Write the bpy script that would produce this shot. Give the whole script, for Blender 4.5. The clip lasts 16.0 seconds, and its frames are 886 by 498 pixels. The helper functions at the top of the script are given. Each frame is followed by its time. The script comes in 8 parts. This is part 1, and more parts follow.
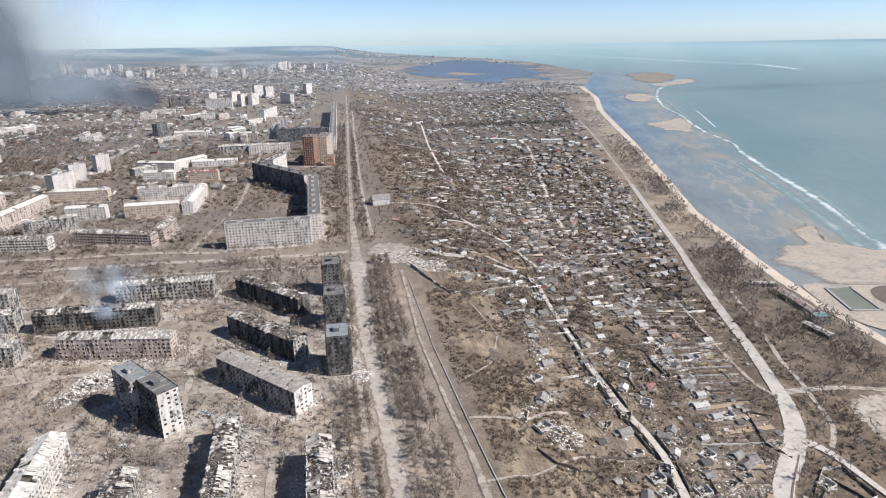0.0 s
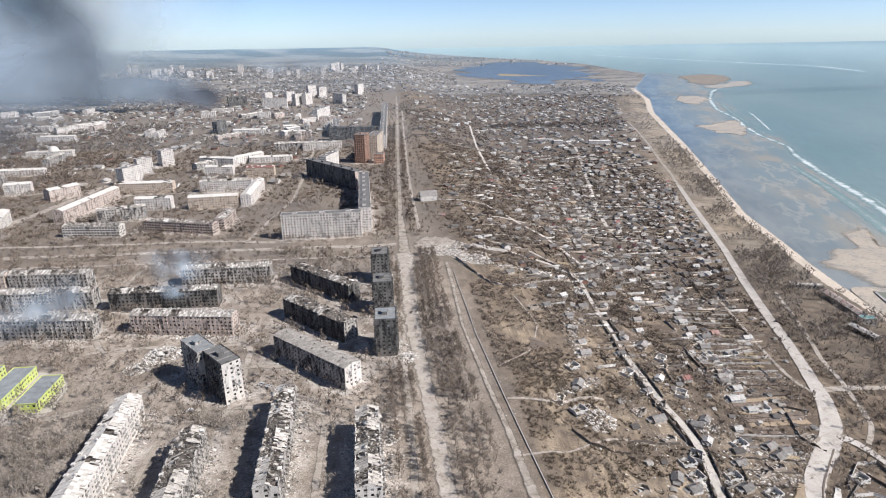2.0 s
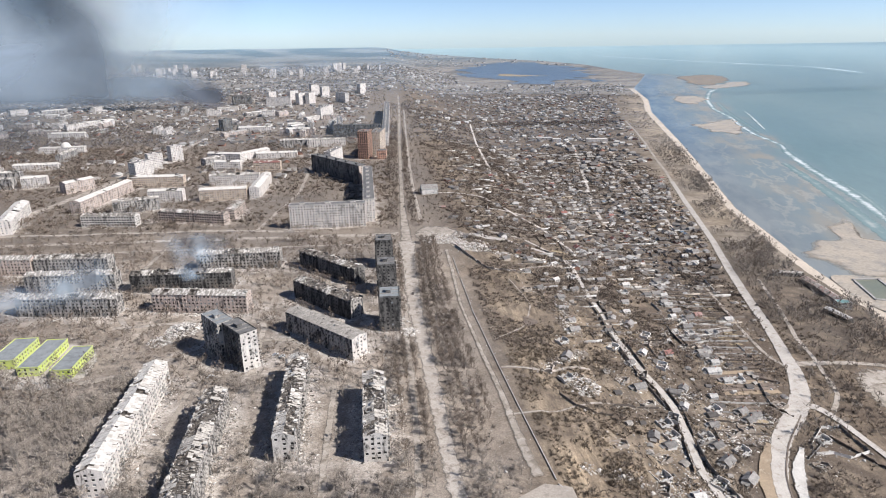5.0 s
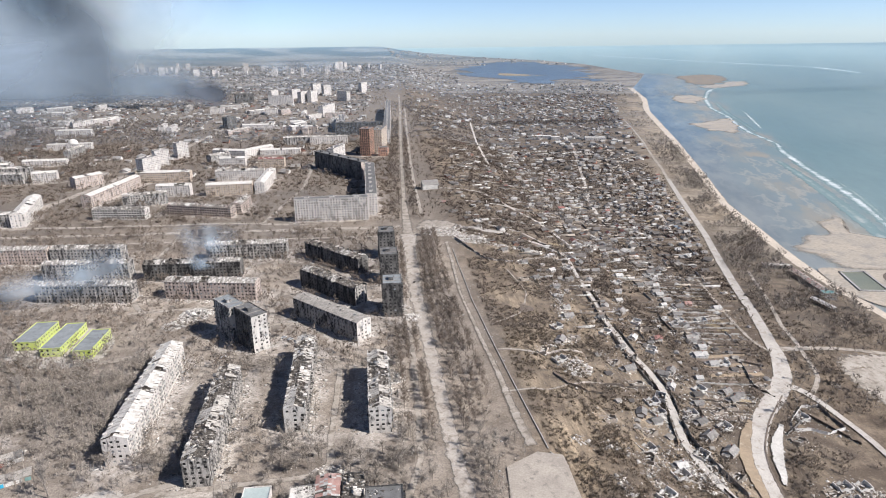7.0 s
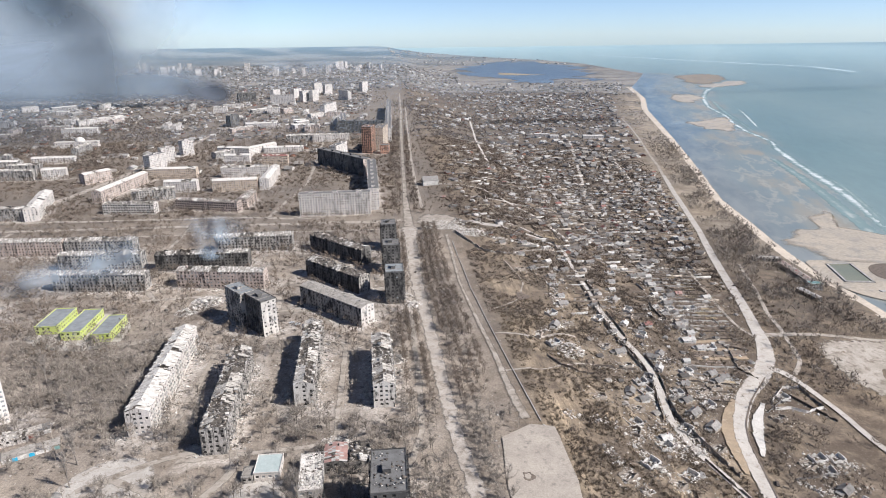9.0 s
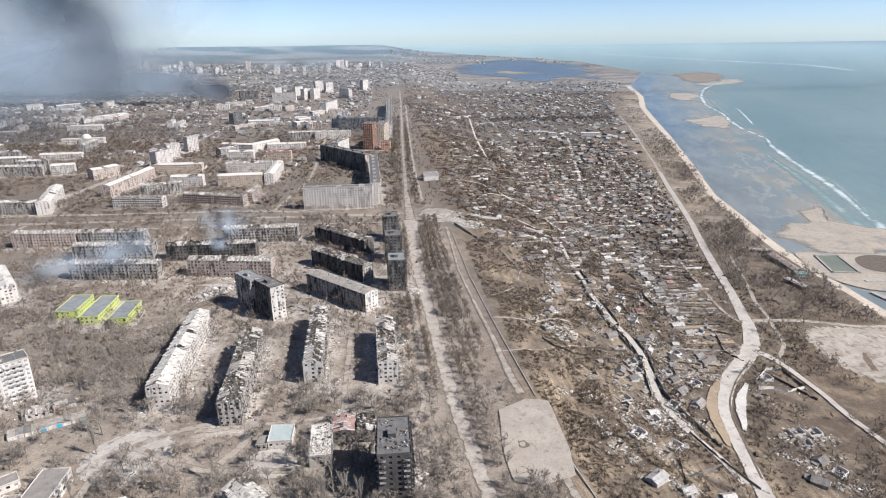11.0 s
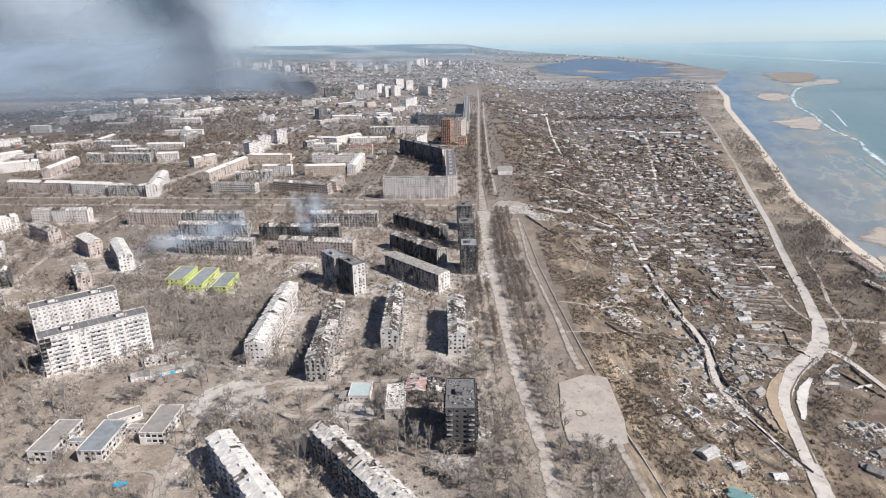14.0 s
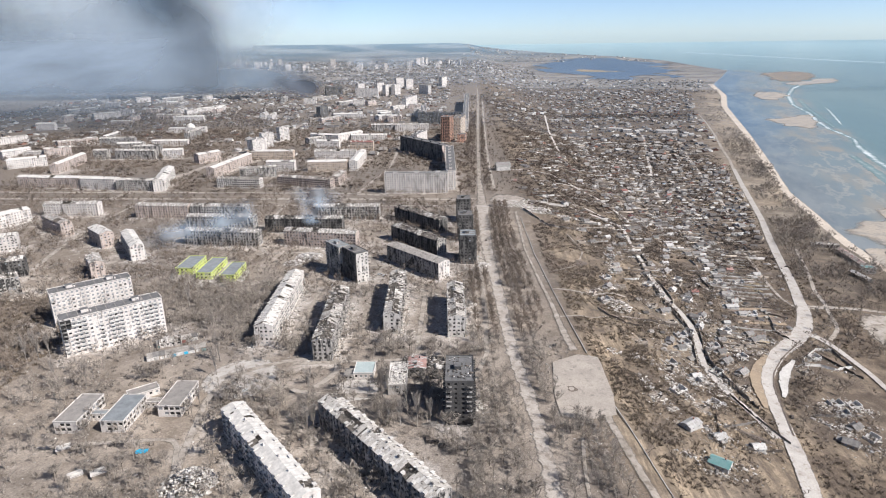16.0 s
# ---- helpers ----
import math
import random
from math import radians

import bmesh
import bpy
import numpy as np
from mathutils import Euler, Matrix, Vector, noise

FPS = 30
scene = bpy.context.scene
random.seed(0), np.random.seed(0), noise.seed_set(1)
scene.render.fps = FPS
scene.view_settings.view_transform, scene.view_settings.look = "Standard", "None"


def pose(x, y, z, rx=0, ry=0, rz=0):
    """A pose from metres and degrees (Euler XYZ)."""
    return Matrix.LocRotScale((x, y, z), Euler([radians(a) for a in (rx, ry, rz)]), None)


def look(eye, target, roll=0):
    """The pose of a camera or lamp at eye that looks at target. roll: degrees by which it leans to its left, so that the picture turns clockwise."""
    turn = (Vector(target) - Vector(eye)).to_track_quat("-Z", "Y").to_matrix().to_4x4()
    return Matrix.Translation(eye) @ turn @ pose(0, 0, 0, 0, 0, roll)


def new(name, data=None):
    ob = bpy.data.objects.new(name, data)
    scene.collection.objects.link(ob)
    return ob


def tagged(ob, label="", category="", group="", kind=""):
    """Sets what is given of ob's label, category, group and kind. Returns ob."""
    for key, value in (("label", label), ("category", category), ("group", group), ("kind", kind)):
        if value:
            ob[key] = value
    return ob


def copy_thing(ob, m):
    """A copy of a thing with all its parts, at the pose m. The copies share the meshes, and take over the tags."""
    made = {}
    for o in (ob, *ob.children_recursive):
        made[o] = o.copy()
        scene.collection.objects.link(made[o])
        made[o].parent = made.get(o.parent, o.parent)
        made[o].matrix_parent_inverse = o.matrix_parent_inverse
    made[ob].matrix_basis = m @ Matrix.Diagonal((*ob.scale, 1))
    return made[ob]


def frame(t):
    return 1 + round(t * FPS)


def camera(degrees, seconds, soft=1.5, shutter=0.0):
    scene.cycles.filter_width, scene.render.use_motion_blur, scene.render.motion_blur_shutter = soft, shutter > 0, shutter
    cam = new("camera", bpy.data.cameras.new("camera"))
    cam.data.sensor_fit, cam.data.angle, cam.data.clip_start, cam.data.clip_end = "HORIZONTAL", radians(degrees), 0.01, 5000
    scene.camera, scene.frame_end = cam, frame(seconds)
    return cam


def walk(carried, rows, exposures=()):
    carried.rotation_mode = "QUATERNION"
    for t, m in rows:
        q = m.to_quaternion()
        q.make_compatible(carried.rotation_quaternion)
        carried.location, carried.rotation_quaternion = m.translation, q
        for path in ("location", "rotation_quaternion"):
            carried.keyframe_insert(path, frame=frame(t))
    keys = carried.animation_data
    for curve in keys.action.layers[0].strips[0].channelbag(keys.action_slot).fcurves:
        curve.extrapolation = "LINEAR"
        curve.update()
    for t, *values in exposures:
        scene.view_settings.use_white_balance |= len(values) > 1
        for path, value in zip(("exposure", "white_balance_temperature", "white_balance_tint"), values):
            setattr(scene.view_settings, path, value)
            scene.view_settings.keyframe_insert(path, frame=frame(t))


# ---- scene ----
cam = camera(70.32, 16.0, soft=1.0)
# seconds, x, y, z, yaw, pitch, lean
PATH = [
    (0, 0.00, 0.00, 201.10, -9.497, -18.891, -0.772),
    (0.5, -0.71, -5.61, 201.35, -9.472, -18.760, -0.805),
    (1, -1.43, -11.11, 201.23, -6.428, -18.788, -0.848),
    (1.5, -1.96, -16.73, 200.99, -5.136, -18.728, -0.906),
    (2, -2.30, -22.49, 200.74, -5.106, -18.698, -0.873),
    (2.5, -2.56, -28.41, 200.48, -5.074, -18.680, -0.865),
    (3, -2.77, -34.47, 200.22, -5.040, -18.657, -0.820),
    (3.5, -3.14, -40.57, 200.01, -5.004, -18.636, -0.828),
    (4, -3.61, -46.53, 199.84, -5.006, -18.623, -0.800),
    (6.5, -6.57, -75.96, 199.71, -5.023, -18.687, -0.676),
    (7, -7.03, -81.88, 199.71, -5.012, -18.689, -0.637),
    (7.5, -7.46, -87.89, 199.70, -4.994, -18.694, -0.668),
    (8, -7.92, -93.87, 199.72, -4.999, -18.700, -0.650),
    (8.5, -8.43, -99.86, 199.76, -4.993, -18.710, -0.651),
    (9, -8.93, -105.79, 199.82, -4.990, -18.712, -0.648),
    (11.5, -12.09, -135.17, 199.83, -5.015, -18.840, -0.634),
    (12, -12.54, -140.87, 199.64, -4.455, -18.839, -0.696),
    (12.5, -12.73, -146.24, 199.45, 1.879, -18.845, -0.797),
    (13, -12.48, -151.34, 199.40, 2.024, -18.845, -0.788),
    (13.5, -12.12, -156.64, 199.33, 1.994, -18.835, -0.796),
    (14, -11.96, -162.05, 199.17, 1.957, -18.826, -0.796),
    (14.5, -11.90, -167.52, 198.93, 1.928, -18.844, -0.779),
    (15, -11.84, -173.19, 198.65, 1.924, -18.850, -0.774),
    (15.5, -11.62, -179.03, 198.35, 1.933, -18.854, -0.775),
    (16, -11.36, -184.95, 198.06, 1.928, -18.868, -0.780),
]
walk(cam, [(t, pose(x, y, z, 90 + pitch, 0, yaw) @ pose(0, 0, 0, 0, 0, lean)) for t, x, y, z, yaw, pitch, lean in PATH],
     exposures=((0.0, 0.40, 6330, 11), (16.0, 0.40, 6330, 11)))

# ---------------------------------------------------------------- light
SUN_FROM = Vector((0.90, -0.44, 0.0)).normalized()
SUN_UP = radians(42.5)
world = bpy.data.worlds.new("sky")
scene.world = world
world.use_nodes = True
wn = world.node_tree.nodes
sky = wn.new("ShaderNodeTexSky")
sky.sky_type = "NISHITA"
sky.sun_disc = False
sky.sun_elevation = SUN_UP
sky.sun_rotation = math.atan2(SUN_FROM.x, SUN_FROM.y)
sky.air_density, sky.dust_density, sky.ozone_density = 0.45, 0.2, 1.5
wn["Background"].inputs["Strength"].default_value = 0.108
world.node_tree.links.new(sky.outputs[0], wn["Background"].inputs["Color"])
lamp = bpy.data.lights.new("sun", "SUN")
lamp.energy, lamp.angle, lamp.color = 5.3, radians(0.6), (1.0, 0.965, 0.92)
sun = new("sun", lamp)
sun_dir = SUN_FROM * math.cos(SUN_UP) + Vector((0, 0, math.sin(SUN_UP)))
sun.matrix_basis = look(sun_dir * 900, (0, 0, 0))

# ---------------------------------------------------------------- materials
def node(nt, kind, **values):
    nd = nt.nodes.new("ShaderNode" + kind)
    for key, value in values.items():
        nd.inputs[key.replace("_", " ")].default_value = value
    return nd


def noise_tex(nt, vec, scale, detail=4.0, rough=0.6):
    nd = node(nt, "TexNoise", Scale=scale, Detail=detail, Roughness=rough)
    nt.links.new(vec, nd.inputs["Vector"])
    return nd.outputs["Fac"]


def ramp(nt, fac, lo, hi, a=0.0, b=1.0):
    nd = nt.nodes.new("ShaderNodeMapRange")
    nd.inputs["From Min"].default_value, nd.inputs["From Max"].default_value = lo, hi
    nd.inputs["To Min"].default_value, nd.inputs["To Max"].default_value = a, b
    nt.links.new(fac, nd.inputs["Value"])
    return nd.outputs["Result"]


def mix(nt, fac, a, b, blend="MIX"):
    nd = nt.nodes.new("ShaderNodeMix")
    nd.data_type, nd.blend_type = "RGBA", blend
    if isinstance(fac, float):
        nd.inputs[0].default_value = fac
    else:
        nt.links.new(fac, nd.inputs[0])
    for value, k in ((a, 6), (b, 7)):
        if isinstance(value, tuple):
            nd.inputs[k].default_value = (*value, 1.0)
        else:
            nt.links.new(value, nd.inputs[k])
    return nd.outputs[2]


def maths(nt, op, a, b):
    nd = nt.nodes.new("ShaderNodeMath")
    nd.operation = op
    for k, value in ((0, a), (1, b)):
        if isinstance(value, (int, float)):
            nd.inputs[k].default_value = value
        else:
            nt.links.new(value, nd.inputs[k])
    return nd.outputs[0]


def start_mat(name):
    m = bpy.data.materials.new(name)
    m.use_nodes = True
    nt = m.node_tree
    bsdf = nt.nodes["Principled BSDF"]
    where = nt.nodes.new("ShaderNodeNewGeometry").outputs["Position"]
    return m, nt, bsdf, where


def finish(nt, bsdf, where, colour, rough, bump=0.0, bump_scale=2.0, metal=0.0):
    if isinstance(colour, tuple):
        bsdf.inputs["Base Color"].default_value = (*colour, 1)
    else:
        nt.links.new(colour, bsdf.inputs["Base Color"])
    bsdf.inputs["Roughness"].default_value = rough
    bsdf.inputs["Metallic"].default_value = metal
    if bump:
        nd = node(nt, "Bump", Strength=bump, Distance=0.3)
        nt.links.new(noise_tex(nt, where, bump_scale, 5.0), nd.inputs["Height"])
        nt.links.new(nd.outputs[0], bsdf.inputs["Normal"])


def weathered(name, c1, c2, scale=0.3, rough=0.9, vary=0.25, dirt=None, dirt_amount=0.3, bump=0.3, bump_scale=3.0, metal=0.0, stretch=None, ragged=0.0, wear=0.75, fade=0.16):
    """A surface of two tones with fine grain, dirt in patches, and a change of value from piece to piece."""
    m, nt, bsdf, where = start_mat(name)
    vec = where
    if stretch:
        mp = nt.nodes.new("ShaderNodeMapping")
        mp.inputs["Scale"].default_value = stretch
        nt.links.new(where, mp.inputs["Vector"])
        vec = mp.outputs[0]
    colour = mix(nt, ramp(nt, noise_tex(nt, vec, scale), 0.35, 0.65), c1, c2)
    if dirt:
        colour = mix(nt, ramp(nt, noise_tex(nt, vec, scale * 2.3, 6.0, 0.7), 0.72 - dirt_amount * 0.5, 0.80 - dirt_amount * 0.4), colour, dirt)
    grain = ramp(nt, noise_tex(nt, where, scale * 14, 3.0), 0.3, 0.7, 0.82, 1.14)
    grey = nt.nodes.new("ShaderNodeCombineColor")
    info = nt.nodes.new("ShaderNodeObjectInfo")
    geo = nt.nodes.new("ShaderNodeNewGeometry")
    both = maths(nt, "FRACT", maths(nt, "ADD", info.outputs["Random"], geo.outputs["Random Per Island"]), 0.0)
    value = maths(nt, "MULTIPLY", grain, ramp(nt, both, 0.0, 1.0, 1.0 - vary, 1.0 + vary))
    for k in range(3):
        nt.links.new(value, grey.inputs[k])
    colour = mix(nt, 1.0, colour, grey.outputs[0], "MULTIPLY")
    finish(nt, bsdf, where, colour, rough, bump, bump_scale, metal)
    if ragged:
        # worn, broken margins where the ribbon's side is near
        side = nt.nodes.new("ShaderNodeAttribute")
        side.attribute_name = "margin"
        worn = maths(nt, "SUBTRACT", maths(nt, "ADD", noise_tex(nt, where, ragged, 6, 0.7), wear), side.outputs["Fac"])
        see = nt.nodes.new("ShaderNodeBsdfTransparent")
        blend = nt.nodes.new("ShaderNodeMixShader")
        nt.links.new(ramp(nt, worn, 0.42 - fade / 2, 0.42 + fade / 2), blend.inputs[0])
        nt.links.new(see.outputs[0], blend.inputs[1])
        nt.links.new(bsdf.outputs[0], blend.inputs[2])
        nt.links.new(blend.outputs[0], nt.nodes["Material Output"].inputs["Surface"])
    return m


SOOT = (0.018, 0.017, 0.017)
PANEL_WHITE = weathered("panel_white", (0.67, 0.615, 0.565), (0.52, 0.475, 0.435), 0.15, 0.85, 0.03, (0.12, 0.108, 0.10), 0.36, stretch=(1, 1, 0.35))
PANEL_GREY = weathered("panel_grey", (0.47, 0.435, 0.395), (0.34, 0.312, 0.283), 0.17, 0.9, 0.03, (0.045, 0.042, 0.04), 0.52, stretch=(1, 1, 0.35))
PANEL_SOOTED = weathered("panel_sooted", (0.64, 0.60, 0.55), (0.50, 0.465, 0.425), 0.13, 0.9, 0.03, (0.035, 0.032, 0.03), 0.42, stretch=(1, 1, 0.5))
PANEL_PINK = weathered("panel_pink", (0.54, 0.445, 0.385), (0.42, 0.35, 0.305), 0.15, 0.9, 0.03, (0.10, 0.085, 0.08), 0.42, stretch=(1, 1, 0.35))
PANEL_BURNT = weathered("panel_burnt", (0.20, 0.185, 0.17), (0.095, 0.089, 0.083), 0.12, 0.95, 0.03, SOOT, 0.5, stretch=(1, 1, 0.4))
PANEL_CHARRED = weathered("panel_charred", (0.115, 0.107, 0.10), (0.06, 0.056, 0.053), 0.12, 0.95, 0.03, SOOT, 0.4, stretch=(1, 1, 0.4))
BRICK_ORANGE = weathered("brick_orange", (0.60, 0.35, 0.245), (0.48, 0.27, 0.19), 0.1, 0.9, 0.03, (0.06, 0.05, 0.045), 0.46)
BRICK_TAN = weathered("brick_tan", (0.56, 0.46, 0.365), (0.46, 0.375, 0.30), 0.1, 0.9, 0.03, (0.1, 0.08, 0.07), 0.38)
PLASTER_GREEN = weathered("plaster_lime", (0.52, 0.60, 0.12), (0.50, 0.55, 0.20), 0.2, 0.8, 0.03, (0.42, 0.41, 0.33), 0.42)
SLATE_BEIGE = weathered("slate_sheet_beige", (0.50, 0.455, 0.40), (0.39, 0.355, 0.31), 0.5, 0.9, 0.13, (0.17, 0.155, 0.14), 0.3)
BALCONY_PANEL = weathered("balcony_panel", (0.50, 0.485, 0.45), (0.37, 0.36, 0.34), 0.3, 0.85, 0.35, (0.10, 0.095, 0.09), 0.3)
ROOF_DARK = weathered("dark_weathered_roof", (0.15, 0.132, 0.118), (0.10, 0.09, 0.082), 0.5, 0.9, 0.35, (0.06, 0.052, 0.046), 0.3)
SLATE = weathered("slate_sheet", (0.38, 0.345, 0.305), (0.25, 0.225, 0.195), 0.5, 0.9, 0.20, (0.09, 0.08, 0.075), 0.35)
SLATE_PALE = weathered("slate_sheet_pale", (0.64, 0.60, 0.545), (0.50, 0.465, 0.42), 0.4, 0.85, 0.12, (0.2, 0.19, 0.18), 0.18)
BITUMEN = weathered("bitumen_felt", (0.17, 0.165, 0.16), (0.12, 0.115, 0.11), 0.25, 0.9, 0.06, (0.045, 0.042, 0.04), 0.3)
BITUMEN_BLUE = weathered("bitumen_blue_grey", (0.255, 0.268, 0.27), (0.185, 0.196, 0.20), 0.25, 0.85, 0.05, (0.08, 0.08, 0.08), 0.25)
BITUMEN_PALE = weathered("bitumen_felt_pale", (0.30, 0.27, 0.24), (0.22, 0.20, 0.18), 0.25, 0.9, 0.05, (0.12, 0.11, 0.10), 0.3)
ATTIC = weathered("attic_rubble", (0.24, 0.215, 0.185), (0.12, 0.105, 0.09), 0.35, 0.95, 0.0, (0.04, 0.037, 0.034), 0.35)
TIMBER = weathered("charred_timber", (0.16, 0.13, 0.105), (0.09, 0.075, 0.065), 0.8, 0.9, 0.35, (0.02, 0.02, 0.02), 0.3)
# near-black for soot and for the unlit depth of hollows not built
VOID = weathered("dark_hollow", (0.016, 0.015, 0.015), (0.030, 0.028, 0.026), 0.5, 0.95, 0.3)
GLASSY, nt_, bs_, wh_ = start_mat("window_glass")
finish(nt_, bs_, wh_, (0.27, 0.28, 0.29), 0.25)
RUBBLE = weathered("rubble_concrete", (0.62, 0.58, 0.53), (0.40, 0.367, 0.332), 0.3, 0.95, 0.35, (0.15, 0.13, 0.12), 0.25)
CONCRETE = weathered("concrete", (0.42, 0.40, 0.37), (0.32, 0.30, 0.28), 0.2, 0.9, 0.08, (0.15, 0.14, 0.13), 0.25)
FENCE_CONC = weathered("fence_panel", (0.28, 0.255, 0.23), (0.19, 0.175, 0.16), 0.4, 0.9, 0.2, (0.06, 0.055, 0.05), 0.35)
BARK = weathered("bark", (0.115, 0.095, 0.08), (0.075, 0.062, 0.053), 1.5, 0.95, 0.3)
BARK_PALE = weathered("bark_pale", (0.34, 0.30, 0.26), (0.22, 0.19, 0.165), 1.5, 0.95, 0.2)
TWIG_BROWN = weathered("twigs_brown", (0.24, 0.19, 0.15), (0.15, 0.12, 0.096), 0.02, 0.95, 0.45, bump=0.0)
TWIG = weathered("twigs", (0.33, 0.285, 0.24), (0.215, 0.183, 0.153), 0.02, 0.95, 0.45, bump=0.0)
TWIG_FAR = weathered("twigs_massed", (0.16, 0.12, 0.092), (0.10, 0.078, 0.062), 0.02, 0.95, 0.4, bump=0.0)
SCRUB = weathered("dry_scrub", (0.22, 0.172, 0.125), (0.135, 0.105, 0.078), 0.02, 0.95, 0.5, bump=0.0)
WALL_WHITE = weathered("lime_wash", (0.66, 0.63, 0.59), (0.48, 0.455, 0.42), 0.4, 0.9, 0.2, (0.16, 0.14, 0.12), 0.25)
WALL_TAN = weathered("clay_plaster", (0.38, 0.32, 0.26), (0.27, 0.23, 0.19), 0.4, 0.9, 0.25, (0.10, 0.09, 0.08), 0.3)
WALL_BRICK = weathered("house_brick", (0.33, 0.17, 0.12), (0.26, 0.14, 0.11), 0.4, 0.9, 0.2, (0.09, 0.07, 0.06), 0.3)
ROOF_GREY = weathered("asbestos_sheet", (0.27, 0.25, 0.23), (0.16, 0.148, 0.136), 0.5, 0.9, 0.35, (0.07, 0.065, 0.06), 0.3)
ROOF_PALE = weathered("pale_sheet", (0.52, 0.495, 0.46), (0.36, 0.338, 0.31), 0.5, 0.7, 0.25, (0.15, 0.14, 0.13), 0.35)
ROOF_RED = weathered("red_sheet", (0.24, 0.10, 0.08), (0.20, 0.095, 0.08), 0.5, 0.7, 0.25, (0.12, 0.07, 0.06), 0.25)
ROOF_RUST = weathered("rusty_sheet", (0.36, 0.25, 0.22), (0.30, 0.15, 0.12), 0.3, 0.8, 0.2, (0.2, 0.16, 0.14), 0.3, stretch=(1.6, 0.25, 1))
ROOF_TEAL = weathered("teal_sheet", (0.12, 0.25, 0.235), (0.17, 0.28, 0.27), 0.4, 0.6, 0.1, (0.3, 0.3, 0.28), 0.2)
ROOF_PALE_TEAL = weathered("pale_teal_sheet", (0.40, 0.45, 0.43), (0.33, 0.38, 0.365), 0.4, 0.7, 0.1, (0.45, 0.43, 0.4), 0.3)
ROOF_BLUE = weathered("blue_sheet", (0.13, 0.18, 0.23), (0.17, 0.205, 0.25), 0.5, 0.6, 0.2, (0.1, 0.1, 0.1), 0.2)
TARP_BLUE = weathered("blue_tarpaulin", (0.02, 0.32, 0.52), (0.04, 0.36, 0.55), 0.8, 0.5, 0.05)
CHARRED = weathered("charred_metal", (0.05, 0.045, 0.042), (0.10, 0.075, 0.06), 1.0, 0.7, 0.3)
PAINT_PALE = weathered("pale_car_paint", (0.55, 0.55, 0.54), (0.45, 0.45, 0.45), 1.0, 0.45, 0.1)
RUBBER = weathered("tyre_rubber", (0.025, 0.025, 0.025), (0.04, 0.04, 0.04), 2.0, 0.9, 0.1)
TRACK = weathered("dirt_track", (0.41, 0.36, 0.31), (0.30, 0.26, 0.215), 0.08, 0.95, 0.0, (0.20, 0.165, 0.13), 0.45, ragged=0.22)
FADED = weathered("faded_track", (0.40, 0.35, 0.30), (0.29, 0.25, 0.207), 0.08, 0.95, 0.0, (0.19, 0.157, 0.124), 0.5, ragged=0.2, wear=0.52, fade=0.3)
DUSTY = weathered("dusty_carriageway", (0.44, 0.39, 0.34), (0.34, 0.295, 0.25), 0.08, 0.95, 0.0, (0.23, 0.19, 0.155), 0.42, ragged=0.2, wear=0.66, fade=0.3)
CHALK = weathered("pale_road", (0.47, 0.43, 0.385), (0.38, 0.34, 0.30), 0.09, 0.95, 0.0, (0.28, 0.24, 0.20), 0.36, ragged=0.25, wear=0.92)
PAVED = weathered("plaza_paving", (0.41, 0.355, 0.298), (0.33, 0.285, 0.24), 0.08, 0.9, 0.0, (0.24, 0.21, 0.18), 0.34)
SAND = weathered("beach_sand", (0.53, 0.45, 0.365), (0.43, 0.365, 0.295), 0.03, 0.95, 0.0, (0.42, 0.34, 0.26), 0.2, ragged=0.12)
SAND_WET = weathered("wet_sand", (0.44, 0.37, 0.29), (0.35, 0.305, 0.25), 0.02, 0.6, 0.0, (0.27, 0.25, 0.22), 0.42, bump=0.05, ragged=0.02, wear=0.62, fade=0.3)
WHITE_STONE = weathered("white_stone", (0.56, 0.53, 0.49), (0.44, 0.41, 0.37), 0.15, 0.95, 0.0, (0.40, 0.36, 0.31), 0.3, ragged=0.3, wear=0.8)
VERGE = weathered("earth_verge", (0.33, 0.25, 0.17), (0.25, 0.19, 0.13), 0.1, 0.95, 0.0, (0.40, 0.33, 0.25), 0.3, ragged=0.25, wear=0.85)
SOIL = weathered("garden_soil", (0.13, 0.10, 0.08), (0.19, 0.15, 0.12), 0.3, 0.95, 0.2, ragged=0.5)
GRASS_TAN = weathered("dry_grass", (0.34, 0.265, 0.165), (0.25, 0.195, 0.125), 0.1, 0.95, 0.0, (0.15, 0.12, 0.085), 0.35)


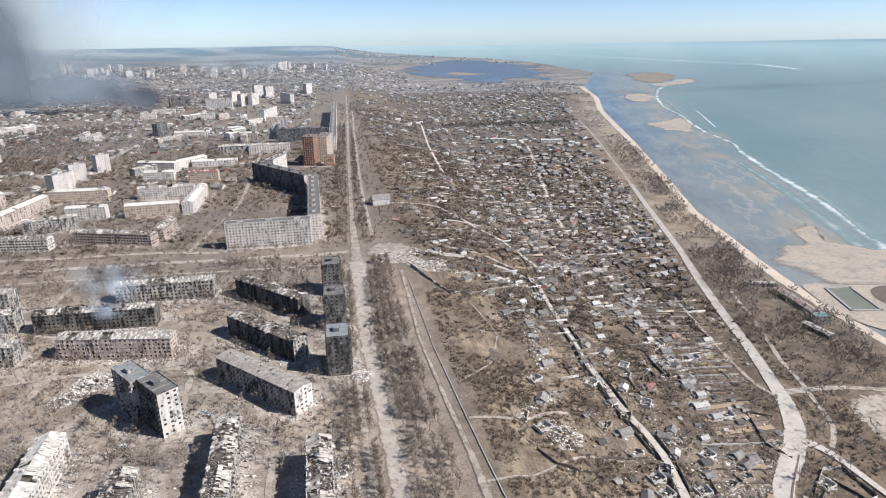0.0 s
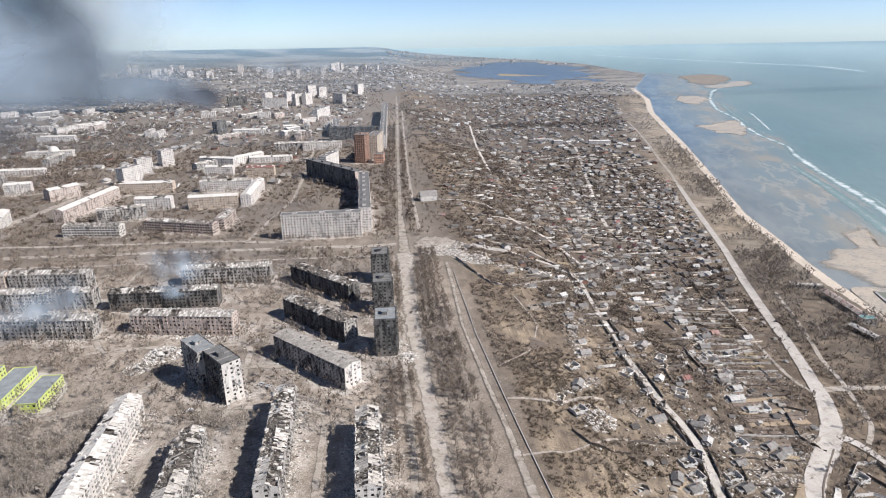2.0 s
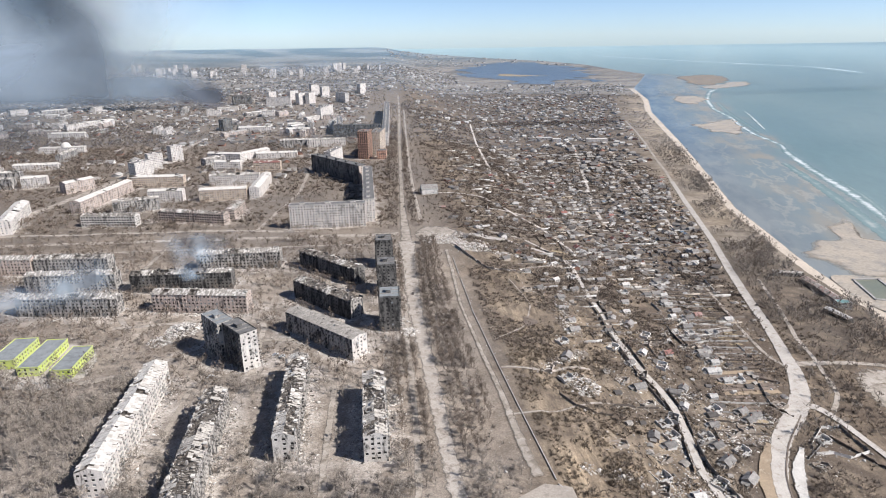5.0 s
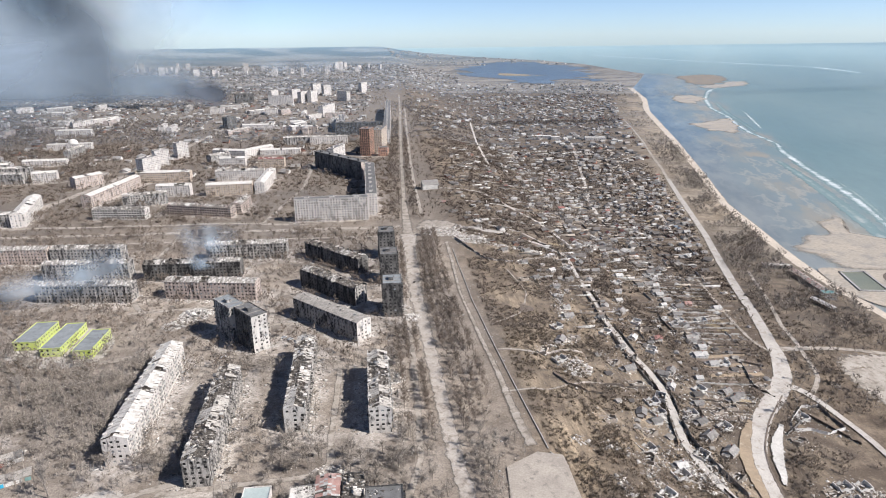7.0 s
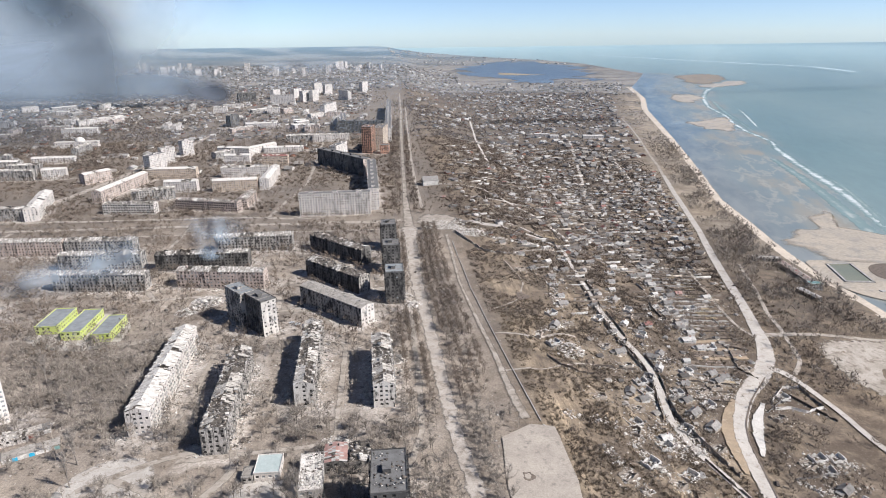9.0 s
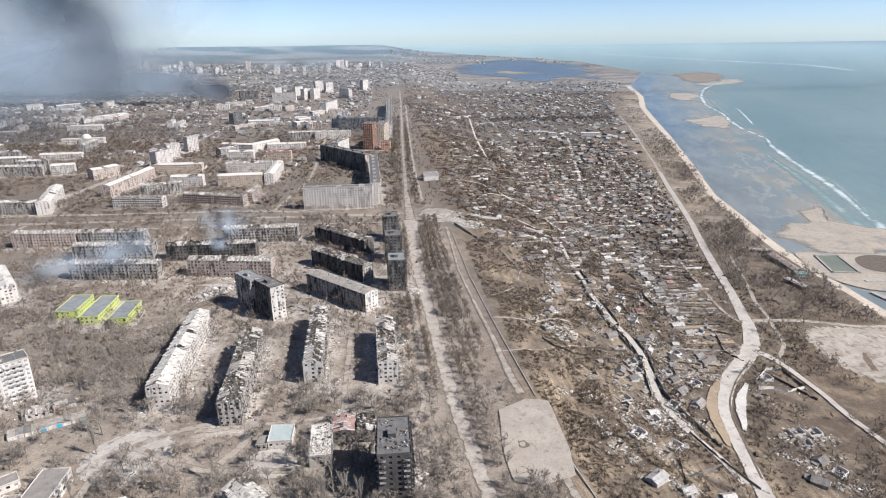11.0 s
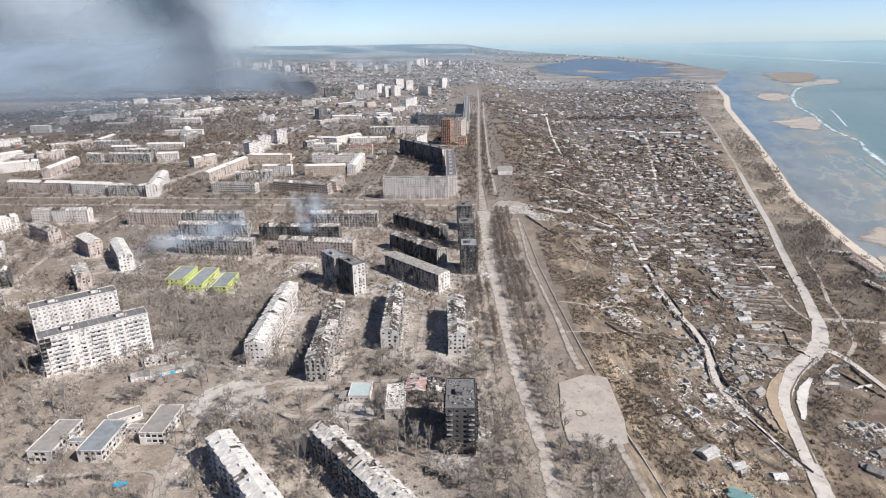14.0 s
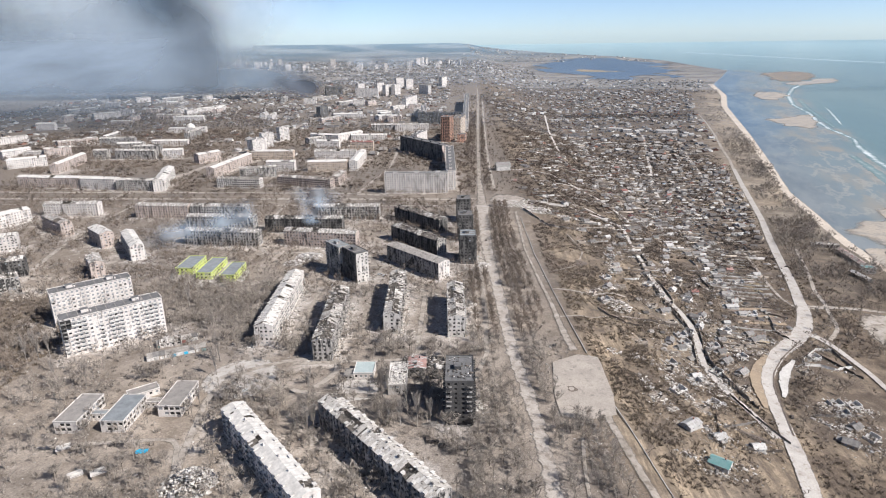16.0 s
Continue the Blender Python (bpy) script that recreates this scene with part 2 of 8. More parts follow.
def land_cover():
    """Winter ground. dust: how much pale debris of the ruined blocks lies there; shore: how far behind the beach, in metres."""
    m, nt, bsdf, where = start_mat("land_cover")
    sep = nt.nodes.new("ShaderNodeSeparateXYZ")
    nt.links.new(where, sep.inputs[0])
    given = {}
    for key in ("dust", "shore"):
        at = nt.nodes.new("ShaderNodeAttribute")
        at.attribute_name = key
        given[key] = at.outputs["Fac"]
    town = ramp(nt, sep.outputs["X"], 40, 76, 1.0, 0.0)
    earth = mix(nt, ramp(nt, noise_tex(nt, where, 0.045, 7, 0.68), 0.38, 0.62), (0.19, 0.158, 0.128), (0.345, 0.298, 0.25))
    earth = mix(nt, ramp(nt, sep.outputs["X"], -270, -330, 0.0, 0.55), earth, (0.18, 0.148, 0.117))
    earth = mix(nt, ramp(nt, sep.outputs["Y"], 480, 640, 0.0, 0.7), earth, (0.165, 0.138, 0.112))
    scrub = mix(nt, ramp(nt, noise_tex(nt, where, 0.11, 6, 0.65), 0.40, 0.62), (0.085, 0.065, 0.048), (0.195, 0.152, 0.112))
    colour = mix(nt, town, scrub, earth)
    # pale powder and crushed plaster round the ruined blocks
    powder = mix(nt, ramp(nt, noise_tex(nt, where, 0.3, 6, 0.75), 0.35, 0.65), (0.36, 0.32, 0.28), (0.58, 0.535, 0.485))
    lies = maths(nt, "ADD", given["dust"], ramp(nt, noise_tex(nt, where, 0.055, 6, 0.7), 0.32, 0.68, -0.55, 0.45))
    colour = mix(nt, ramp(nt, lies, 0.28, 0.78, 0.0, 0.85), colour, powder)
    # yellowed grass, combed down the slope in streaks
    turn = nt.nodes.new("ShaderNodeMapping")
    turn.inputs["Rotation"].default_value = (0, 0, radians(-5))
    turn.inputs["Scale"].default_value = (1.8, 0.28, 1.0)
    nt.links.new(where, turn.inputs["Vector"])
    comb = noise_tex(nt, turn.outputs[0], 0.10, 7, 0.72)
    tan = mix(nt, ramp(nt, comb, 0.40, 0.62), (0.14, 0.108, 0.077), (0.41, 0.325, 0.225))
    slope = maths(nt, "MULTIPLY", ramp(nt, sep.outputs["X"], 60, 76), ramp(nt, sep.outputs["X"], 120, 260, 1.0, 0.3))
    slope = maths(nt, "MULTIPLY", slope, ramp(nt, noise_tex(nt, where, 0.022, 6, 0.72), 0.40, 0.57))
    slope = maths(nt, "MULTIPLY", slope, ramp(nt, sep.outputs["Y"], 320, 620, 1.0, 0.35))
    colour = mix(nt, slope, colour, tan)
    # dug black garden earth below the slope
    dug = maths(nt, "MULTIPLY", ramp(nt, sep.outputs["X"], 110, 180, 0.0, 0.78), ramp(nt, noise_tex(nt, where, 0.05, 5, 0.65), 0.45, 0.55))
    colour = mix(nt, dug, colour, (0.088, 0.065, 0.047))
    # sandy grass behind the beach
    sand = mix(nt, ramp(nt, noise_tex(nt, where, 0.05, 7, 0.72), 0.40, 0.60), (0.20, 0.162, 0.118), (0.43, 0.365, 0.285))
    near = maths(nt, "ADD", given["shore"], ramp(nt, noise_tex(nt, where, 0.03, 4), 0.3, 0.7, -28, 28))
    colour = mix(nt, maths(nt, "MULTIPLY", ramp(nt, near, 140, 60, 0.0, 0.9), ramp(nt, sep.outputs["Y"], 470, 640, 0.12, 0.85)), colour, sand)
    # litter, tufts, crumbs
    grain = mix(nt, ramp(nt, noise_tex(nt, where, 0.9, 7, 0.82), 0.34, 0.66), (0.55, 0.54, 0.53), (1.38, 1.38, 1.38))
    colour = mix(nt, 1.0, colour, grain, "MULTIPLY")
    tuft = ramp(nt, noise_tex(nt, where, 0.5, 6, 0.82), 0.55, 0.63, 0.0, 0.6)
    colour = mix(nt, tuft, colour, (0.095, 0.078, 0.060))
    crumb = ramp(nt, noise_tex(nt, where, 0.8, 6, 0.8), 0.61, 0.67, 0.0, 0.65)
    colour = mix(nt, crumb, colour, (0.49, 0.45, 0.40))
    wide = mix(nt, ramp(nt, noise_tex(nt, where, 0.006, 3), 0.35, 0.65), (0.84, 0.84, 0.86), (1.12, 1.08, 1.03))
    colour = mix(nt, 1.0, colour, wide, "MULTIPLY")
    finish(nt, bsdf, where, colour, 0.97, 0.5, 0.7)
    return m


def far_land():
    """Fields, woods and reservoirs in bands, with distance haze painted in as blue glow."""
    m, nt, bsdf, where = start_mat("hazed_far_fields")
    mp = nt.nodes.new("ShaderNodeMapping")
    mp.inputs["Scale"].default_value = (0.45, 1.6, 1.0)
    nt.links.new(where, mp.inputs["Vector"])
    a = mix(nt, ramp(nt, noise_tex(nt, mp.outputs[0], 0.004, 6, 0.62), 0.42, 0.58), (0.085, 0.078, 0.068), (0.25, 0.215, 0.175))
    b = mix(nt, ramp(nt, noise_tex(nt, where, 0.03, 5, 0.7), 0.48, 0.62), a, (0.24, 0.215, 0.195))
    sep = nt.nodes.new("ShaderNodeSeparateXYZ")
    nt.links.new(where, sep.inputs[0])
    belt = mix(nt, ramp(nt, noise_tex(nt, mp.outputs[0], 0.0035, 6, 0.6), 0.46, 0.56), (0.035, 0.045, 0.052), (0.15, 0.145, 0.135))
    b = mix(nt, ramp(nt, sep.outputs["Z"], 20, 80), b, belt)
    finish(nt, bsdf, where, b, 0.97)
    # aerial haze imitated by emission that rises with height
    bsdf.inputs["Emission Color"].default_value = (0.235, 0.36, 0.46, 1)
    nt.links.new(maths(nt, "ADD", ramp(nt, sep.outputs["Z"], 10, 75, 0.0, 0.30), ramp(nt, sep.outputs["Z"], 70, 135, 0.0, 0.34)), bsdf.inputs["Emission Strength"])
    return m


def sea_tone(nt, where):
    mp = nt.nodes.new("ShaderNodeMapping")
    mp.vector_type = "TEXTURE"
    mp.inputs["Scale"].default_value = (1.0, 3.0, 1.0)
    mp.inputs["Rotation"].default_value = (0, 0, radians(-20))
    nt.links.new(where, mp.inputs["Vector"])
    wide = mix(nt, ramp(nt, noise_tex(nt, mp.outputs[0], 0.0025, 5, 0.6), 0.38, 0.62), (0.145, 0.215, 0.22), (0.185, 0.25, 0.247))
    fine = mix(nt, ramp(nt, noise_tex(nt, mp.outputs[0], 0.05, 4, 0.7), 0.3, 0.7), (0.93, 0.93, 0.93), (1.06, 1.06, 1.06))
    return mix(nt, 1.0, wide, fine, "MULTIPLY"), mp.outputs[0]


def sea_water(name, haze):
    m, nt, bsdf, where = start_mat(name)
    finish(nt, bsdf, where, sea_tone(nt, where)[0], 0.45, 0.25, 0.15)
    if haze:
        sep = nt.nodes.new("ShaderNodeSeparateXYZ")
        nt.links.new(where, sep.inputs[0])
        # distance haze painted in: the water glows more as it climbs
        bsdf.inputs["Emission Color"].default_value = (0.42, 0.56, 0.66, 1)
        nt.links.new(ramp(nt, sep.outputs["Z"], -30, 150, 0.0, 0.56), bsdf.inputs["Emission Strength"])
    return m


def shallow_water():
    """Water by the beach, duller near and bluer with Y, then sandbanks and threads of sand that run along the shore,
    then open sea.
    """
    m, nt, bsdf, where = start_mat("shallow_water")
    open_sea, vec = sea_tone(nt, where)
    off = nt.nodes.new("ShaderNodeAttribute")
    off.attribute_name = "across"
    off = maths(nt, "ADD", off.outputs["Fac"], ramp(nt, noise_tex(nt, vec, 0.012, 5), 0.3, 0.7, -0.16, 0.16))
    inshore = mix(nt, ramp(nt, noise_tex(nt, vec, 0.02, 5, 0.6), 0.40, 0.60), (0.10, 0.158, 0.215), (0.20, 0.25, 0.285))
    sep = nt.nodes.new("ShaderNodeSeparateXYZ")
    nt.links.new(where, sep.inputs[0])
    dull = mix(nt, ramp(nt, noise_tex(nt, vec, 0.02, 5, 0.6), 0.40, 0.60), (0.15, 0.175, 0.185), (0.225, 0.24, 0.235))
    inshore = mix(nt, ramp(nt, sep.outputs["Y"], 900, 1700), dull, inshore)
    wide = mix(nt, ramp(nt, off, 0.10, 0.50), inshore, (0.185, 0.225, 0.228))
    banks = ramp(nt, noise_tex(nt, vec, 0.016, 7, 0.62), 0.46, 0.58, 0.0, 0.85)
    banks = maths(nt, "MULTIPLY", banks, maths(nt, "MULTIPLY", ramp(nt, off, 0.25, 0.55), ramp(nt, off, 0.80, 0.98, 1.0, 0.0)))
    bars = mix(nt, banks, wide, (0.30, 0.262, 0.205))
    thread = maths(nt, "ABSOLUTE", maths(nt, "SUBTRACT", noise_tex(nt, vec, 0.014, 6, 0.62), 0.5), 0.0)
    thread = maths(nt, "MULTIPLY", ramp(nt, thread, 0.0, 0.03, 0.8, 0.0), ramp(nt, off, 0.0, 0.4))
    bars = mix(nt, thread, bars, (0.345, 0.325, 0.28))
    finish(nt, bsdf, where, mix(nt, ramp(nt, off, 0.70, 0.93), bars, open_sea), 0.45, 0.25, 0.15)
    return m


def foam(name, white, amount, scale):
    """Broken surf that thins out into the water along its sides."""
    m, nt, bsdf, where = start_mat(name)
    water, vec = sea_tone(nt, where)
    side = nt.nodes.new("ShaderNodeAttribute")
    side.attribute_name = "margin"
    worn = maths(nt, "SUBTRACT", maths(nt, "ADD", ramp(nt, noise_tex(nt, where, scale, 6, 0.7), 0.3, 0.7, -0.4, 1.1), amount), side.outputs["Fac"])
    lace = ramp(nt, noise_tex(nt, vec, scale * 4, 5, 0.7), 0.35, 0.6, 0.55, 1.0)
    finish(nt, bsdf, where, mix(nt, maths(nt, "MULTIPLY", ramp(nt, worn, 0.15, 0.85), lace), water, white), 0.6, 0.2, 0.2)
    return m


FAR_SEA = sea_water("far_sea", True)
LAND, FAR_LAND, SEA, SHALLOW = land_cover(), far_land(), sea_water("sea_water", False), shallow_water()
LAKE = weathered("lake_water", (0.085, 0.125, 0.175), (0.11, 0.15, 0.20), 0.004, 0.35, 0.0, bump=0.0)
FOAM = foam("sea_foam", (0.62, 0.65, 0.645), 0.45, 0.035)
FOAM_FAR = foam("hazed_far_foam", (0.80, 0.82, 0.82), 0.9, 0.012)
# a bluish glow stands in for the haze over the far surf
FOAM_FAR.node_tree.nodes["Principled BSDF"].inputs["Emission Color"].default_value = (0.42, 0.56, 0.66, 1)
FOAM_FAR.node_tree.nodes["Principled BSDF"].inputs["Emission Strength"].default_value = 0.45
FOAM_THIN = foam("thin_foam", (0.36, 0.39, 0.37), 0.10, 0.022)
REEDS = weathered("dry_reeds", (0.26, 0.195, 0.13), (0.20, 0.155, 0.11), 0.02, 0.95, 0.0, (0.13, 0.11, 0.085), 0.35, ragged=0.02, wear=0.55, fade=0.3)


# ---------------------------------------------------------------- mesh helpers
class Geo:
    """Vertices and faces of one mesh, with a material slot for each face."""

    def __init__(self):
        self.v, self.f, self.m = [], [], []

    def add(self, verts, faces, slot=0):
        k = len(self.v)
        self.v += [tuple(p) for p in verts]
        self.f += [tuple(i + k for i in fc) for fc in faces]
        self.m += [slot] * len(faces)

    def box(self, c, s, turn=0.0, slot=0, tilt=(0, 0)):
        m = Matrix.Translation(c) @ Euler((tilt[0], tilt[1], turn)).to_matrix().to_4x4()
        h = [q / 2 for q in s]
        vs = [m @ Vector((sx * h[0], sy * h[1], sz * h[2])) for sz in (-1, 1) for sy in (-1, 1) for sx in (-1, 1)]
        self.add(vs, BOX_FACES, slot)

    def mesh(self, name, mats):
        if name in ("wall", "end_wall", "balcony"):
            # one connected piece
            _, first, back = np.unique(np.round(np.array(self.v), 3), axis=0, return_index=True, return_inverse=True)
            back = np.ravel(back).tolist()
            self.v = [self.v[i] for i in first.tolist()]
            self.f = [tuple(back[i] for i in fc) for fc in self.f]
        me = bpy.data.meshes.new(name)
        me.from_pydata(self.v, [], self.f)
        for mt in mats:
            me.materials.append(mt)
        if len(mats) > 1:
            me.polygons.foreach_set("material_index", self.m)
        me.update()
        return me


BOX_FACES = [(0, 2, 3, 1), (4, 5, 7, 6), (0, 1, 5, 4), (2, 6, 7, 3), (0, 4, 6, 2), (1, 3, 7, 5)]


def as_list(mats):
    return list(mats) if isinstance(mats, (list, tuple)) else [mats]


def part(name, geo, mats, parent=None, label="", kind=""):
    """One mesh object, under a thing or a part where parent is given. geo may be a ready mesh."""
    data = geo.mesh(name, as_list(mats)) if isinstance(geo, Geo) else geo
    ob = new(name, data)
    if parent:
        ob.parent = parent
    return tagged(ob, label, kind=kind)


def many(name, verts, faces, spots, mats, slots=None):
    """Joins copies of one small shape into one mesh. spots: rows of x, y, z, turn, width, height."""
    spots = np.asarray(spots, float)
    verts, faces = np.asarray(verts, float), np.asarray(faces, int)
    c, s = np.cos(spots[:, 3])[:, None], np.sin(spots[:, 3])[:, None]
    x, y = verts[None, :, 0] * spots[:, 4:5], verts[None, :, 1] * spots[:, 4:5]
    co = np.stack([x * c - y * s + spots[:, 0:1], x * s + y * c + spots[:, 1:2], verts[None, :, 2] * spots[:, 5:6] + spots[:, 2:3]], -1).reshape(-1, 3)
    fc = (faces[None] + (np.arange(len(spots)) * len(verts))[:, None, None]).reshape(-1, faces.shape[1])
    me = bpy.data.meshes.new(name)
    me.vertices.add(len(co))
    me.vertices.foreach_set("co", co.ravel())
    w = faces.shape[1]
    me.loops.add(len(fc) * w)
    me.loops.foreach_set("vertex_index", fc.ravel())
    me.polygons.add(len(fc))
    me.polygons.foreach_set("loop_start", np.arange(len(fc)) * w)
    for mt in as_list(mats):
        me.materials.append(mt)
    if slots is not None:
        me.polygons.foreach_set("material_index", np.tile(np.asarray(slots), len(spots)))
    me.update(calc_edges=True)
    return me


# ---------------------------------------------------------------- lie of the land
COAST = ((-4000, 300), (-500, 400), (0, 425), (400, 446), (536, 456), (600, 467), (690, 487), (800, 508), (990, 570), (1160, 624), (1390, 697), (1650, 775),
         (2000, 880), (2400, 1035), (2950, 1190), (3400, 1400), (4062, 1699), (4422, 1690), (5560, 1760), (6600, 1617), (7700, 1213), (9900, 691), (12200, 428),
         (16000, -400), (40000, -4000))
COAST_Y, COAST_X = [c[0] for c in COAST], [c[1] for c in COAST]
SEA_Z = -47.0
MIDDLE = (-6.0, -90.0, 200.0)


def coast(y):
    return np.interp(y, COAST_Y, COAST_X)


def smooth(u):
    u = np.clip(u, 0, 1)
    return u * u * (3 - 2 * u)


def land_z(x, y):
    """Height of the ground: the town's plateau, the slope down to the shore village, the beach and the sea floor."""
    x, y = np.asarray(x, float), np.asarray(y, float)
    near = np.interp(x, [75, 84, 102, 135, 150, 175, 200, 255, 300, 400], [0, -2.6, -7, -16.5, -21, -25.5, -30, -38.5, -42, -45.6])
    mid = np.interp(x, [66, 100, 143, 172, 217, 262, 337, 425], [0, -4.5, -12.5, -17, -26.5, -30.5, -35.5, -44.5])
    far = -45.6 * smooth((x - 68) / 255)
    a, b = smooth((y - 225) / 115), smooth((y - 340) / 260)
    z = near * (1 - a) + mid * a
    z = z * (1 - b) + far * b
    z = z + 0.35 * np.sin(x * 0.071 + 1.3 * np.sin(y * 0.033)) * np.sin(y * 0.057)
    bank = smooth((x - 80) / 20) * smooth((148 - x) / 30) * smooth((760 - y) / 120) * smooth((y - 90) / 40)
    z = z + bank * (1.3 * np.sin(0.11 * x + 0.05 * y + 1.6 * np.sin(0.021 * y)) + 0.7 * np.sin(0.19 * x - 0.07 * y + 1.2 * np.sin(0.043 * y + 1)))
    s = x - coast(y)
    return np.where(s > -18, np.minimum(z, np.interp(s, [-18, 0, 60], [-45.4, -46.9, -56])), z)


def settle(x, y, z):
    """Beyond 2.5 km the land climbs gently, so that the far hills and the sea's edge close the view within 5 km."""
    x, y, z = (np.asarray(a, float) for a in (x, y, z))
    d = np.hypot(x - MIDDLE[0], y - MIDDLE[1])
    r = np.where(d < 2500, d, 2500 + 2300 * (1 - np.exp(-np.maximum(d - 2500, 0) / 2300)))
    k = r / np.maximum(d, 1)
    return MIDDLE[0] + (x - MIDDLE[0]) * k, MIDDLE[1] + (y - MIDDLE[1]) * k, MIDDLE[2] + (z - MIDDLE[2]) * k


# what stands where, on a grid of 2 m, so that trees and rubble keep clear of walls and roads
TAKEN = np.zeros((760, 1400), bool)
GRID_X, GRID_Y = -1000.0, -100.0


def occupy(x, y, turn, length, width, margin=1.5):
    r = math.hypot(length, width) / 2 + margin
    i0, i1, j0, j1 = (int(v) for v in ((x - r - GRID_X) / 2, (x + r - GRID_X) / 2 + 2, (y - r - GRID_Y) / 2, (y + r - GRID_Y) / 2 + 2))
    i0, j0 = max(i0, 0), max(j0, 0)
    i1, j1 = min(i1, TAKEN.shape[0]), min(j1, TAKEN.shape[1])
    if i0 >= i1 or j0 >= j1:
        return
    u, v = np.meshgrid(GRID_X + 2 * np.arange(i0, i1) + 1 - x, GRID_Y + 2 * np.arange(j0, j1) + 1 - y, indexing="ij")
    c, s = math.cos(turn), math.sin(turn)
    TAKEN[i0:i1, j0:j1] |= (abs(u * c + v * s) < length / 2 + margin) & (abs(v * c - u * s) < width / 2 + margin)


def free(x, y):
    i, j = ((np.asarray(x) - GRID_X) / 2).astype(int), ((np.asarray(y) - GRID_Y) / 2).astype(int)
    inside = (i >= 0) & (j >= 0) & (i < TAKEN.shape[0]) & (j < TAKEN.shape[1])
    return ~(inside & TAKEN[np.clip(i, 0, TAKEN.shape[0] - 1), np.clip(j, 0, TAKEN.shape[1] - 1)])


def sheet(name, xs, ys, zs, mats, keep=None):
    """A grid mesh from arrays of the same shape."""
    rows, cols = xs.shape
    idx = np.arange(rows * cols).reshape(rows, cols)
    fc = np.stack([idx[:-1, :-1], idx[:-1, 1:], idx[1:, 1:], idx[1:, :-1]], -1)
    fc = fc[keep] if keep is not None else fc.reshape(-1, 4)
    a, b, c = settle(xs, ys, zs)
    me = bpy.data.meshes.new(name)
    me.from_pydata(np.stack([a.ravel(), b.ravel(), c.ravel()], -1).tolist(), [], fc.tolist())
    for mt in as_list(mats):
        me.materials.append(mt)
    me.polygons.foreach_set("use_smooth", [True] * len(me.polygons))
    me.update()
    return new(name, me)


far_steps = np.geomspace(60, 13500, 36)
rows_y = np.concatenate([-far_steps[::-1][14:] * 1.0 - 260, np.arange(-260, 0, 20), np.arange(0, 720, 8), np.arange(720, 1500, 20), np.arange(1500, 3000, 50), 3000 + np.geomspace(60, 11500, 36)])
cols_s = np.concatenate([-760 - far_steps[::-1], np.arange(-760, -200, 7), np.arange(-200, -20, 10), [-18, -9, 0, 20, 60]])
gy, gs = np.meshgrid(rows_y, cols_s, indexing="ij")
gx = coast(gy) + gs
mid_d = np.hypot(gx - MIDDLE[0], gy - MIDDLE[1])[:-1, :-1]
gz = land_z(gx, gy)
ground = tagged(sheet("ground", gx, gy, gz, LAND, mid_d < 2900), "dry brown winter ground of a coastal town, with scrub and dust", "ground", kind="structure")
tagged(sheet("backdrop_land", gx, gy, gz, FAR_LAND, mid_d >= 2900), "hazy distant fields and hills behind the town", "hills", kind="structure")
ground.data.attributes.new("shore", "FLOAT", "POINT").data.foreach_set("value", -gs.ravel())
sea_s = np.concatenate([[-3], np.geomspace(5, 23000, 60)])
gy, gs = np.meshgrid(rows_y, sea_s, indexing="ij")
sea_d = np.hypot(coast(gy) + gs - MIDDLE[0], gy - MIDDLE[1])[:-1, :-1]
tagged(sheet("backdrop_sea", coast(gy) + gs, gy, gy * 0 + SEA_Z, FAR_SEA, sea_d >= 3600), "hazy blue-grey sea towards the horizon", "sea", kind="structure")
tagged(sheet("water", coast(gy) + gs, gy, gy * 0 + SEA_Z, SEA, sea_d < 3600), "calm grey-green sea with faint ripples", "sea", kind="structure")


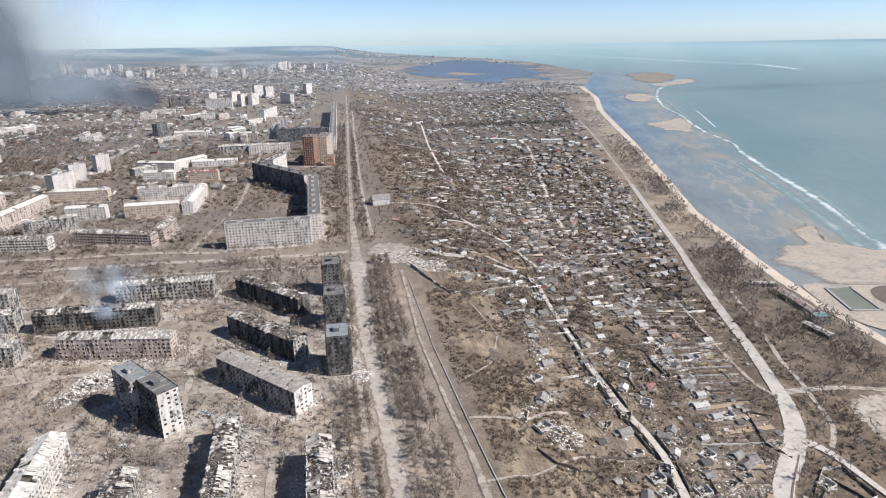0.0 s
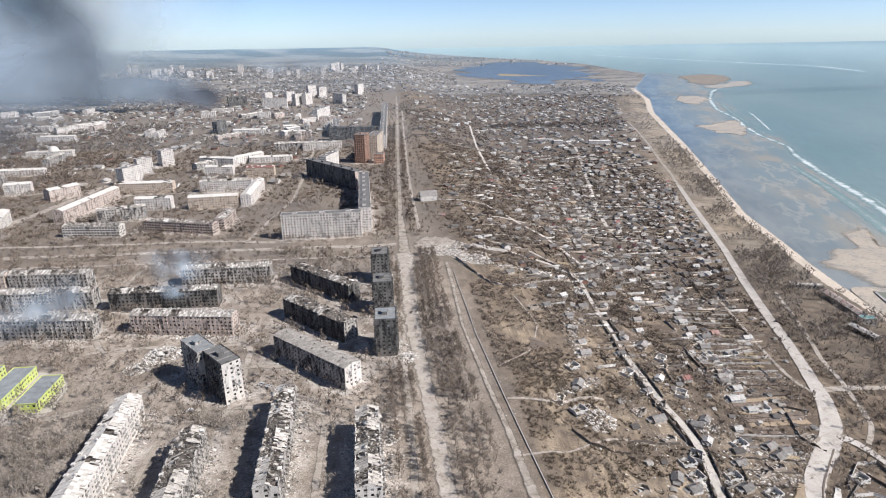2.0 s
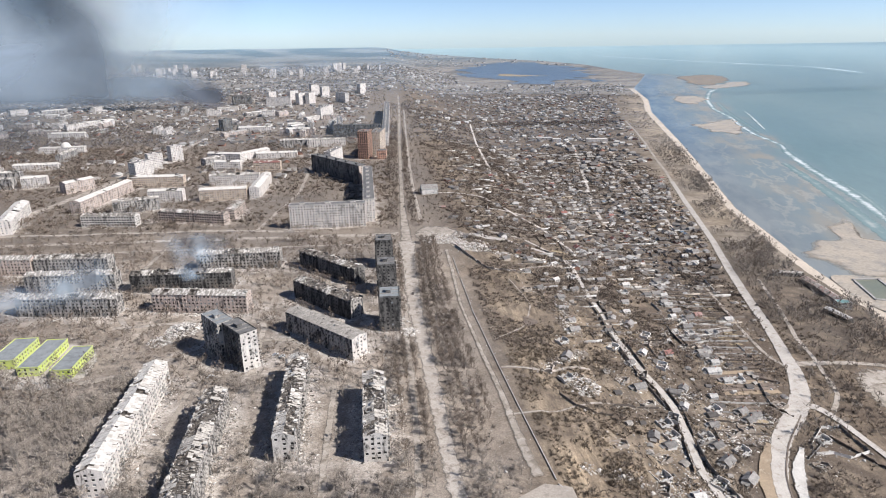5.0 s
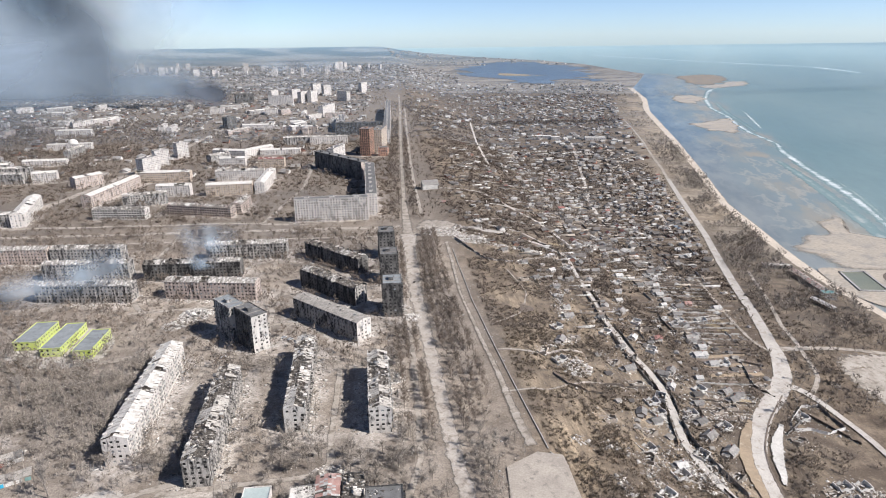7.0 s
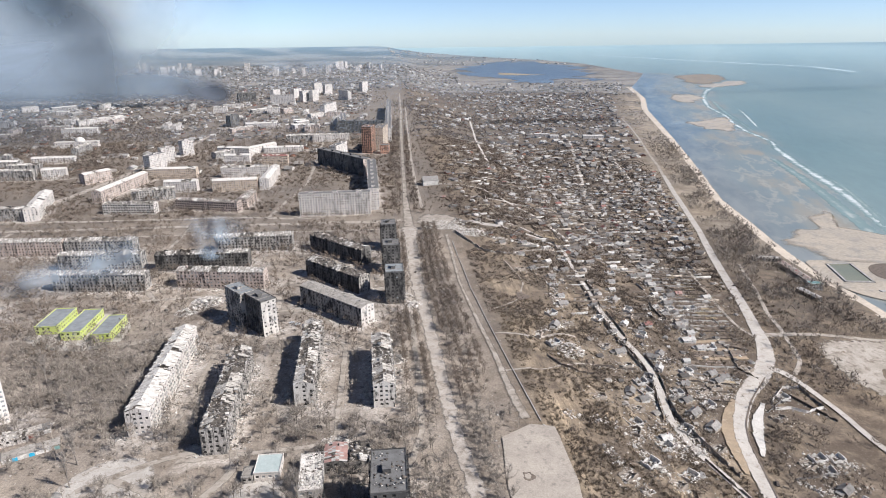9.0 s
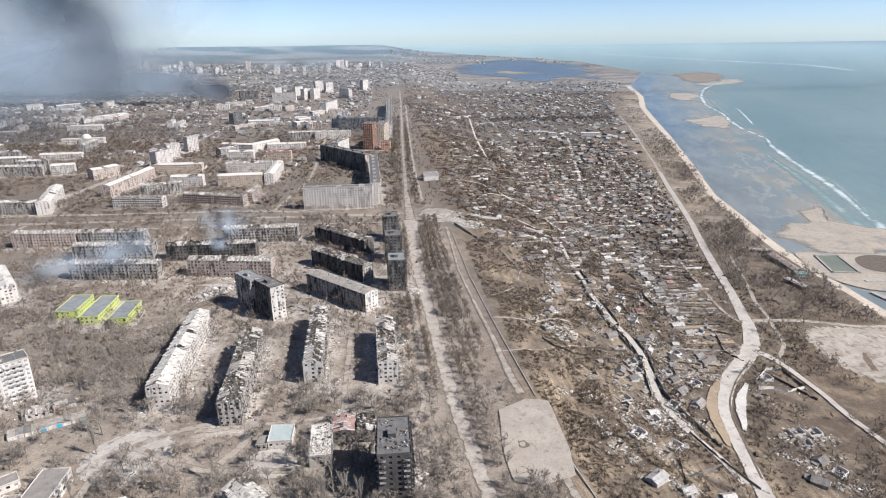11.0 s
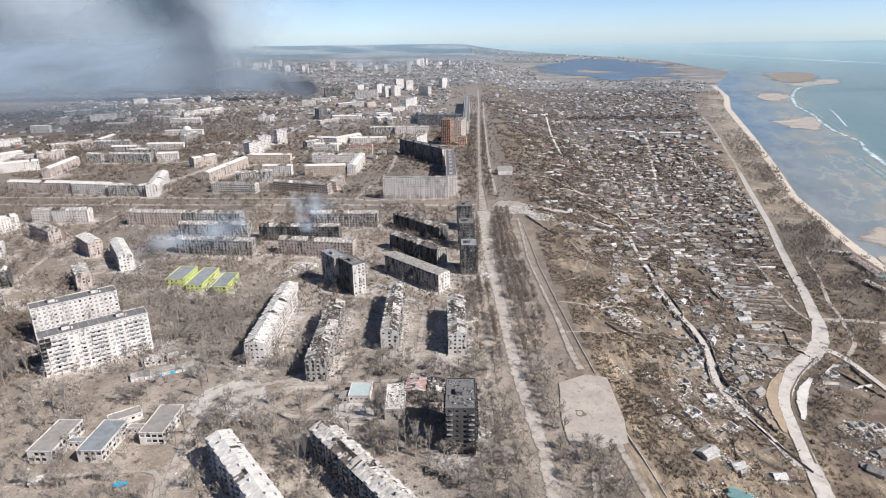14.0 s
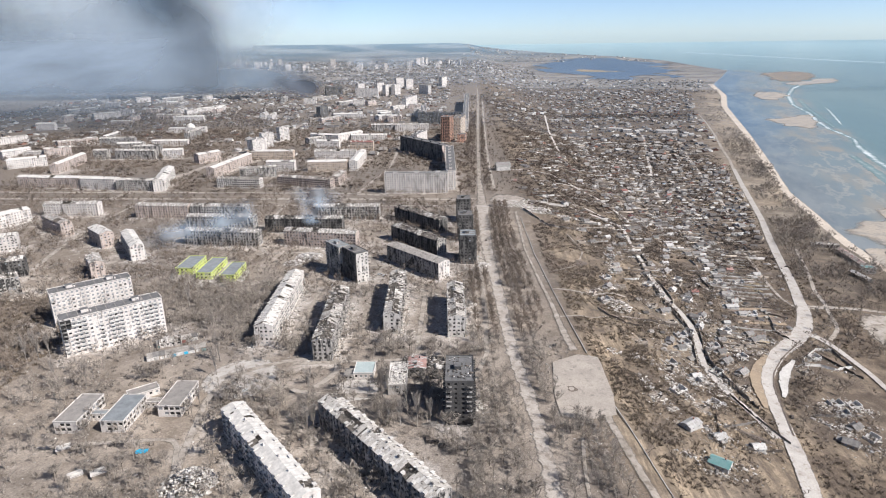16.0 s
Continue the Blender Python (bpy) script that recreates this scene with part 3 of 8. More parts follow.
def patch(name, outline, z, mat, label, category, kind="structure", ragged=0.0, clear=False, soft=0.0):
    """A flat piece of land or water with a softly ragged outline, smoothed by cutting its corners."""
    pts = [Vector(p) for p in outline]
    for _ in range(3):
        pts = [q for a, b in zip(pts, pts[1:] + pts[:1]) for q in (a.lerp(b, 0.25), a.lerp(b, 0.75))]
    if ragged:
        pts = [p + Vector((noise.noise((p.x * 0.02, p.y * 0.02, 1.0)), noise.noise((p.x * 0.02, p.y * 0.02, 7.0)))) * ragged + Vector((noise.noise((p.x * 0.007, p.y * 0.007, 2.0)), noise.noise((p.x * 0.007, p.y * 0.007, 8.0)))) * ragged * 1.6 for p in pts]
    if clear:
        lo, hi = [min(p[k] for p in pts) for k in (0, 1)], [max(p[k] for p in pts) for k in (0, 1)]
        occupy((lo[0] + hi[0]) / 2, (lo[1] + hi[1]) / 2, 0, (hi[0] - lo[0]) * 0.9, (hi[1] - lo[1]) * 0.9, 0)
    bm = bmesh.new()
    vs = []
    for p in pts:
        zz = float(z) if not callable(z) else float(z(p.x, p.y))
        a, b, c = settle(p.x, p.y, zz)
        vs.append(bm.verts.new((float(a), float(b), float(c))))
    outer = len(vs)
    if soft:
        mid = sum((v.co for v in vs), Vector()) / outer
        inner = [bm.verts.new(v.co.lerp(mid, soft)) for v in vs]
        for i in range(outer):
            j = (i + 1) % outer
            bm.faces.new([vs[i], vs[j], inner[j], inner[i]])
        vs = inner
    bmesh.ops.triangulate(bm, faces=[bm.faces.new(vs)])
    bmesh.ops.recalc_face_normals(bm, faces=bm.faces)
    me = bpy.data.meshes.new(name)
    bm.to_mesh(me)
    bm.free()
    if soft:
        me.attributes.new("margin", "FLOAT", "POINT").data.foreach_set("value", [1.0 if i < outer else 0.0 for i in range(len(me.vertices))])
    me.materials.append(mat)
    if len(me.polygons) and me.polygons[0].normal.z < 0:
        me.flip_normals()
    return tagged(new(name, me), label, category, kind=kind)


def strip(name, line, width, mat, label, category, up=0.12, ground=land_z, wobble=0.0, step=4.5, kind="structure", skew=0.0):
    """A ribbon that follows a line over the ground. width: one, or one for each point of the line."""
    widths = width if isinstance(width, (list, tuple)) else [width] * len(line)
    pts = []
    for (a, b), (wa, wb) in zip(zip(line, line[1:]), zip(widths, widths[1:])):
        k = max(1, int(math.dist(a, b) / step))
        pts += [(a[0] + (b[0] - a[0]) * i / k, a[1] + (b[1] - a[1]) * i / k, wa + (wb - wa) * i / k) for i in range(k)]
    pts.append((*line[-1], widths[-1]))
    co = np.array(pts)
    for _ in range(4):
        co[1:-1] = (co[:-2] + 2 * co[1:-1] + co[2:]) / 4
    if ground is land_z and step < 8:
        for (ax, ay, aw), (bx, by, bw) in zip(co, co[1:]):
            occupy((ax + bx) / 2, (ay + by) / 2, math.atan2(by - ay, bx - ax), math.hypot(bx - ax, by - ay), max(aw, bw), 0.3)
    d = np.gradient(co[:, :2], axis=0)
    d /= np.linalg.norm(d, axis=1)[:, None]
    nrm = np.stack([-d[:, 1], d[:, 0]], -1)
    lanes = np.linspace(-0.5, 0.5, 5)
    w = co[:, 2:3] * np.ones((1, 5))
    if wobble:
        for j in (0, 1, 3, 4):
            w[:, j] += wobble * np.array([(noise.noise((p[0] * 0.11, p[1] * 0.11, j * 5.0)) + 0.6 * noise.noise((p[0] * 0.4, p[1] * 0.4, j * 3.0))) for p in co]) * 2
    xs = co[:, 0:1] + nrm[:, 0:1] * lanes * w
    ys = co[:, 1:2] + nrm[:, 1:2] * lanes * w
    ob = sheet(name, xs, ys, ground(xs, ys) + up, mat)
    ob.data.attributes.new("margin", "FLOAT", "POINT").data.foreach_set("value", np.tile(abs(lanes) * 2, len(co)))
    return tagged(ob, label, category, kind=kind)


def sea_level(x, y):
    return np.full_like(np.asarray(x, float), SEA_Z)


# shore
shore_y = [-300, 0, 300, 480, 536, 600, 690, 800, 900, 990, 1160, 1390, 1650, 2000, 2400, 2950]
strip("beach", [(float(coast(y)) - 8, y) for y in shore_y], [26, 24, 22, 20, 19, 18, 17, 16, 16, 17, 20, 24, 26, 32, 40, 50], SAND, "narrow pale sand beach along the shore", "beach", up=0.25, wobble=2.0)
lag_y = np.array([300, 420, 480, 540, 620, 735, 850, 1010, 1200, 1420, 1640, 1900, 2250, 2700, 3200, 3700, 4050], float)
lag_y = np.interp(np.linspace(0, 16, 97), np.arange(17), lag_y)
lag_out = np.interp(lag_y, [300, 480, 620, 735, 850, 1010, 1200, 1420, 1640, 1900, 2250, 2700, 3200, 3700, 4050], [30, 130, 175, 215, 240, 245, 255, 260, 290, 310, 340, 400, 430, 380, 120])
lag_s = np.linspace(0, 1, 15)
lx = coast(lag_y)[:, None] - 3 + (lag_out[:, None] + 3) * lag_s
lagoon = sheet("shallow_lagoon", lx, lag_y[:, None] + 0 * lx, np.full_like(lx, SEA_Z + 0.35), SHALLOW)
lagoon.data.attributes.new("across", "FLOAT", "POINT").data.foreach_set("value", np.tile(lag_s, len(lag_y)))
tagged(lagoon, "shallow blue-grey water over brown sandbanks", "lagoon", kind="structure")

# sandbanks and foam
for outline, up, mat, label in (
    ([(470, 500), (476, 572), (505, 612), (540, 655), (572, 705), (610, 745), (606, 705), (586, 668), (600, 610), (640, 560), (640, 500), (540, 480)], 0.8, SAND_WET, "broad pale wet sandbank beside the beach"),
    ([(1075, 2240), (1140, 2420), (1220, 2575), (1330, 2545), (1240, 2330), (1110, 2140)], 0.8, SAND_WET, "pale sandbank in the lagoon"),
    ([(838, 1505), (850, 1640), (925, 1775), (1075, 1815), (1010, 1620), (892, 1447)], 0.8, SAND_WET, "pale sandbank in the lagoon"),
    ([(1500, 2960), (1600, 3330), (1740, 3850), (2150, 4014), (2000, 3500), (1850, 3250), (1700, 3060)], 1.2, REEDS, "low reedy brown island off the river mouth"),
    ([(1440, 2820), (1500, 2985), (1700, 3080), (1860, 3260), (1990, 3300), (1800, 2990), (1600, 2830)], 1.0, SAND_WET, "pale sandbank off the reedy island"),
):
    patch("sandbank" if mat is SAND_WET else "island", outline, SEA_Z + up, mat, label, "sandbank" if mat is SAND_WET else "island", ragged=26, soft=0.5)
for k, (line, width, mat) in enumerate((
    ([(560, 420), (600, 520), (636, 609), (682, 721), (721, 823), (757, 932), (801, 1069), (860, 1230), (902, 1312)], [17, 18, 20, 19, 19, 19, 20, 17, 11], FOAM),
    ([(902, 1312), (925, 1420), (936, 1484), (985, 1640), (1050, 1800), (1120, 2050), (1250, 2350), (1440, 2700), (1560, 2860)], [11, 13, 14, 15, 16, 18, 22, 25, 18], FOAM),
    ([(1010, 1560), (1080, 1720), (1150, 1880), (1180, 1960)], [5, 13, 10, 4], FOAM),
    ([(590, 560), (618, 640), (655, 735), (697, 850), (735, 965), (780, 1110)], [16, 18, 20, 20, 18, 12], FOAM_THIN),
    ([(650, 640), (700, 745), (745, 850), (780, 950)], [8, 10, 10, 6], FOAM_THIN),
    ([(960, 1500), (1030, 1700), (1110, 1930), (1230, 2230)], [12, 16, 18, 14], FOAM_THIN),
)):
    strip("foam_line", line, width, mat, "white line of breaking surf on the sea", "surf", up=0.40 + 0.03 * k, ground=sea_level, wobble=3.5)
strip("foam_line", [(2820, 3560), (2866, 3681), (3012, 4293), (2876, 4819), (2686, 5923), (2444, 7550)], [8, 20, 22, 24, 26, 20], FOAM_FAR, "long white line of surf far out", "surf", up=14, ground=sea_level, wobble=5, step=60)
patch("lake", [(536, 4311), (600, 5100), (980, 6198), (1445, 6340), (1565, 5385), (1400, 4340), (1150, 3700), (917, 3391), (640, 3420)], lambda x, y: float(land_z(x, y)) + 1.2, LAKE, "dark blue lake behind the shore village", "lake", ragged=170)
patch("lake_island", [(760, 4000), (850, 4700), (1000, 4500), (1180, 4250), (1000, 3950)], lambda x, y: float(land_z(x, y)) + 2.4, GRASS_TAN, "low brown reed island in the lake", "island", ragged=60)

# ---------------------------------------------------------------- roads
strip("road_boulevard", [(32, -60), (30, 20), (29.5, 66), (28.5, 106), (25.5, 140), (21.5, 180), (19, 228), (17, 292), (14.5, 340), (12, 400), (12, 500), (12, 560)], [10, 10, 10, 10, 10, 10, 11, 12, 13, 14, 16, 22], DUSTY, "dusty pale boulevard carriageway strewn with debris", "road", up=0.4, wobble=2.6)
strip("road_boulevard_far", [(12, 545), (12, 600), (12, 695), (14, 800), (17, 978), (24, 1300), (36, 1797), (45, 2300)], [20, 16, 10, 9, 9, 10, 11, 12], FADED, "long straight dusty boulevard", "road", up=0.16, wobble=0.6)
strip("road_side", [(31, 640), (30, 800), (32, 978), (38, 1300), (50, 1797)], 5, TRACK, "narrow dusty side lane of the boulevard", "road", up=0.18)
strip("road_promenade", [(85, -40), (79, 30), (75, 49), (70, 82), (67, 112)], 6.5, FADED, "worn dusty promenade beside a wall", "road", up=0.45, wobble=0.4)
strip("road_promenade_north", [(61, 186), (58.5, 212), (57, 259), (53, 312), (48.5, 386), (48, 400), (50, 471), (50, 530)], [9, 8, 5.5, 4.5, 3.5, 3.5, 5], FADED, "pale worn promenade beside a wall", "road", up=0.45, wobble=0.8)
strip("path_park", [(43, 10), (46.5, 67), (50, 92)], 3.2, FADED, "pale straight path through the park strip", "path", up=0.45, wobble=0.3)
strip("path_court", [(-8, 140), (4, 180), (5, 260), (4, 330), (6, 400)], 4, TRACK, "worn footpath among the trees", "path", up=0.12, wobble=1.0)
patch("plaza", [(45, 172), (45.5, 173), (62, 182.5), (63, 182.5), (74, 179), (75, 178), (77, 134), (77, 133), (74, 113), (73, 112), (58, 108), (57, 108), (44, 111), (43.5, 112), (42, 139)], lambda x, y: float(land_z(x, y)) * 0.5 + 0.7, PAVED, "pale paved plaza pocked with shell craters", "plaza", ragged=2.0, clear=True)
strip("road_avenue_south", [(-900, 612), (-637, 604), (-401, 598), (-173, 592), (4, 588)], 11, TRACK, "dusty cross avenue between tree rows", "road", up=0.14, wobble=1.0)
strip("road_avenue_north", [(-900, 652), (-637, 640), (-401, 632), (-173, 625), (-120, 612)], 8, TRACK, "second dusty carriageway of the cross avenue", "road", up=0.14, wobble=1.0)
strip("path_avenue", [(-640, 575), (-400, 566), (-173, 560), (0, 556)], 5, TRACK, "worn footpath along the avenue", "path", up=0.12, wobble=1.0)
patch("forecourt", [(26, 556), (28, 604), (52, 606), (70, 592), (66, 552), (50, 545)], lambda x, y: float(land_z(x, y)) + 0.5, FADED, "pale concrete forecourt strewn with rubble", "forecourt", ragged=12, clear=True, soft=0.5)
strip("road_slope", [(80, 580), (110, 560), (150, 545), (173, 520)], [9, 7, 6, 5], CHALK, "pale lane running down the slope", "road", up=0.3, wobble=1.5)
strip("road_lane", [(140, 575), (158, 546), (172, 505), (165.6, 446), (164, 391), (160, 350), (160.5, 306), (165, 289), (168, 271), (163, 238), (154.5, 204), (156, 180), (160, 165), (166, 148), (169, 127)], [4, 4, 4, 4, 4, 4.5, 4.5, 5, 5, 5, 5, 5, 5, 5, 6], CHALK, "pale winding village lane", "road", up=0.5, wobble=0.4)
strip("road_shore", [(140, 0), (152, 40), (161, 70), (168, 94), (174.5, 118), (181, 146), (187.5, 174), (193.5, 195), (205, 216), (226, 246), (252, 271), (269, 291), (281, 316), (289, 342), (307, 392), (332, 465), (361, 550), (395, 653), (449, 842), (490, 980)],
      [9, 9, 10, 10, 10, 9, 8, 8, 10, 11, 13, 13, 12, 10, 9, 9, 9, 8, 8, 7], CHALK, "broad pale dusty shore road", "road", up=0.6, wobble=0.3)
strip("road_shore_far", [(486, 968), (514, 1058), (560, 1225), (610, 1395), (665, 1600), (725, 1850)], [7, 7, 7, 6, 6, 4], TRACK, "dusty far end of the shore road", "road", up=0.5, wobble=1.2)
strip("road_bend", [(214, 240), (197, 217), (186, 195), (181, 174), (178, 160)], [3, 7, 8, 7, 3], VERGE, "brown earth verge in the bend of the shore road", "verge", up=0.72, wobble=1.0)
strip("embankment", [(234, 238), (214, 212), (204, 191), (198, 178)], [3, 8, 6, 2], WHITE_STONE, "bank of bright white crushed stone beside the road", "embankment", up=0.76, wobble=1.2)
strip("road_divider", [(255, 270), (227.5, 241), (206, 211), (198, 193), (189.5, 164), (181, 132)], 1.1, SOIL, "narrow dark kerb line along the shore road", "kerb", up=0.9, wobble=0.1)
strip("road_turnoff", [(256, 277), (268, 284), (277, 270), (281, 251), (285, 231), (284, 205), (288, 150)], [9, 8, 5, 5, 5, 5, 5], CHALK, "pale narrow lane off the shore road", "road", up=0.68, wobble=0.4)
strip("path_gardens", [(310, 510), (296.5, 454), (279, 379), (275.5, 351), (275, 333), (281, 322)], 3.5, TRACK, "dirt path behind the garden plots", "path", up=0.3, wobble=0.5)
strip("path_slope", [(57, 545), (69, 512), (82, 477), (97, 468), (128, 489), (150, 500)], [3, 3, 2.5, 2.5, 3, 3], TRACK, "pale path winding down the slope", "path", up=0.3, wobble=0.8)
strip("path_grove", [(376, 520), (347, 440), (317, 368), (312, 346), (304, 319), (297.5, 292), (281, 275)], 4, TRACK, "pale path through the shore grove", "path", up=0.3, wobble=0.5)
strip("road_beach", [(283, 328), (307, 331), (341, 331), (390, 324), (440, 330)], [8, 7, 6, 6, 10], TRACK, "sandy track to the beach", "road", up=0.2, wobble=1.0)
patch("car_park", [(312, 262), (318, 312), (352, 330), (420, 332), (450, 310), (455, 215), (400, 195), (345, 215)], lambda x, y: float(land_z(x, y)) + 0.35, TRACK, "sandy open ground by the beach", "car park", ragged=6, clear=True, soft=0.4)
patch("yard", [(-92, 132), (-90, 150), (-64, 149), (-58, 140), (-64, 126), (-82, 124)], lambda x, y: float(land_z(x, y)) + 0.3, CHALK, "dusty pale yard in front of a small shop", "yard", ragged=5, soft=0.5)
patch("yard", [(-176, 150), (-160, 176), (-132, 172), (-122, 140), (-140, 122), (-160, 128)], lambda x, y: float(land_z(x, y)) + 0.3, CHALK, "trodden pale yard among bare trees", "yard", ragged=7, soft=0.6)
patch("apron", [(-274, 316), (-268, 364), (-202, 352), (-196, 302), (-232, 296)], lambda x, y: float(land_z(x, y)) + 0.35, CHALK, "pale concrete apron round the nursery", "apron", ragged=4, soft=0.3)
patch("sports_court", [(322, 280), (326, 300), (352, 300), (350, 280)], lambda x, y: float(land_z(x, y)) + 0.55, TRACK, "worn pale sports court", "court", clear=True)
for line, w in (([(434, 1394), (380, 1160), (338, 985), (300, 830), (288, 763), (285, 720)], 6), ([(492, 1305), (450, 1120), (413, 933), (379, 753), (350, 640)], 5),
                ([(170, 1000), (190, 1300), (230, 1700)], 5), ([(100, 830), (180, 850), (300, 870), (440, 850)], 4), ([(90, 700), (190, 690), (280, 700), (395, 700)], 4),
                ([(60, 770), (120, 760), (150, 690), (175, 640), (190, 560)], 5), ([(450, 1240), (380, 1245), (250, 1260), (120, 1240)], 5)):
    strip("road_village", line, w, CHALK, "pale village street between gardens", "road", up=0.35, wobble=0.5)
for line, w in (([(62, 292), (80, 291), (102, 292.9), (124, 302.3)], 3), ([(60, 240), (85.4, 241.2), (114.5, 263.3), (140.4, 260.3)], 1.6),
                ([(64, 330), (91.4, 356), (105.8, 397.3), (97, 444.7)], 1.5), ([(-100, 140), (-88, 160), (-95, 180), (-130, 170), (-160, 150)], 5),
                ([(-130, 205), (-128, 300), (-80, 300), (-42, 290), (-42, 200), (-40, 175), (-120, 168)], 4), ([(-60, 130), (-110, 135), (-150, 160), (-160, 130), (-150, 60)], 5),
                ([(-230, 80), (-160, 90), (-150, 60), (-100, 20)], 3.5), ([(-200, 300), (-170, 310), (-150, 330), (-100, 350), (-60, 345), (-30, 340)], 6),
                ([(-210, 380), (-150, 385), (-100, 380), (-95, 300)], 5), ([(-420, 590), (-425, 500), (-415, 400), (-400, 330)], 6), ([(-230, 590), (-232, 430), (-200, 380)], 5),
                ([(-470, 600), (-430, 780), (-400, 1000), (-380, 1500)], 14), ([(-150, 620), (-125, 800), (-130, 1000), (-140, 1300)], 6)):
    strip("path", line, w, TRACK, "worn pale dirt path", "path", up=0.35, wobble=0.8)

# ---------------------------------------------------------------- apartment blocks
WINDOW = Geo()
WINDOW.add([(-0.75, 0, -0.7), (0.75, 0, -0.7), (0.75, 0, 0.7), (-0.75, 0, 0.7)], [(0, 1, 2, 3)])
WINDOW.box((0, -0.02, 0), (0.07, 0.05, 1.4), slot=1)
WINDOW.box((0.0, -0.03, -0.66), (1.5, 0.08, 0.08), slot=1)
WINDOW_MESH = WINDOW.mesh("window", [GLASSY, PANEL_WHITE])
GUTTED = Geo()
GUTTED.add([(-0.75, 0, -0.7), (0.75, 0, -0.7), (0.75, 0, 0.7), (-0.75, 0, 0.7)], [(0, 1, 2, 3)])
GUTTED.box((-0.70, -0.03, 0), (0.07, 0.05, 1.4), slot=1)
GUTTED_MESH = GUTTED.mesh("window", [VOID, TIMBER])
BALCONY = Geo()
BALCONY.box((0, -0.55, 0.06), (2.9, 1.1, 0.12))
BALCONY.box((0, -1.07, 0.55), (2.9, 0.07, 0.9), slot=1)
for sx in (-1.42, 1.42):
    BALCONY.box((sx, -0.53, 0.55), (0.07, 1.0, 0.9), slot=1)


VENT = Geo()
VENT.box((0, 0, 0.35), (1.5, 1.5, 1.0))
VENT.box((0, -0.05, 0.92), (1.9, 1.9, 0.12), tilt=(0.12, 0), slot=1)
VENT.box((0, -0.76, 0.4), (0.8, 0.05, 0.5), slot=2)
VENT_MESH = VENT.mesh("roof_vent", [PANEL_WHITE, SLATE_PALE, VOID])

FOOTS, LITTERED = [], []


def facade(geo, x0, x1, y, zs, bays, side, skip, ww=1.5, wh=1.4, far=False):
    """A wall along x with an opening in each bay and storey. side -1: the wall faces -y. Returns the openings' centres. skip: openings walled up."""
    out = []
    step = (x1 - x0) / bays
    depth = 0.35 * -side
    for k in range(len(zs) - 1):
        lo, hi = zs[k], zs[k + 1]
        a, b = lo + 0.95, min(lo + 0.95 + wh, hi - 0.25)
        for i in range(bays):
            l, r = x0 + step * i, x0 + step * (i + 1)
            c = (l + r) / 2
            if far:
                geo.add([(l, y, lo), (r, y, lo), (r, y, hi), (l, y, hi)], [(0, 1, 2, 3) if side < 0 else (3, 2, 1, 0)])
                out.append((c, y + side * 0.05, (a + b) / 2, k, i))
                continue
            if (k, i) in skip:
                geo.add([(l, y, lo), (r, y, lo), (r, y, hi), (l, y, hi)], [(0, 1, 2, 3) if side < 0 else (3, 2, 1, 0)])
                continue
            p, q = c - ww / 2, c + ww / 2
            vs = [(l, y, lo), (r, y, lo), (r, y, hi), (l, y, hi), (p, y, a), (q, y, a), (q, y, b), (p, y, b)]
            vs += [(xx, y + depth, zz) for xx, _, zz in vs[4:]]
            fs = [(0, 1, 5, 4), (1, 2, 6, 5), (2, 3, 7, 6), (3, 0, 4, 7), (4, 5, 9, 8), (5, 6, 10, 9), (6, 7, 11, 10), (7, 4, 8, 11)]
            geo.add(vs, fs if side < 0 else [f[::-1] for f in fs])
            out.append((c, y + depth, (a + b) / 2, k, i))
    return out


def swap(geo_end, turn, dx, dy):
    """Turns an end wall that was built along x into its place at the block's end."""
    c, s = round(math.cos(turn)), round(math.sin(turn))
    geo_end.v = [(c * x - s * y + dx, s * x + c * y + dy, z) for x, y, z in geo_end.v]


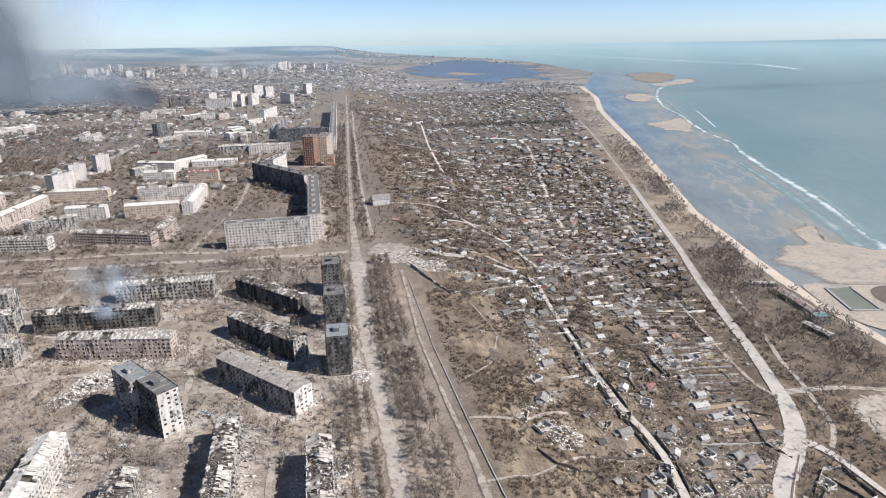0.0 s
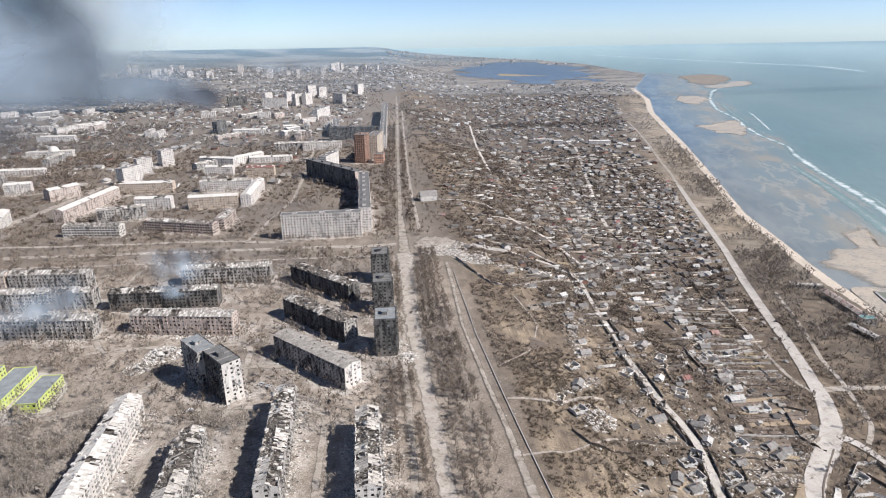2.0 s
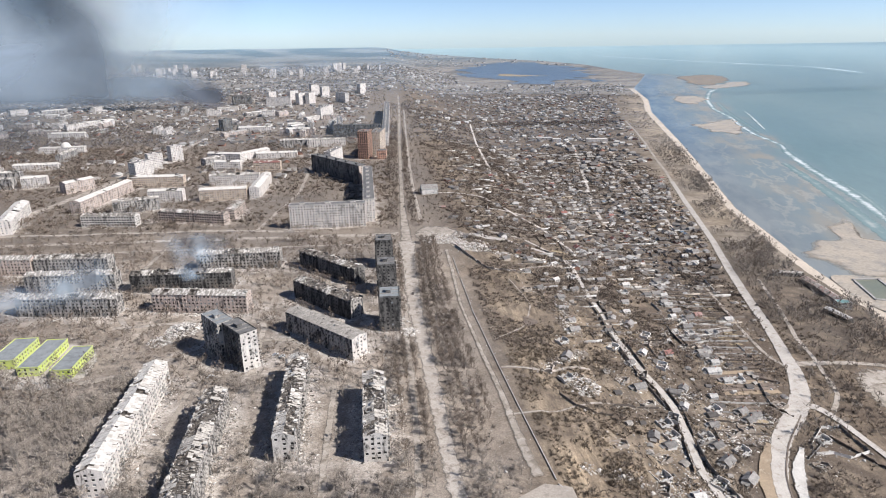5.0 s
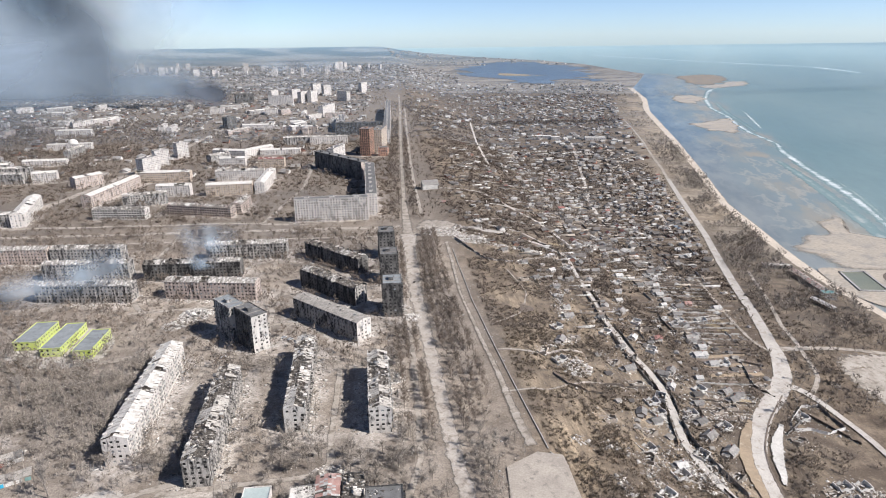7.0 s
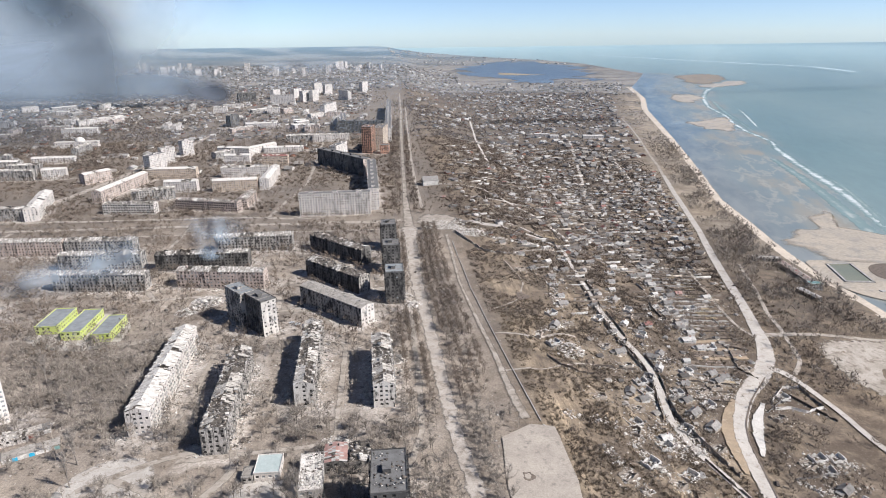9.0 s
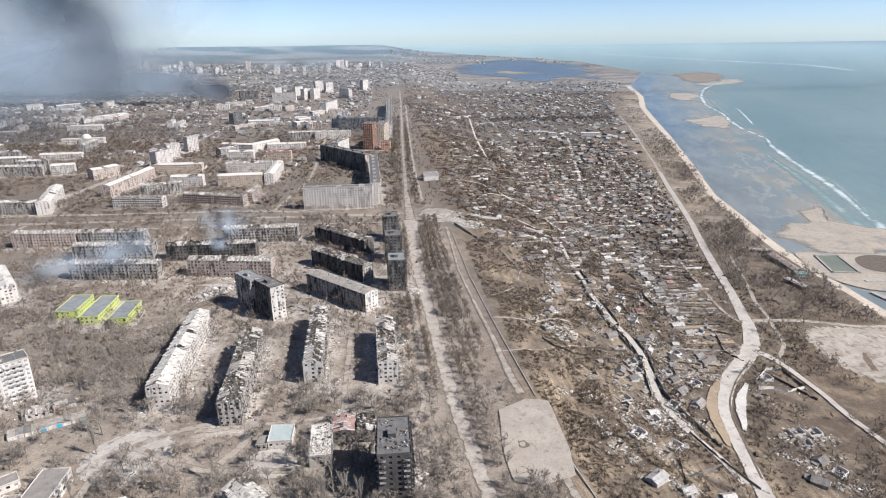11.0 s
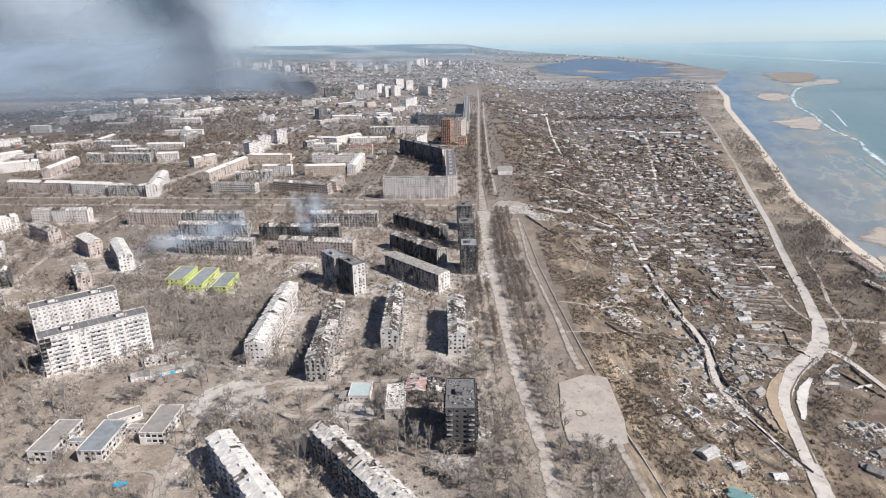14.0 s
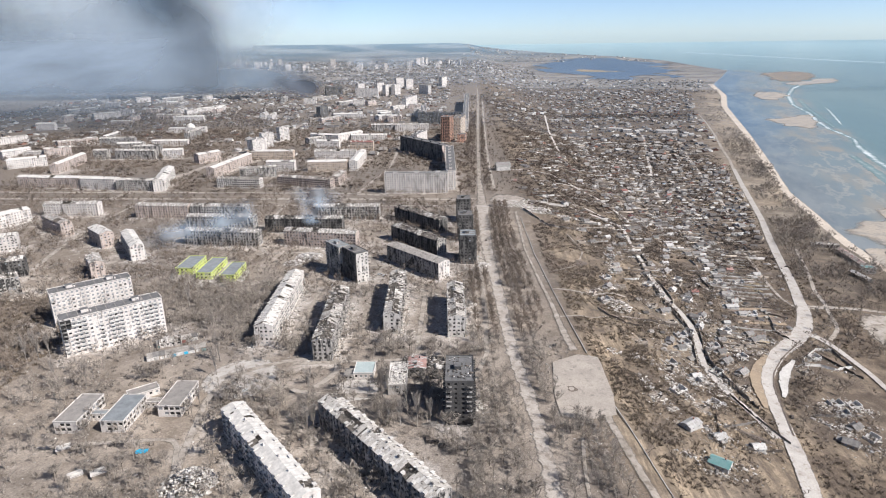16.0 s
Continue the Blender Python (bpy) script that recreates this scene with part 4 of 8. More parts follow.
def apartment_block(p, q, width, storeys, wall, roof, label, near=False, gutted=0.6, flat=None, hole=0.0, balconies=True, storey_h=2.8, seed=1, bay=3.1, gable=2.2, blind_ends=False, end_wall=None,
                    base=None, category="apartment block", name="apartment_block", roof_pieces=None, open_w=1.5, open_h=1.4):
    """A block of flats whose middle line runs from p to q. hole: how much of the pitched roof is gone."""
    rnd = random.Random(seed)
    dx, dy = q[0] - p[0], q[1] - p[1]
    length, turn = math.hypot(dx, dy), math.atan2(dy, dx)
    cx, cy = (p[0] + q[0]) / 2, (p[1] + q[1]) / 2
    zb = min(float(land_z(*p)), float(land_z(*q)), float(land_z(cx, cy))) - 0.2 if base is None else base
    occupy(cx, cy, turn, length, width)
    FOOTS.append((cx, cy, turn, length, width, storeys))
    if hole > 0.15 and cy < 900:
        LITTERED.append((cx, cy, turn, length, width, zb + 1.3 + storey_h * storeys, 0.5 if flat else gable, hole))
    top = new(name)
    sx, sy, sz = (float(a) for a in settle(cx, cy, zb))
    dist = math.hypot(cx - MIDDLE[0], cy - MIDDLE[1])
    k = math.hypot(sx - MIDDLE[0], sy - MIDDLE[1]) / dist
    top.matrix_basis = pose(sx, sy, sz, 0, 0, math.degrees(turn)) @ Matrix.Scale(k, 4)
    tagged(top, label, category, "apartment blocks" if category == "apartment block" else "")
    hx, hy = length / 2, width / 2
    zs = [0.0] + [0.9 + storey_h * i for i in range(storeys)] + [0.9 + storey_h * storeys]
    zs = [0.9 + storey_h * i for i in range(storeys + 1)]
    eave = zs[-1] + 0.35
    flat = storeys > 5 if flat is None else flat
    bays, ends = max(2, round(length / bay)), max(2, round(width / 3.4))
    body = Geo()
    openings = []
    for side in (-1, 1):
        skip = {(a, b) for a in range(storeys) for b in range(bays) if rnd.random() < 0.04}
        for c, y, z, a, b in facade(body, -hx, hx, side * hy, zs, bays, side, skip, open_w, open_h, far=cy > 1000):
            openings.append((c, y, z, 0.0 if side < 0 else math.pi, a, b))
        for z0, z1 in ((0.0, zs[0]), (zs[-1], eave)):
            vs = [(-hx, side * hy, z0), (hx, side * hy, z0), (hx, side * hy, z1), (-hx, side * hy, z1)]
            body.add(vs, [(0, 1, 2, 3) if side < 0 else (3, 2, 1, 0)])
    gables = Geo()
    for side in (-1, 1):
        e = Geo()
        skip = {(a, b) for a in range(storeys) for b in range(ends) if blind_ends or (b != ends // 2 and b != (ends - 1) // 2 and rnd.random() < 0.5)}
        found = facade(e, -hy, hy, 0.0, zs, ends, -1, skip, open_w, open_h, far=cy > 1000)
        for z0, z1 in ((0.0, zs[0]), (zs[-1], eave)):
            e.add([(-hy, 0, z0), (hy, 0, z0), (hy, 0, z1), (-hy, 0, z1)], [(0, 1, 2, 3)])
        if not flat:
            e.add([(-hy, 0, eave), (hy, 0, eave), (0, 0, eave + gable)], [(0, 1, 2)])
        t = math.pi / 2 * side
        swap(e, t, side * hx, 0)
        if end_wall:
            part("end_wall", e, end_wall, top)
        else:
            gables.add(e.v, e.f)
        for c, y, z, a, b in found:
            cc, ss = round(math.cos(t)), round(math.sin(t))
            openings.append((cc * c - ss * y + side * hx, ss * c + cc * y, z, t, a, 99))
    body.add(gables.v, gables.f)
    body.add([(-hx + 0.36, -hy + 0.36, zs[-1]), (hx - 0.36, -hy + 0.36, zs[-1]), (hx - 0.36, hy - 0.36, zs[-1]), (-hx + 0.36, hy - 0.36, zs[-1])], [(0, 1, 2, 3)], 1)
    part("wall", body, [wall, ATTIC], top)
    # windows
    joined = {0: Geo(), 1: Geo()}
    for c, y, z, t, a, b in openings:
        burnt = rnd.random() < gutted
        if near:
            w = new("window", GUTTED_MESH if burnt else WINDOW_MESH)
            w.parent = top
            w.matrix_basis = pose(c, y, z, 0, 0, math.degrees(t))
        else:
            cc, ss = math.cos(t), math.sin(t)
            joined[1 if burnt else 0].add([(cc * u + c, ss * u + y, v + z) for u, v in ((-open_w / 2, -open_h / 2), (open_w / 2, -open_h / 2), (open_w / 2, open_h / 2), (-open_w / 2, open_h / 2))], [(0, 1, 2, 3)])
    if joined[0].v:
        part("window_pane_set", joined[0], GLASSY, top, "dark glazed windows", kind="stuff")
    if joined[1].v:
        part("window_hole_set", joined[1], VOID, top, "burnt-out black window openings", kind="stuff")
    # balconies in columns
    if balconies and cy < 700:
        cols = [i for i in range(bays) if (i % 7 in (0, 2, 3, 4) if storeys > 6 else i % 5 in (1, 3))]
        mesh_b = BALCONY.mesh("balcony", [CONCRETE, BALCONY_PANEL if wall is PANEL_WHITE else wall])
        rest = Geo()
        step = length / bays
        for side in (-1, 1):
            for i in cols:
                if side > 0 and near and i % 5 == 3:
                    continue
                for a in range(1, storeys):
                    if rnd.random() < (0.18 if balconies is True else balconies):
                        continue
                    at = pose(-hx + step * (i + 0.5), side * hy, zs[a], 0, 0, 0 if side < 0 else 180)
                    if near:
                        w = new("balcony", mesh_b)
                        w.parent = top
                        w.matrix_basis = at
                    else:
                        for j in range(0, len(BALCONY.v), 8):
                            rest.add([at @ Vector(u) for u in BALCONY.v[j:j + 8]], BOX_FACES)
        if rest.v:
            part("balcony_set", rest, BALCONY_PANEL if wall is PANEL_WHITE else wall, top, kind="stuff")
    # roof
    if flat:
        slab = Geo()
        slab.box((0, 0, eave + 0.05), (length + 0.3, width + 0.3, 0.25))
        part("roof", slab, roof, top)
        ring = [(-1, -1), (1, -1), (1, 1), (-1, 1)]
        rim = Geo()
        rim.add([(u * (hx + o), v * (hy + o), eave + z) for o, z in ((0.18, 0.12), (0.18, 0.65), (-0.14, 0.65), (-0.14, 0.12)) for u, v in ring],
                [(r * 4 + i, r * 4 + (i + 1) % 4, r * 4 + 4 + (i + 1) % 4, r * 4 + 4 + i) for r in range(3) for i in range(4)])
        part("parapet", rim, wall, top)
        if storeys > 6 and cy < 700 and width < 14.5:
            for i in range(1, max(2, int(length / 5.5))):
                g = Geo()
                g.box((-hx + i * length / max(2, int(length / 5.5)), 0, eave + 0.3), (0.5, width - 0.5, 0.32))
                part("roof_ridge", g, BITUMEN_PALE, top, "low felted ridge across the roof")
        n = max(1, int(length / 24)) if storeys > 5 else 0
        for i in range(n):
            hut = Geo()
            x = -hx + length * (i + 0.5) / n
            hut.box((x, 0.8, eave + 1.3), (4.5, 3.4, 2.3))
            hut.box((x, 0.8, eave + 2.5), (4.9, 3.8, 0.18), slot=1)
            hut.box((x + 3.4, -1.2, eave + 0.8), (0.9, 0.9, 1.3), slot=0)
            part("lift_house", hut, [wall, roof], top)
    else:
        slope = math.atan2(gable, hy)
        run = math.hypot(gable, hy) + 0.35
        wsheet = 1.15 if cy < 620 else 3.2
        n = int(length / wsheet)
        kinds = roof_pieces or ([roof] if roof is SLATE_PALE else [roof, SLATE_PALE])
        shape = [Geo() for _ in kinds]
        ribs = Geo()
        for side in (-1, 1):
            for i in range(n):
                x = -hx + (i + 0.5) * length / n
                lost = noise.noise((x * 0.09, side * 3.1, seed * 1.7)) + 0.35 * noise.noise((x * 0.4, side * 1.1, seed))
                if cy < 620:
                    ribs.box((x, side * hy * 0.5, eave + gable * 0.5 - 0.12), (0.16, run, 0.18), tilt=(-side * slope, 0))
                for j in range(3):
                    gone = lost + 0.3 * (rnd.random() - 0.5) < -0.5 + hole
                    if gone:
                        continue
                    mid = (j + 0.5) / 3
                    g = shape[0 if rnd.random() < 0.72 or len(shape) == 1 else 1]
                    slip = (0.28 if rnd.random() < hole * 1.3 else 0.03) * rnd.uniform(-1, 1)
                    g.box((x + slip, side * hy * mid * 1.03, eave + gable * (1 - mid) + 0.05 + abs(slip) * 0.4), (length / n * 1.04, run / 3 * 1.05, 0.06),
                          tilt=(-side * slope + slip * 0.4, slip * 0.5), turn=slip * 0.6)
        if ribs.v:
            part("rafter_set", ribs, TIMBER, top, kind="stuff")
        for g, mt in zip(shape, kinds):
            if g.v:
                part("roof", g, mt, top, kind="stuff")
        if hole > 0.25 and cy < 720:
            # stubs of the broken parapet and cross walls
            stubs = Geo()
            for i in range(int(length / 1.5)):
                side, x = rnd.choice((-1, 1)), rnd.uniform(-hx, hx)
                h = rnd.uniform(0.3, 1.7)
                if rnd.random() < 0.3:
                    stubs.box((x, side * rnd.uniform(0, hy - 2), eave + h * 0.5 - 0.3), (0.3, rnd.uniform(1.5, 4), h * 1.4), tilt=(0, rnd.uniform(-0.25, 0.25)))
                else:
                    stubs.box((x, side * (hy - 0.2), eave + h * 0.5), (rnd.uniform(0.6, 2.6), 0.32, h), tilt=(rnd.uniform(-0.15, 0.15), rnd.uniform(-0.2, 0.2)))
            part("wall_stub_set", stubs, wall, top, "jagged stubs of broken wall", kind="stuff")
        stacks = Geo()
        for i in range(max(2, int(length / 12))):
            x = -hx + (i + 0.6) * 12 * length / (12 * max(2, int(length / 12)))
            stacks.box((x, rnd.uniform(-1.5, 1.5), eave + gable + 0.1), (1.0, 0.7, 1.7))
        part("chimney_set", stacks, wall, top, kind="stuff")
        if cy < 330 and storeys == 5:
            # small boxed roof vents along both eaves
            for i in range(int(length / 7.6)):
                for side in (-1, 1):
                    if rnd.random() < hole * 0.9:
                        continue
                    w = new("roof_vent", VENT_MESH)
                    w.parent = top
                    w.matrix_basis = pose(-hx + (i + 0.5) * length / int(length / 7.6), side * (hy - 0.9), eave + gable * 0.16, 0, 0, rnd.uniform(-4, 4) + (0 if side < 0 else 180))
    return top


# the nine-storey tower beside the boulevard
apartment_block((-13.5, 103), (-13.5, 131), 15, 9, PANEL_CHARRED, BITUMEN, "soot-blackened nine-storey tower block beside the boulevard", True, 0.95, seed=3, bay=3.5, storey_h=2.85)
tower = bpy.data.objects["apartment_block"]
tower_balcony = BALCONY.mesh("balcony", [CONCRETE, PANEL_GREY])
tower_rnd = random.Random(2)
for u in (-5.4, 5.4):
    for k in range(9):
        if tower_rnd.random() < 0.12:
            continue
        w = new("balcony", tower_balcony)
        w.parent = tower
        w.matrix_basis = pose(-14.0, u, 0.9 + 2.85 * k, tower_rnd.uniform(-3, 3), 0, -90)
# long five-storey rows
apartment_block((-84, 106), (-21, 32), 12, 5, PANEL_GREY, SLATE, "five-storey block with a shattered pale slate roof", True, 0.7, hole=0.16, seed=5, roof_pieces=[SLATE_BEIGE, SLATE_PALE])
apartment_block((-133, 98), (-77, 30), 12, 5, PANEL_WHITE, SLATE_PALE, "white five-storey block with a whole pale roof", True, 0.35, hole=0.02, seed=6, gable=1.7)
apartment_block((-145.5, 193), (-149, 296), 12.5, 5, PANEL_WHITE, SLATE_PALE, "white gabled five-storey block with a holed roof", True, 0.6, hole=0.13, seed=7, roof_pieces=[SLATE_PALE, SLATE_BEIGE])
apartment_block((-101.5, 172), (-105, 260), 12.5, 5, PANEL_GREY, SLATE, "wrecked five-storey block with bared rafters", False, 0.9, hole=0.62, seed=8, roof_pieces=[SLATE_BEIGE, SLATE])
apartment_block((-61, 211), (-64, 296), 11.5, 5, PANEL_GREY, SLATE, "burnt five-storey block with a broken slate roof", False, 0.9, hole=0.50, seed=9, roof_pieces=[SLATE_BEIGE, SLATE_PALE], end_wall=PANEL_SOOTED)
apartment_block((-16, 206), (-18, 269), 12, 5, PANEL_WHITE, SLATE, "burnt five-storey block with a collapsing roof beside the boulevard", True, 0.9, hole=0.55, seed=10, end_wall=PANEL_SOOTED, roof_pieces=[SLATE_BEIGE, SLATE])
# nine-storey pair of sections
apartment_block((-95.5, 307), (-110.5, 325.5), 11.5, 9, PANEL_BURNT, BITUMEN, "nine-storey section with soot-streaked white end wall", False, 0.9, seed=11, storey_h=2.85, end_wall=PANEL_SOOTED)
apartment_block((-113.0, 323.2), (-128, 341.7), 11.5, 9, PANEL_GREY, BITUMEN_BLUE, "nine-storey section with a blue-grey flat roof", False, 0.8, seed=12, storey_h=2.85)
apartment_block((-27.5, 316.5), (-77, 367), 13, 5, PANEL_GREY, SLATE, "five-storey block with a grey low-pitched roof", False, 0.7, hole=0.08, seed=13, gable=1.4, roof_pieces=[SLATE], end_wall=PANEL_WHITE)
apartment_block((-31.5, 378), (-80, 429), 12, 5, PANEL_BURNT, SLATE, "burnt-out black five-storey block without its roof", False, 0.98, hole=0.78, seed=14, end_wall=PANEL_GREY)
apartment_block((-32, 448), (-84, 501), 12, 5, PANEL_BURNT, SLATE, "burnt-out black five-storey block without its roof", False, 0.98, hole=0.78, seed=15)
for y0, y1, s in ((353, 372, 16), (419, 438, 17), (483, 502, 18)):
    apartment_block((-7 - (y0 - 353) * 0.03, y0), (-7 - (y0 - 353) * 0.03, y1), 14, 9, PANEL_BURNT, BITUMEN_BLUE if s == 16 else BITUMEN, "blackened nine-storey tower block along the boulevard", False, 0.95, seed=s, bay=3.2, storey_h=2.85)
for p, q, w, mt, rf, lb, gt, hl, s in (
    ((-189, 414), (-115, 402), 13, PANEL_PINK, SLATE, "pinkish five-storey block with a tattered slate roof", 0.6, 0.2, 20),
    ((-222, 457), (-139, 456), 12, PANEL_BURNT, SLATE, "gutted five-storey block smoking from fire", 0.95, 0.4, 21),
    ((-181, 505), (-106, 505), 13, PANEL_GREY, SLATE, "gutted five-storey block near the avenue", 0.9, 0.3, 22),
    ((-391, 516), (-327, 511), 13, PANEL_PINK, SLATE, "sooty five-storey block with a ragged roof", 0.7, 0.25, 23),
    ((-324, 511), (-258, 506), 13, PANEL_GREY, SLATE, "burnt five-storey block with a ragged roof", 0.9, 0.35, 24),
    ((-310, 466), (-236, 463), 12, PANEL_GREY, SLATE, "five-storey block with broken balconies", 0.8, 0.3, 25),
    ((-291, 416), (-214, 408), 12, PANEL_GREY, SLATE, "five-storey block with white end wall and broken balconies", 0.8, 0.3, 26),
    ((-350, 411), (-316, 363), 12, PANEL_WHITE, SLATE_PALE, "pale five-storey block in the courtyards", 0.5, 0.15, 27),
    ((-392, 426), (-366, 402), 13, PANEL_PINK, SLATE_PALE, "short pinkish five-storey block", 0.5, 0.2, 28),
    ((-328, 316), (-346, 340), 11, PANEL_PINK, SLATE, "short brick-pink block behind tall white slabs", 0.5, 0.25, 29),
    ((-548, 436), (-512, 500), 13, PANEL_WHITE, SLATE_PALE, "pale five-storey block among bare trees", 0.4, 0.1, 30),
    ((-505, 522), (-441, 524), 12, PANEL_WHITE, SLATE, "pale five-storey block by the avenue", 0.5, 0.2, 31),
    ((-470, 470), (-430, 440), 12, PANEL_PINK, SLATE, "sooty pink block in the courtyards", 0.6, 0.3, 32),
    ((-495, 380), (-455, 400), 12, PANEL_WHITE, SLATE_PALE, "pale block with shattered top floor", 0.6, 0.4, 33),
    ((-455, 300), (-400, 330), 12, PANEL_BURNT, SLATE, "burnt-out block with bared rafters", 0.9, 0.5, 34),
    ((-410, 262), (-380, 290), 12, PANEL_GREY, SLATE, "short grey block beside tall white slabs", 0.6, 0.3, 35),
    ((-640, 676), (-545, 666), 13, PANEL_PINK, SLATE_PALE, "long five-storey block along the avenue", 0.4, 0.05, 36),
    ((-542, 664), (-490, 656), 14, PANEL_WHITE, SLATE_PALE, "pale five-storey block along the avenue", 0.3, 0.05, 37),
    ((-485, 650), (-430, 648), 12, PANEL_GREY, SLATE, "greyish five-storey block along the avenue", 0.6, 0.2, 38),
    ((-424, 640), (-452, 735), 15, PANEL_WHITE, SLATE_PALE, "white five-storey corner block on a side street", 0.4, 0.1, 39),
    ((-352, 668), (-290, 660), 13, PANEL_SOOTED, SLATE, "burnt-out sooty four-storey block with empty windows", 0.98, 0.8, 40),
    ((-270, 680), (-190, 655), 13, PANEL_PINK, SLATE, "gutted block with empty window frames", 0.98, 0.75, 41),
    ((-190, 668), (-186, 712), 12, PANEL_PINK, SLATE, "gutted wing with empty window frames", 0.95, 0.7, 42),
    ((-250, 770), (-190, 774), 13, BRICK_TAN, SLATE_PALE, "peach-coloured block with a pale roof", 0.3, 0.05, 43),
    ((-180, 768), (-180, 866), 13, PANEL_WHITE, SLATE_PALE, "pale pink school wing with a flat pale roof", 0.3, 0.0, 44),
    ((-260, 862), (-190, 864), 12, PANEL_WHITE, SLATE, "pale block behind a school", 0.4, 0.1, 45),
    ((-340, 720), (-290, 735), 12, PANEL_GREY, SLATE, "grey five-storey block among ruins", 0.6, 0.4, 47),
    ((-452, 836), (-428, 872), 13, PANEL_PINK, SLATE_PALE, "pinkish block beyond the avenue", 0.3, 0.05, 48),
    ((-780, 690), (-700, 680), 13, PANEL_WHITE, SLATE, "pale block along the avenue", 0.3, 0.05, 49),
    ((-612, 886), (-540, 882), 13, PANEL_GREY, SLATE, "grey block beside a park", 0.4, 0.1, 50),
    ((-529, 882), (-497, 890), 13, PANEL_WHITE, SLATE_PALE, "white block beside a park", 0.4, 0.1, 51),
    ((-748, 800), (-702, 832), 13, PANEL_WHITE, SLATE_PALE, "pale block beyond the park", 0.3, 0.05, 52),
    ((-645, 760), (-655, 856), 13, PANEL_PINK, SLATE_PALE, "pinkish block beyond the park", 0.3, 0.05, 53),
    ((-812, 876), (-790, 920), 13, PANEL_WHITE, SLATE_PALE, "pale block on the town's edge", 0.3, 0.05, 54),
    ((-752, 902), (-720, 930), 13, PANEL_PINK, SLATE, "pinkish block on the town's edge", 0.3, 0.05, 55),
    ((-651, 886), (-627, 886), 12, PANEL_GREY, SLATE, "small grey block beside the park", 0.3, 0.1, 56),
    ((-385, 722), (-367, 842), 13, PANEL_PINK, SLATE_PALE, "long pink block on a side street", 0.4, 0.1, 57),
    ((-375, 868), (-297, 866), 13, BRICK_TAN, SLATE_PALE, "tan block with a pale roof", 0.4, 0.1, 58),
    ((-315, 773), (-271, 772), 12, PANEL_WHITE, SLATE_PALE, "white block among ruined houses", 0.4, 0.1, 59),
    ((-280, 971), (-238, 969), 12, PANEL_WHITE, SLATE_PALE, "white block with a pale roof", 0.4, 0.1, 72),
    ((-215, 955), (-173, 953), 12, BRICK_TAN, ROOF_RED, "low tan block with a reddish roof", 0.4, 0.1, 73),
    ((-310, 1056), (-251, 1038), 12, PANEL_WHITE, SLATE_PALE, "long white block end to end", 0.4, 0.1, 74),
    ((-233, 1348), (-158, 1342), 12, PANEL_PINK, SLATE_PALE, "distant pinkish block of flats", 0.4, 0.1, 75),
):
    ruin = s in (40, 41, 42)
    apartment_block(p, q, w, 4 if ruin else 5, mt, rf, lb, False, gt, hole=hl, seed=s, open_w=2.35 if ruin else 1.5, open_h=1.95 if ruin else 1.4, balconies=not ruin)
# tall slabs
for p, q in (((366, 1480), (404, 1470)), ((478, 1432), (528, 1424)), ((400, 1452), (420, 1448))):
    apartment_block(p, q, 16, 2, PANEL_WHITE, SLATE_PALE, "low white public building in the shore village", False, 0.3, seed=int(p[0]), flat=True, balconies=False, category="public building", name="public_building", bay=5)
for p, q in (((-386, 912), (-371, 945)), ((-391, 990), (-373, 1005)), ((-379, 1064), (-364, 1080))):
    apartment_block(p, q, 13, 9, PANEL_WHITE, BITUMEN, "pale nine-storey tower on a side street", False, 0.4, seed=int(p[1]), balconies=False)
apartment_block((-275, 180), (-226, 219), 12.5, 9, PANEL_WHITE, BITUMEN, "long white nine-storey slab with a burnt corner", True, 0.12, balconies=0.16, seed=60, storey_h=2.85)
# scorched loggias at the slab's corner
burnt_slab = [o for o in scene.objects if o.name.startswith("apartment_block") and o.parent is None][-1]
for k in range(4, 9):
    for j in range(2 if k > 6 else 1):
        g = Geo()
        z = 0.9 + 2.85 * k
        g.box((0, -0.6, 0.07), (3.0, 1.25, 0.14))
        g.box((0, -1.18, 0.5), (3.0, 0.07, 0.8), tilt=(0.06, 0))
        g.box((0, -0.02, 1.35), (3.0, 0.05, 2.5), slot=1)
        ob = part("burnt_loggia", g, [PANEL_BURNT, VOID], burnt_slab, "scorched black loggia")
        ob.matrix_basis = pose(-29.7 + 3.1 * j, -6.27, z, 0, 0, 0)
apartment_block((-309, 223), (-267, 257), 12.5, 9, PANEL_WHITE, BITUMEN, "long white nine-storey slab behind another", False, 0.12, balconies=0.16, seed=61, storey_h=2.85)
apartment_block((-114, 626), (-31, 628), 12, 9, PANEL_WHITE, BITUMEN, "wide grey-white nine-storey slab facing the avenue", False, 0.5, seed=62, storey_h=2.85)
apartment_block((-27, 638), (-33, 832), 13, 9, PANEL_WHITE, BITUMEN, "very long nine-storey slab along the boulevard", False, 0.6, seed=63, storey_h=2.85)
apartment_block((-40, 840), (-118, 945), 13, 9, PANEL_BURNT, BITUMEN, "long dark nine-storey slab set at an angle", False, 0.7, seed=64, storey_h=2.85, end_wall=PANEL_PINK)
apartment_block((-100, 958), (-84, 1010), 12, 9, PANEL_WHITE, BITUMEN, "white nine-storey slab end on", False, 0.4, seed=65, storey_h=2.85)
apartment_block((-45, 1035), (-38, 1062), 18, 16, BRICK_ORANGE, BITUMEN, "tall unfinished orange brick tower, scorched", False, 1.0, seed=66, open_w=2.3, open_h=2.0, category="tower block", storey_h=2.9)
apartment_block((-24, 1062), (-14, 1120), 17, 14, BRICK_TAN, BITUMEN, "tall tan brick tower beside an orange one", False, 0.5, seed=67, category="tower block", storey_h=2.9)
